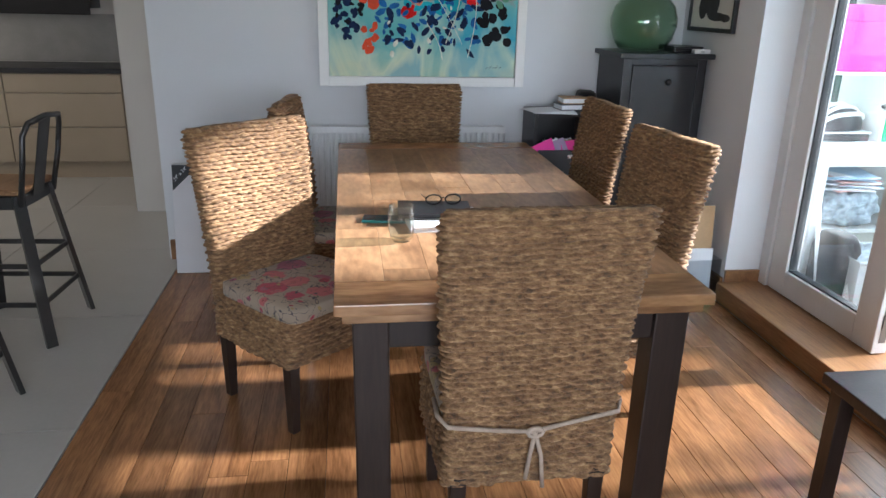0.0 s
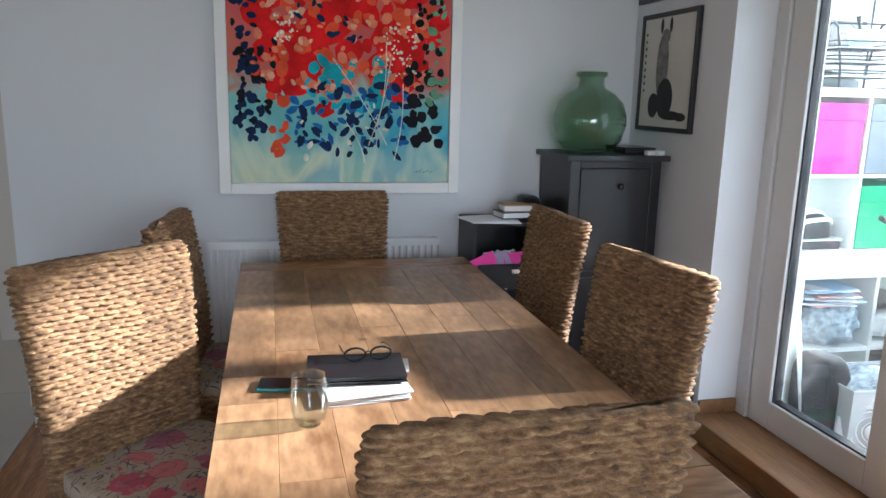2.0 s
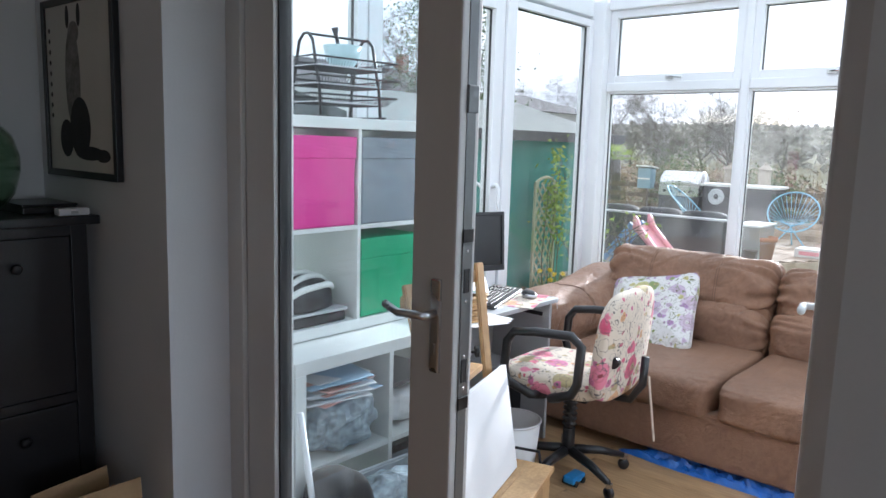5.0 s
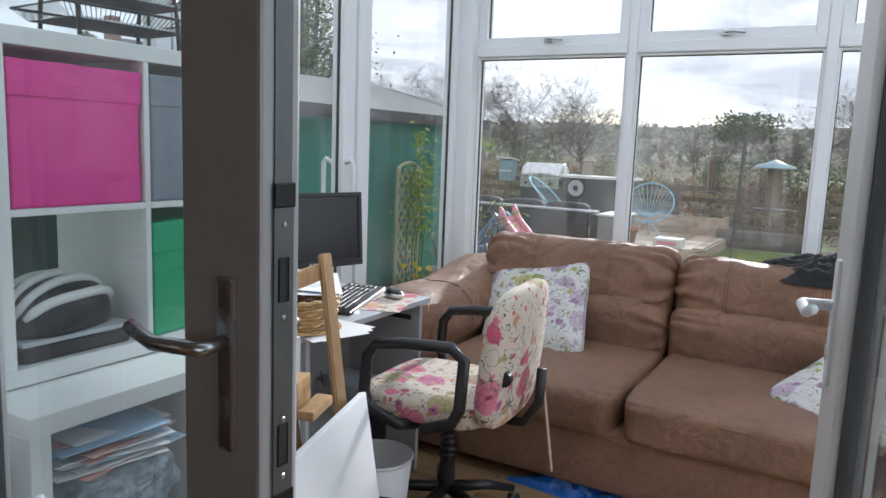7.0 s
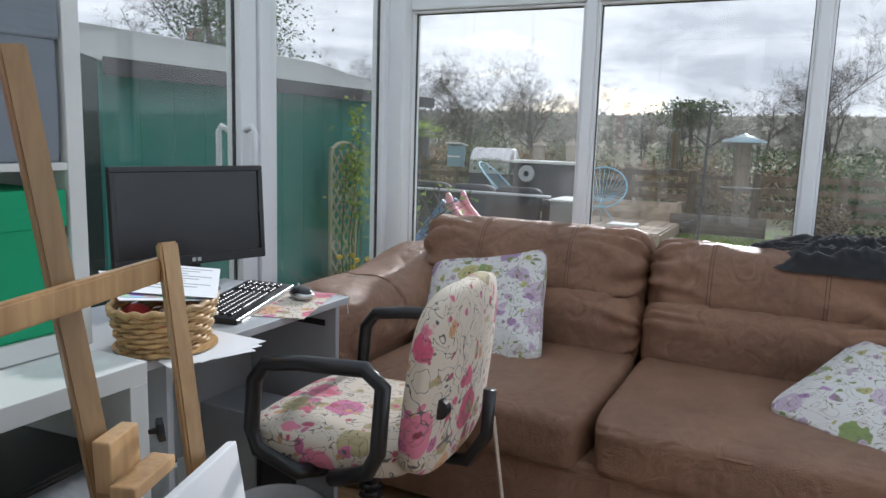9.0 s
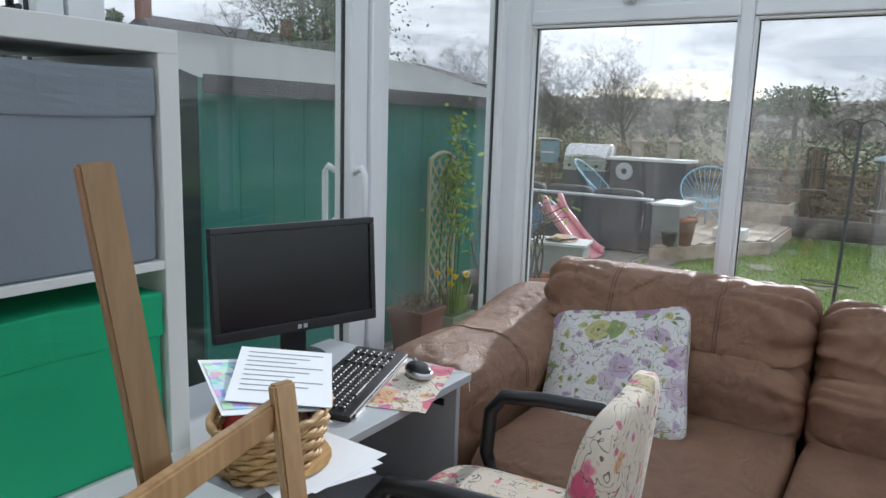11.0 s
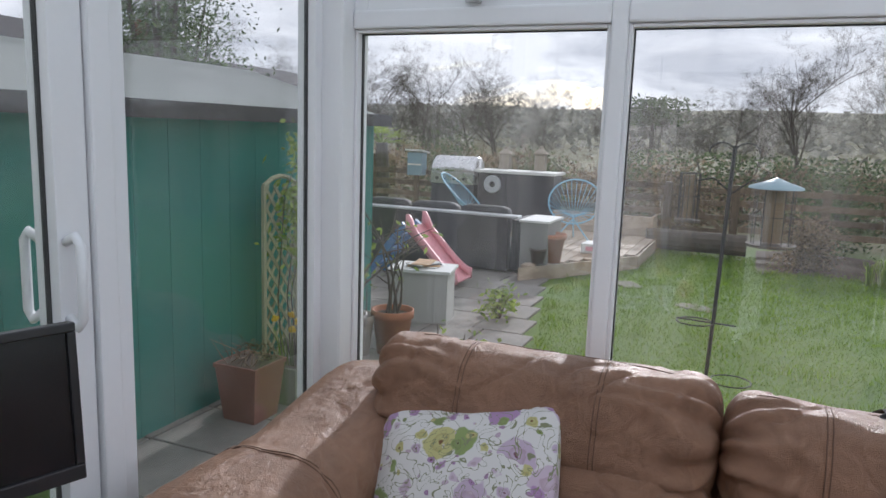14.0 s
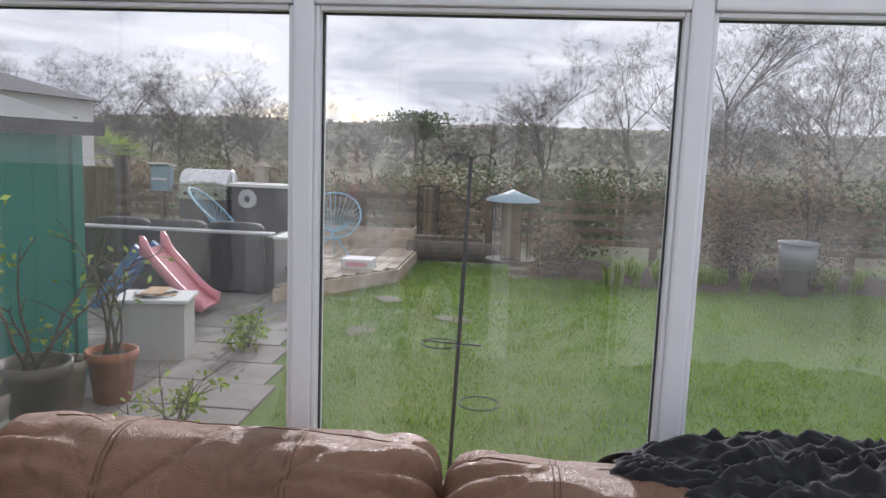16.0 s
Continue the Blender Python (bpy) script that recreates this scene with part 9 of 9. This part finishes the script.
for i in range(25):
    for j in range(5):
        x, y = 14.5 + j * 0.6 + 0.3 * math.sin(i * 0.7), 2.6 - i * 0.42
        sb.verts.new((x, y, GZ - 0.03 + (0.0 if j in (0, 4) else 0.06 + 0.04 * noise.noise((x, y, 0)))))
sb.verts.ensure_lookup_table()
for i in range(24):
    for j in range(4):
        k = i * 5 + j
        sb.faces.new((sb.verts[k], sb.verts[k + 5], sb.verts[k + 6], sb.verts[k + 1]))
setting("flower_bed", sb, M["bed_soil"], "dark soil of the flower bed", "soil")
M["bucket_zinc"] = surf("dull_zinc", (0.22, 0.235, 0.25), 0.55, 0.3, var=0.15)
sp_ = thing("tree_stump", (14.45, -1.5, GZ - 0.02), "weathered tree stump at the edge of the bed", "stump")
part("stump_wood", lathe([(0, 0), (0.21, 0), (0.18, 0.12), (0.165, 0.36), (0.16, 0.385), (0, 0.39)], 18), M["bark"], sp_, "", True)
cb_ = thing("metal_bucket", pose(14.45, -1.5, GZ + 0.371), "grey lidded metal bucket standing on the stump", "bucket")
cb_.scale = (1, 1, 0.72)
part("bin_body", lathe([(0, 0), (0.24, 0), (0.26, 0.5), (0.25, 0.5), (0.22, 0.02), (0, 0.02)], 22), M["bucket_zinc"], cb_, "", True)
part("lid", lathe([(0.28, 0.5), (0.28, 0.53), (0.1, 0.56), (0, 0.56)], 22), M["bucket_zinc"], cb_, "", True)

# ---------- floor boards and tiles ----------
planks(bpy.data.objects["floor"], -0.93, WX - 0.036, -2.5, WY - 0.019, 0.128, 1.82, -0.02, 0.0, M["floor_wood"], 1)
planks(bpy.data.objects["floor_conservatory"], 2.34, 5.34, 0.0, 4.06, 0.19, 1.3, -0.015, 0.0, M["floor_oak"], 2)
tm = bpy.data.meshes.new("tile")
bm_ = boxed(0.002, 0.998, 0.002, 0.998, -0.012, 0.0, 0.0015, 1)
bm_.to_mesh(tm)
bm_.free()
tm.materials.append(M["tile"])
for i in range(4):
    for j in range(9):
        ob_ = new("tile", tm)
        ob_.location = (-4.935 + i + 0.002, -2.51 + j + 0.99, 0)
        ob_.parent = bpy.data.objects["floor_tiles"]
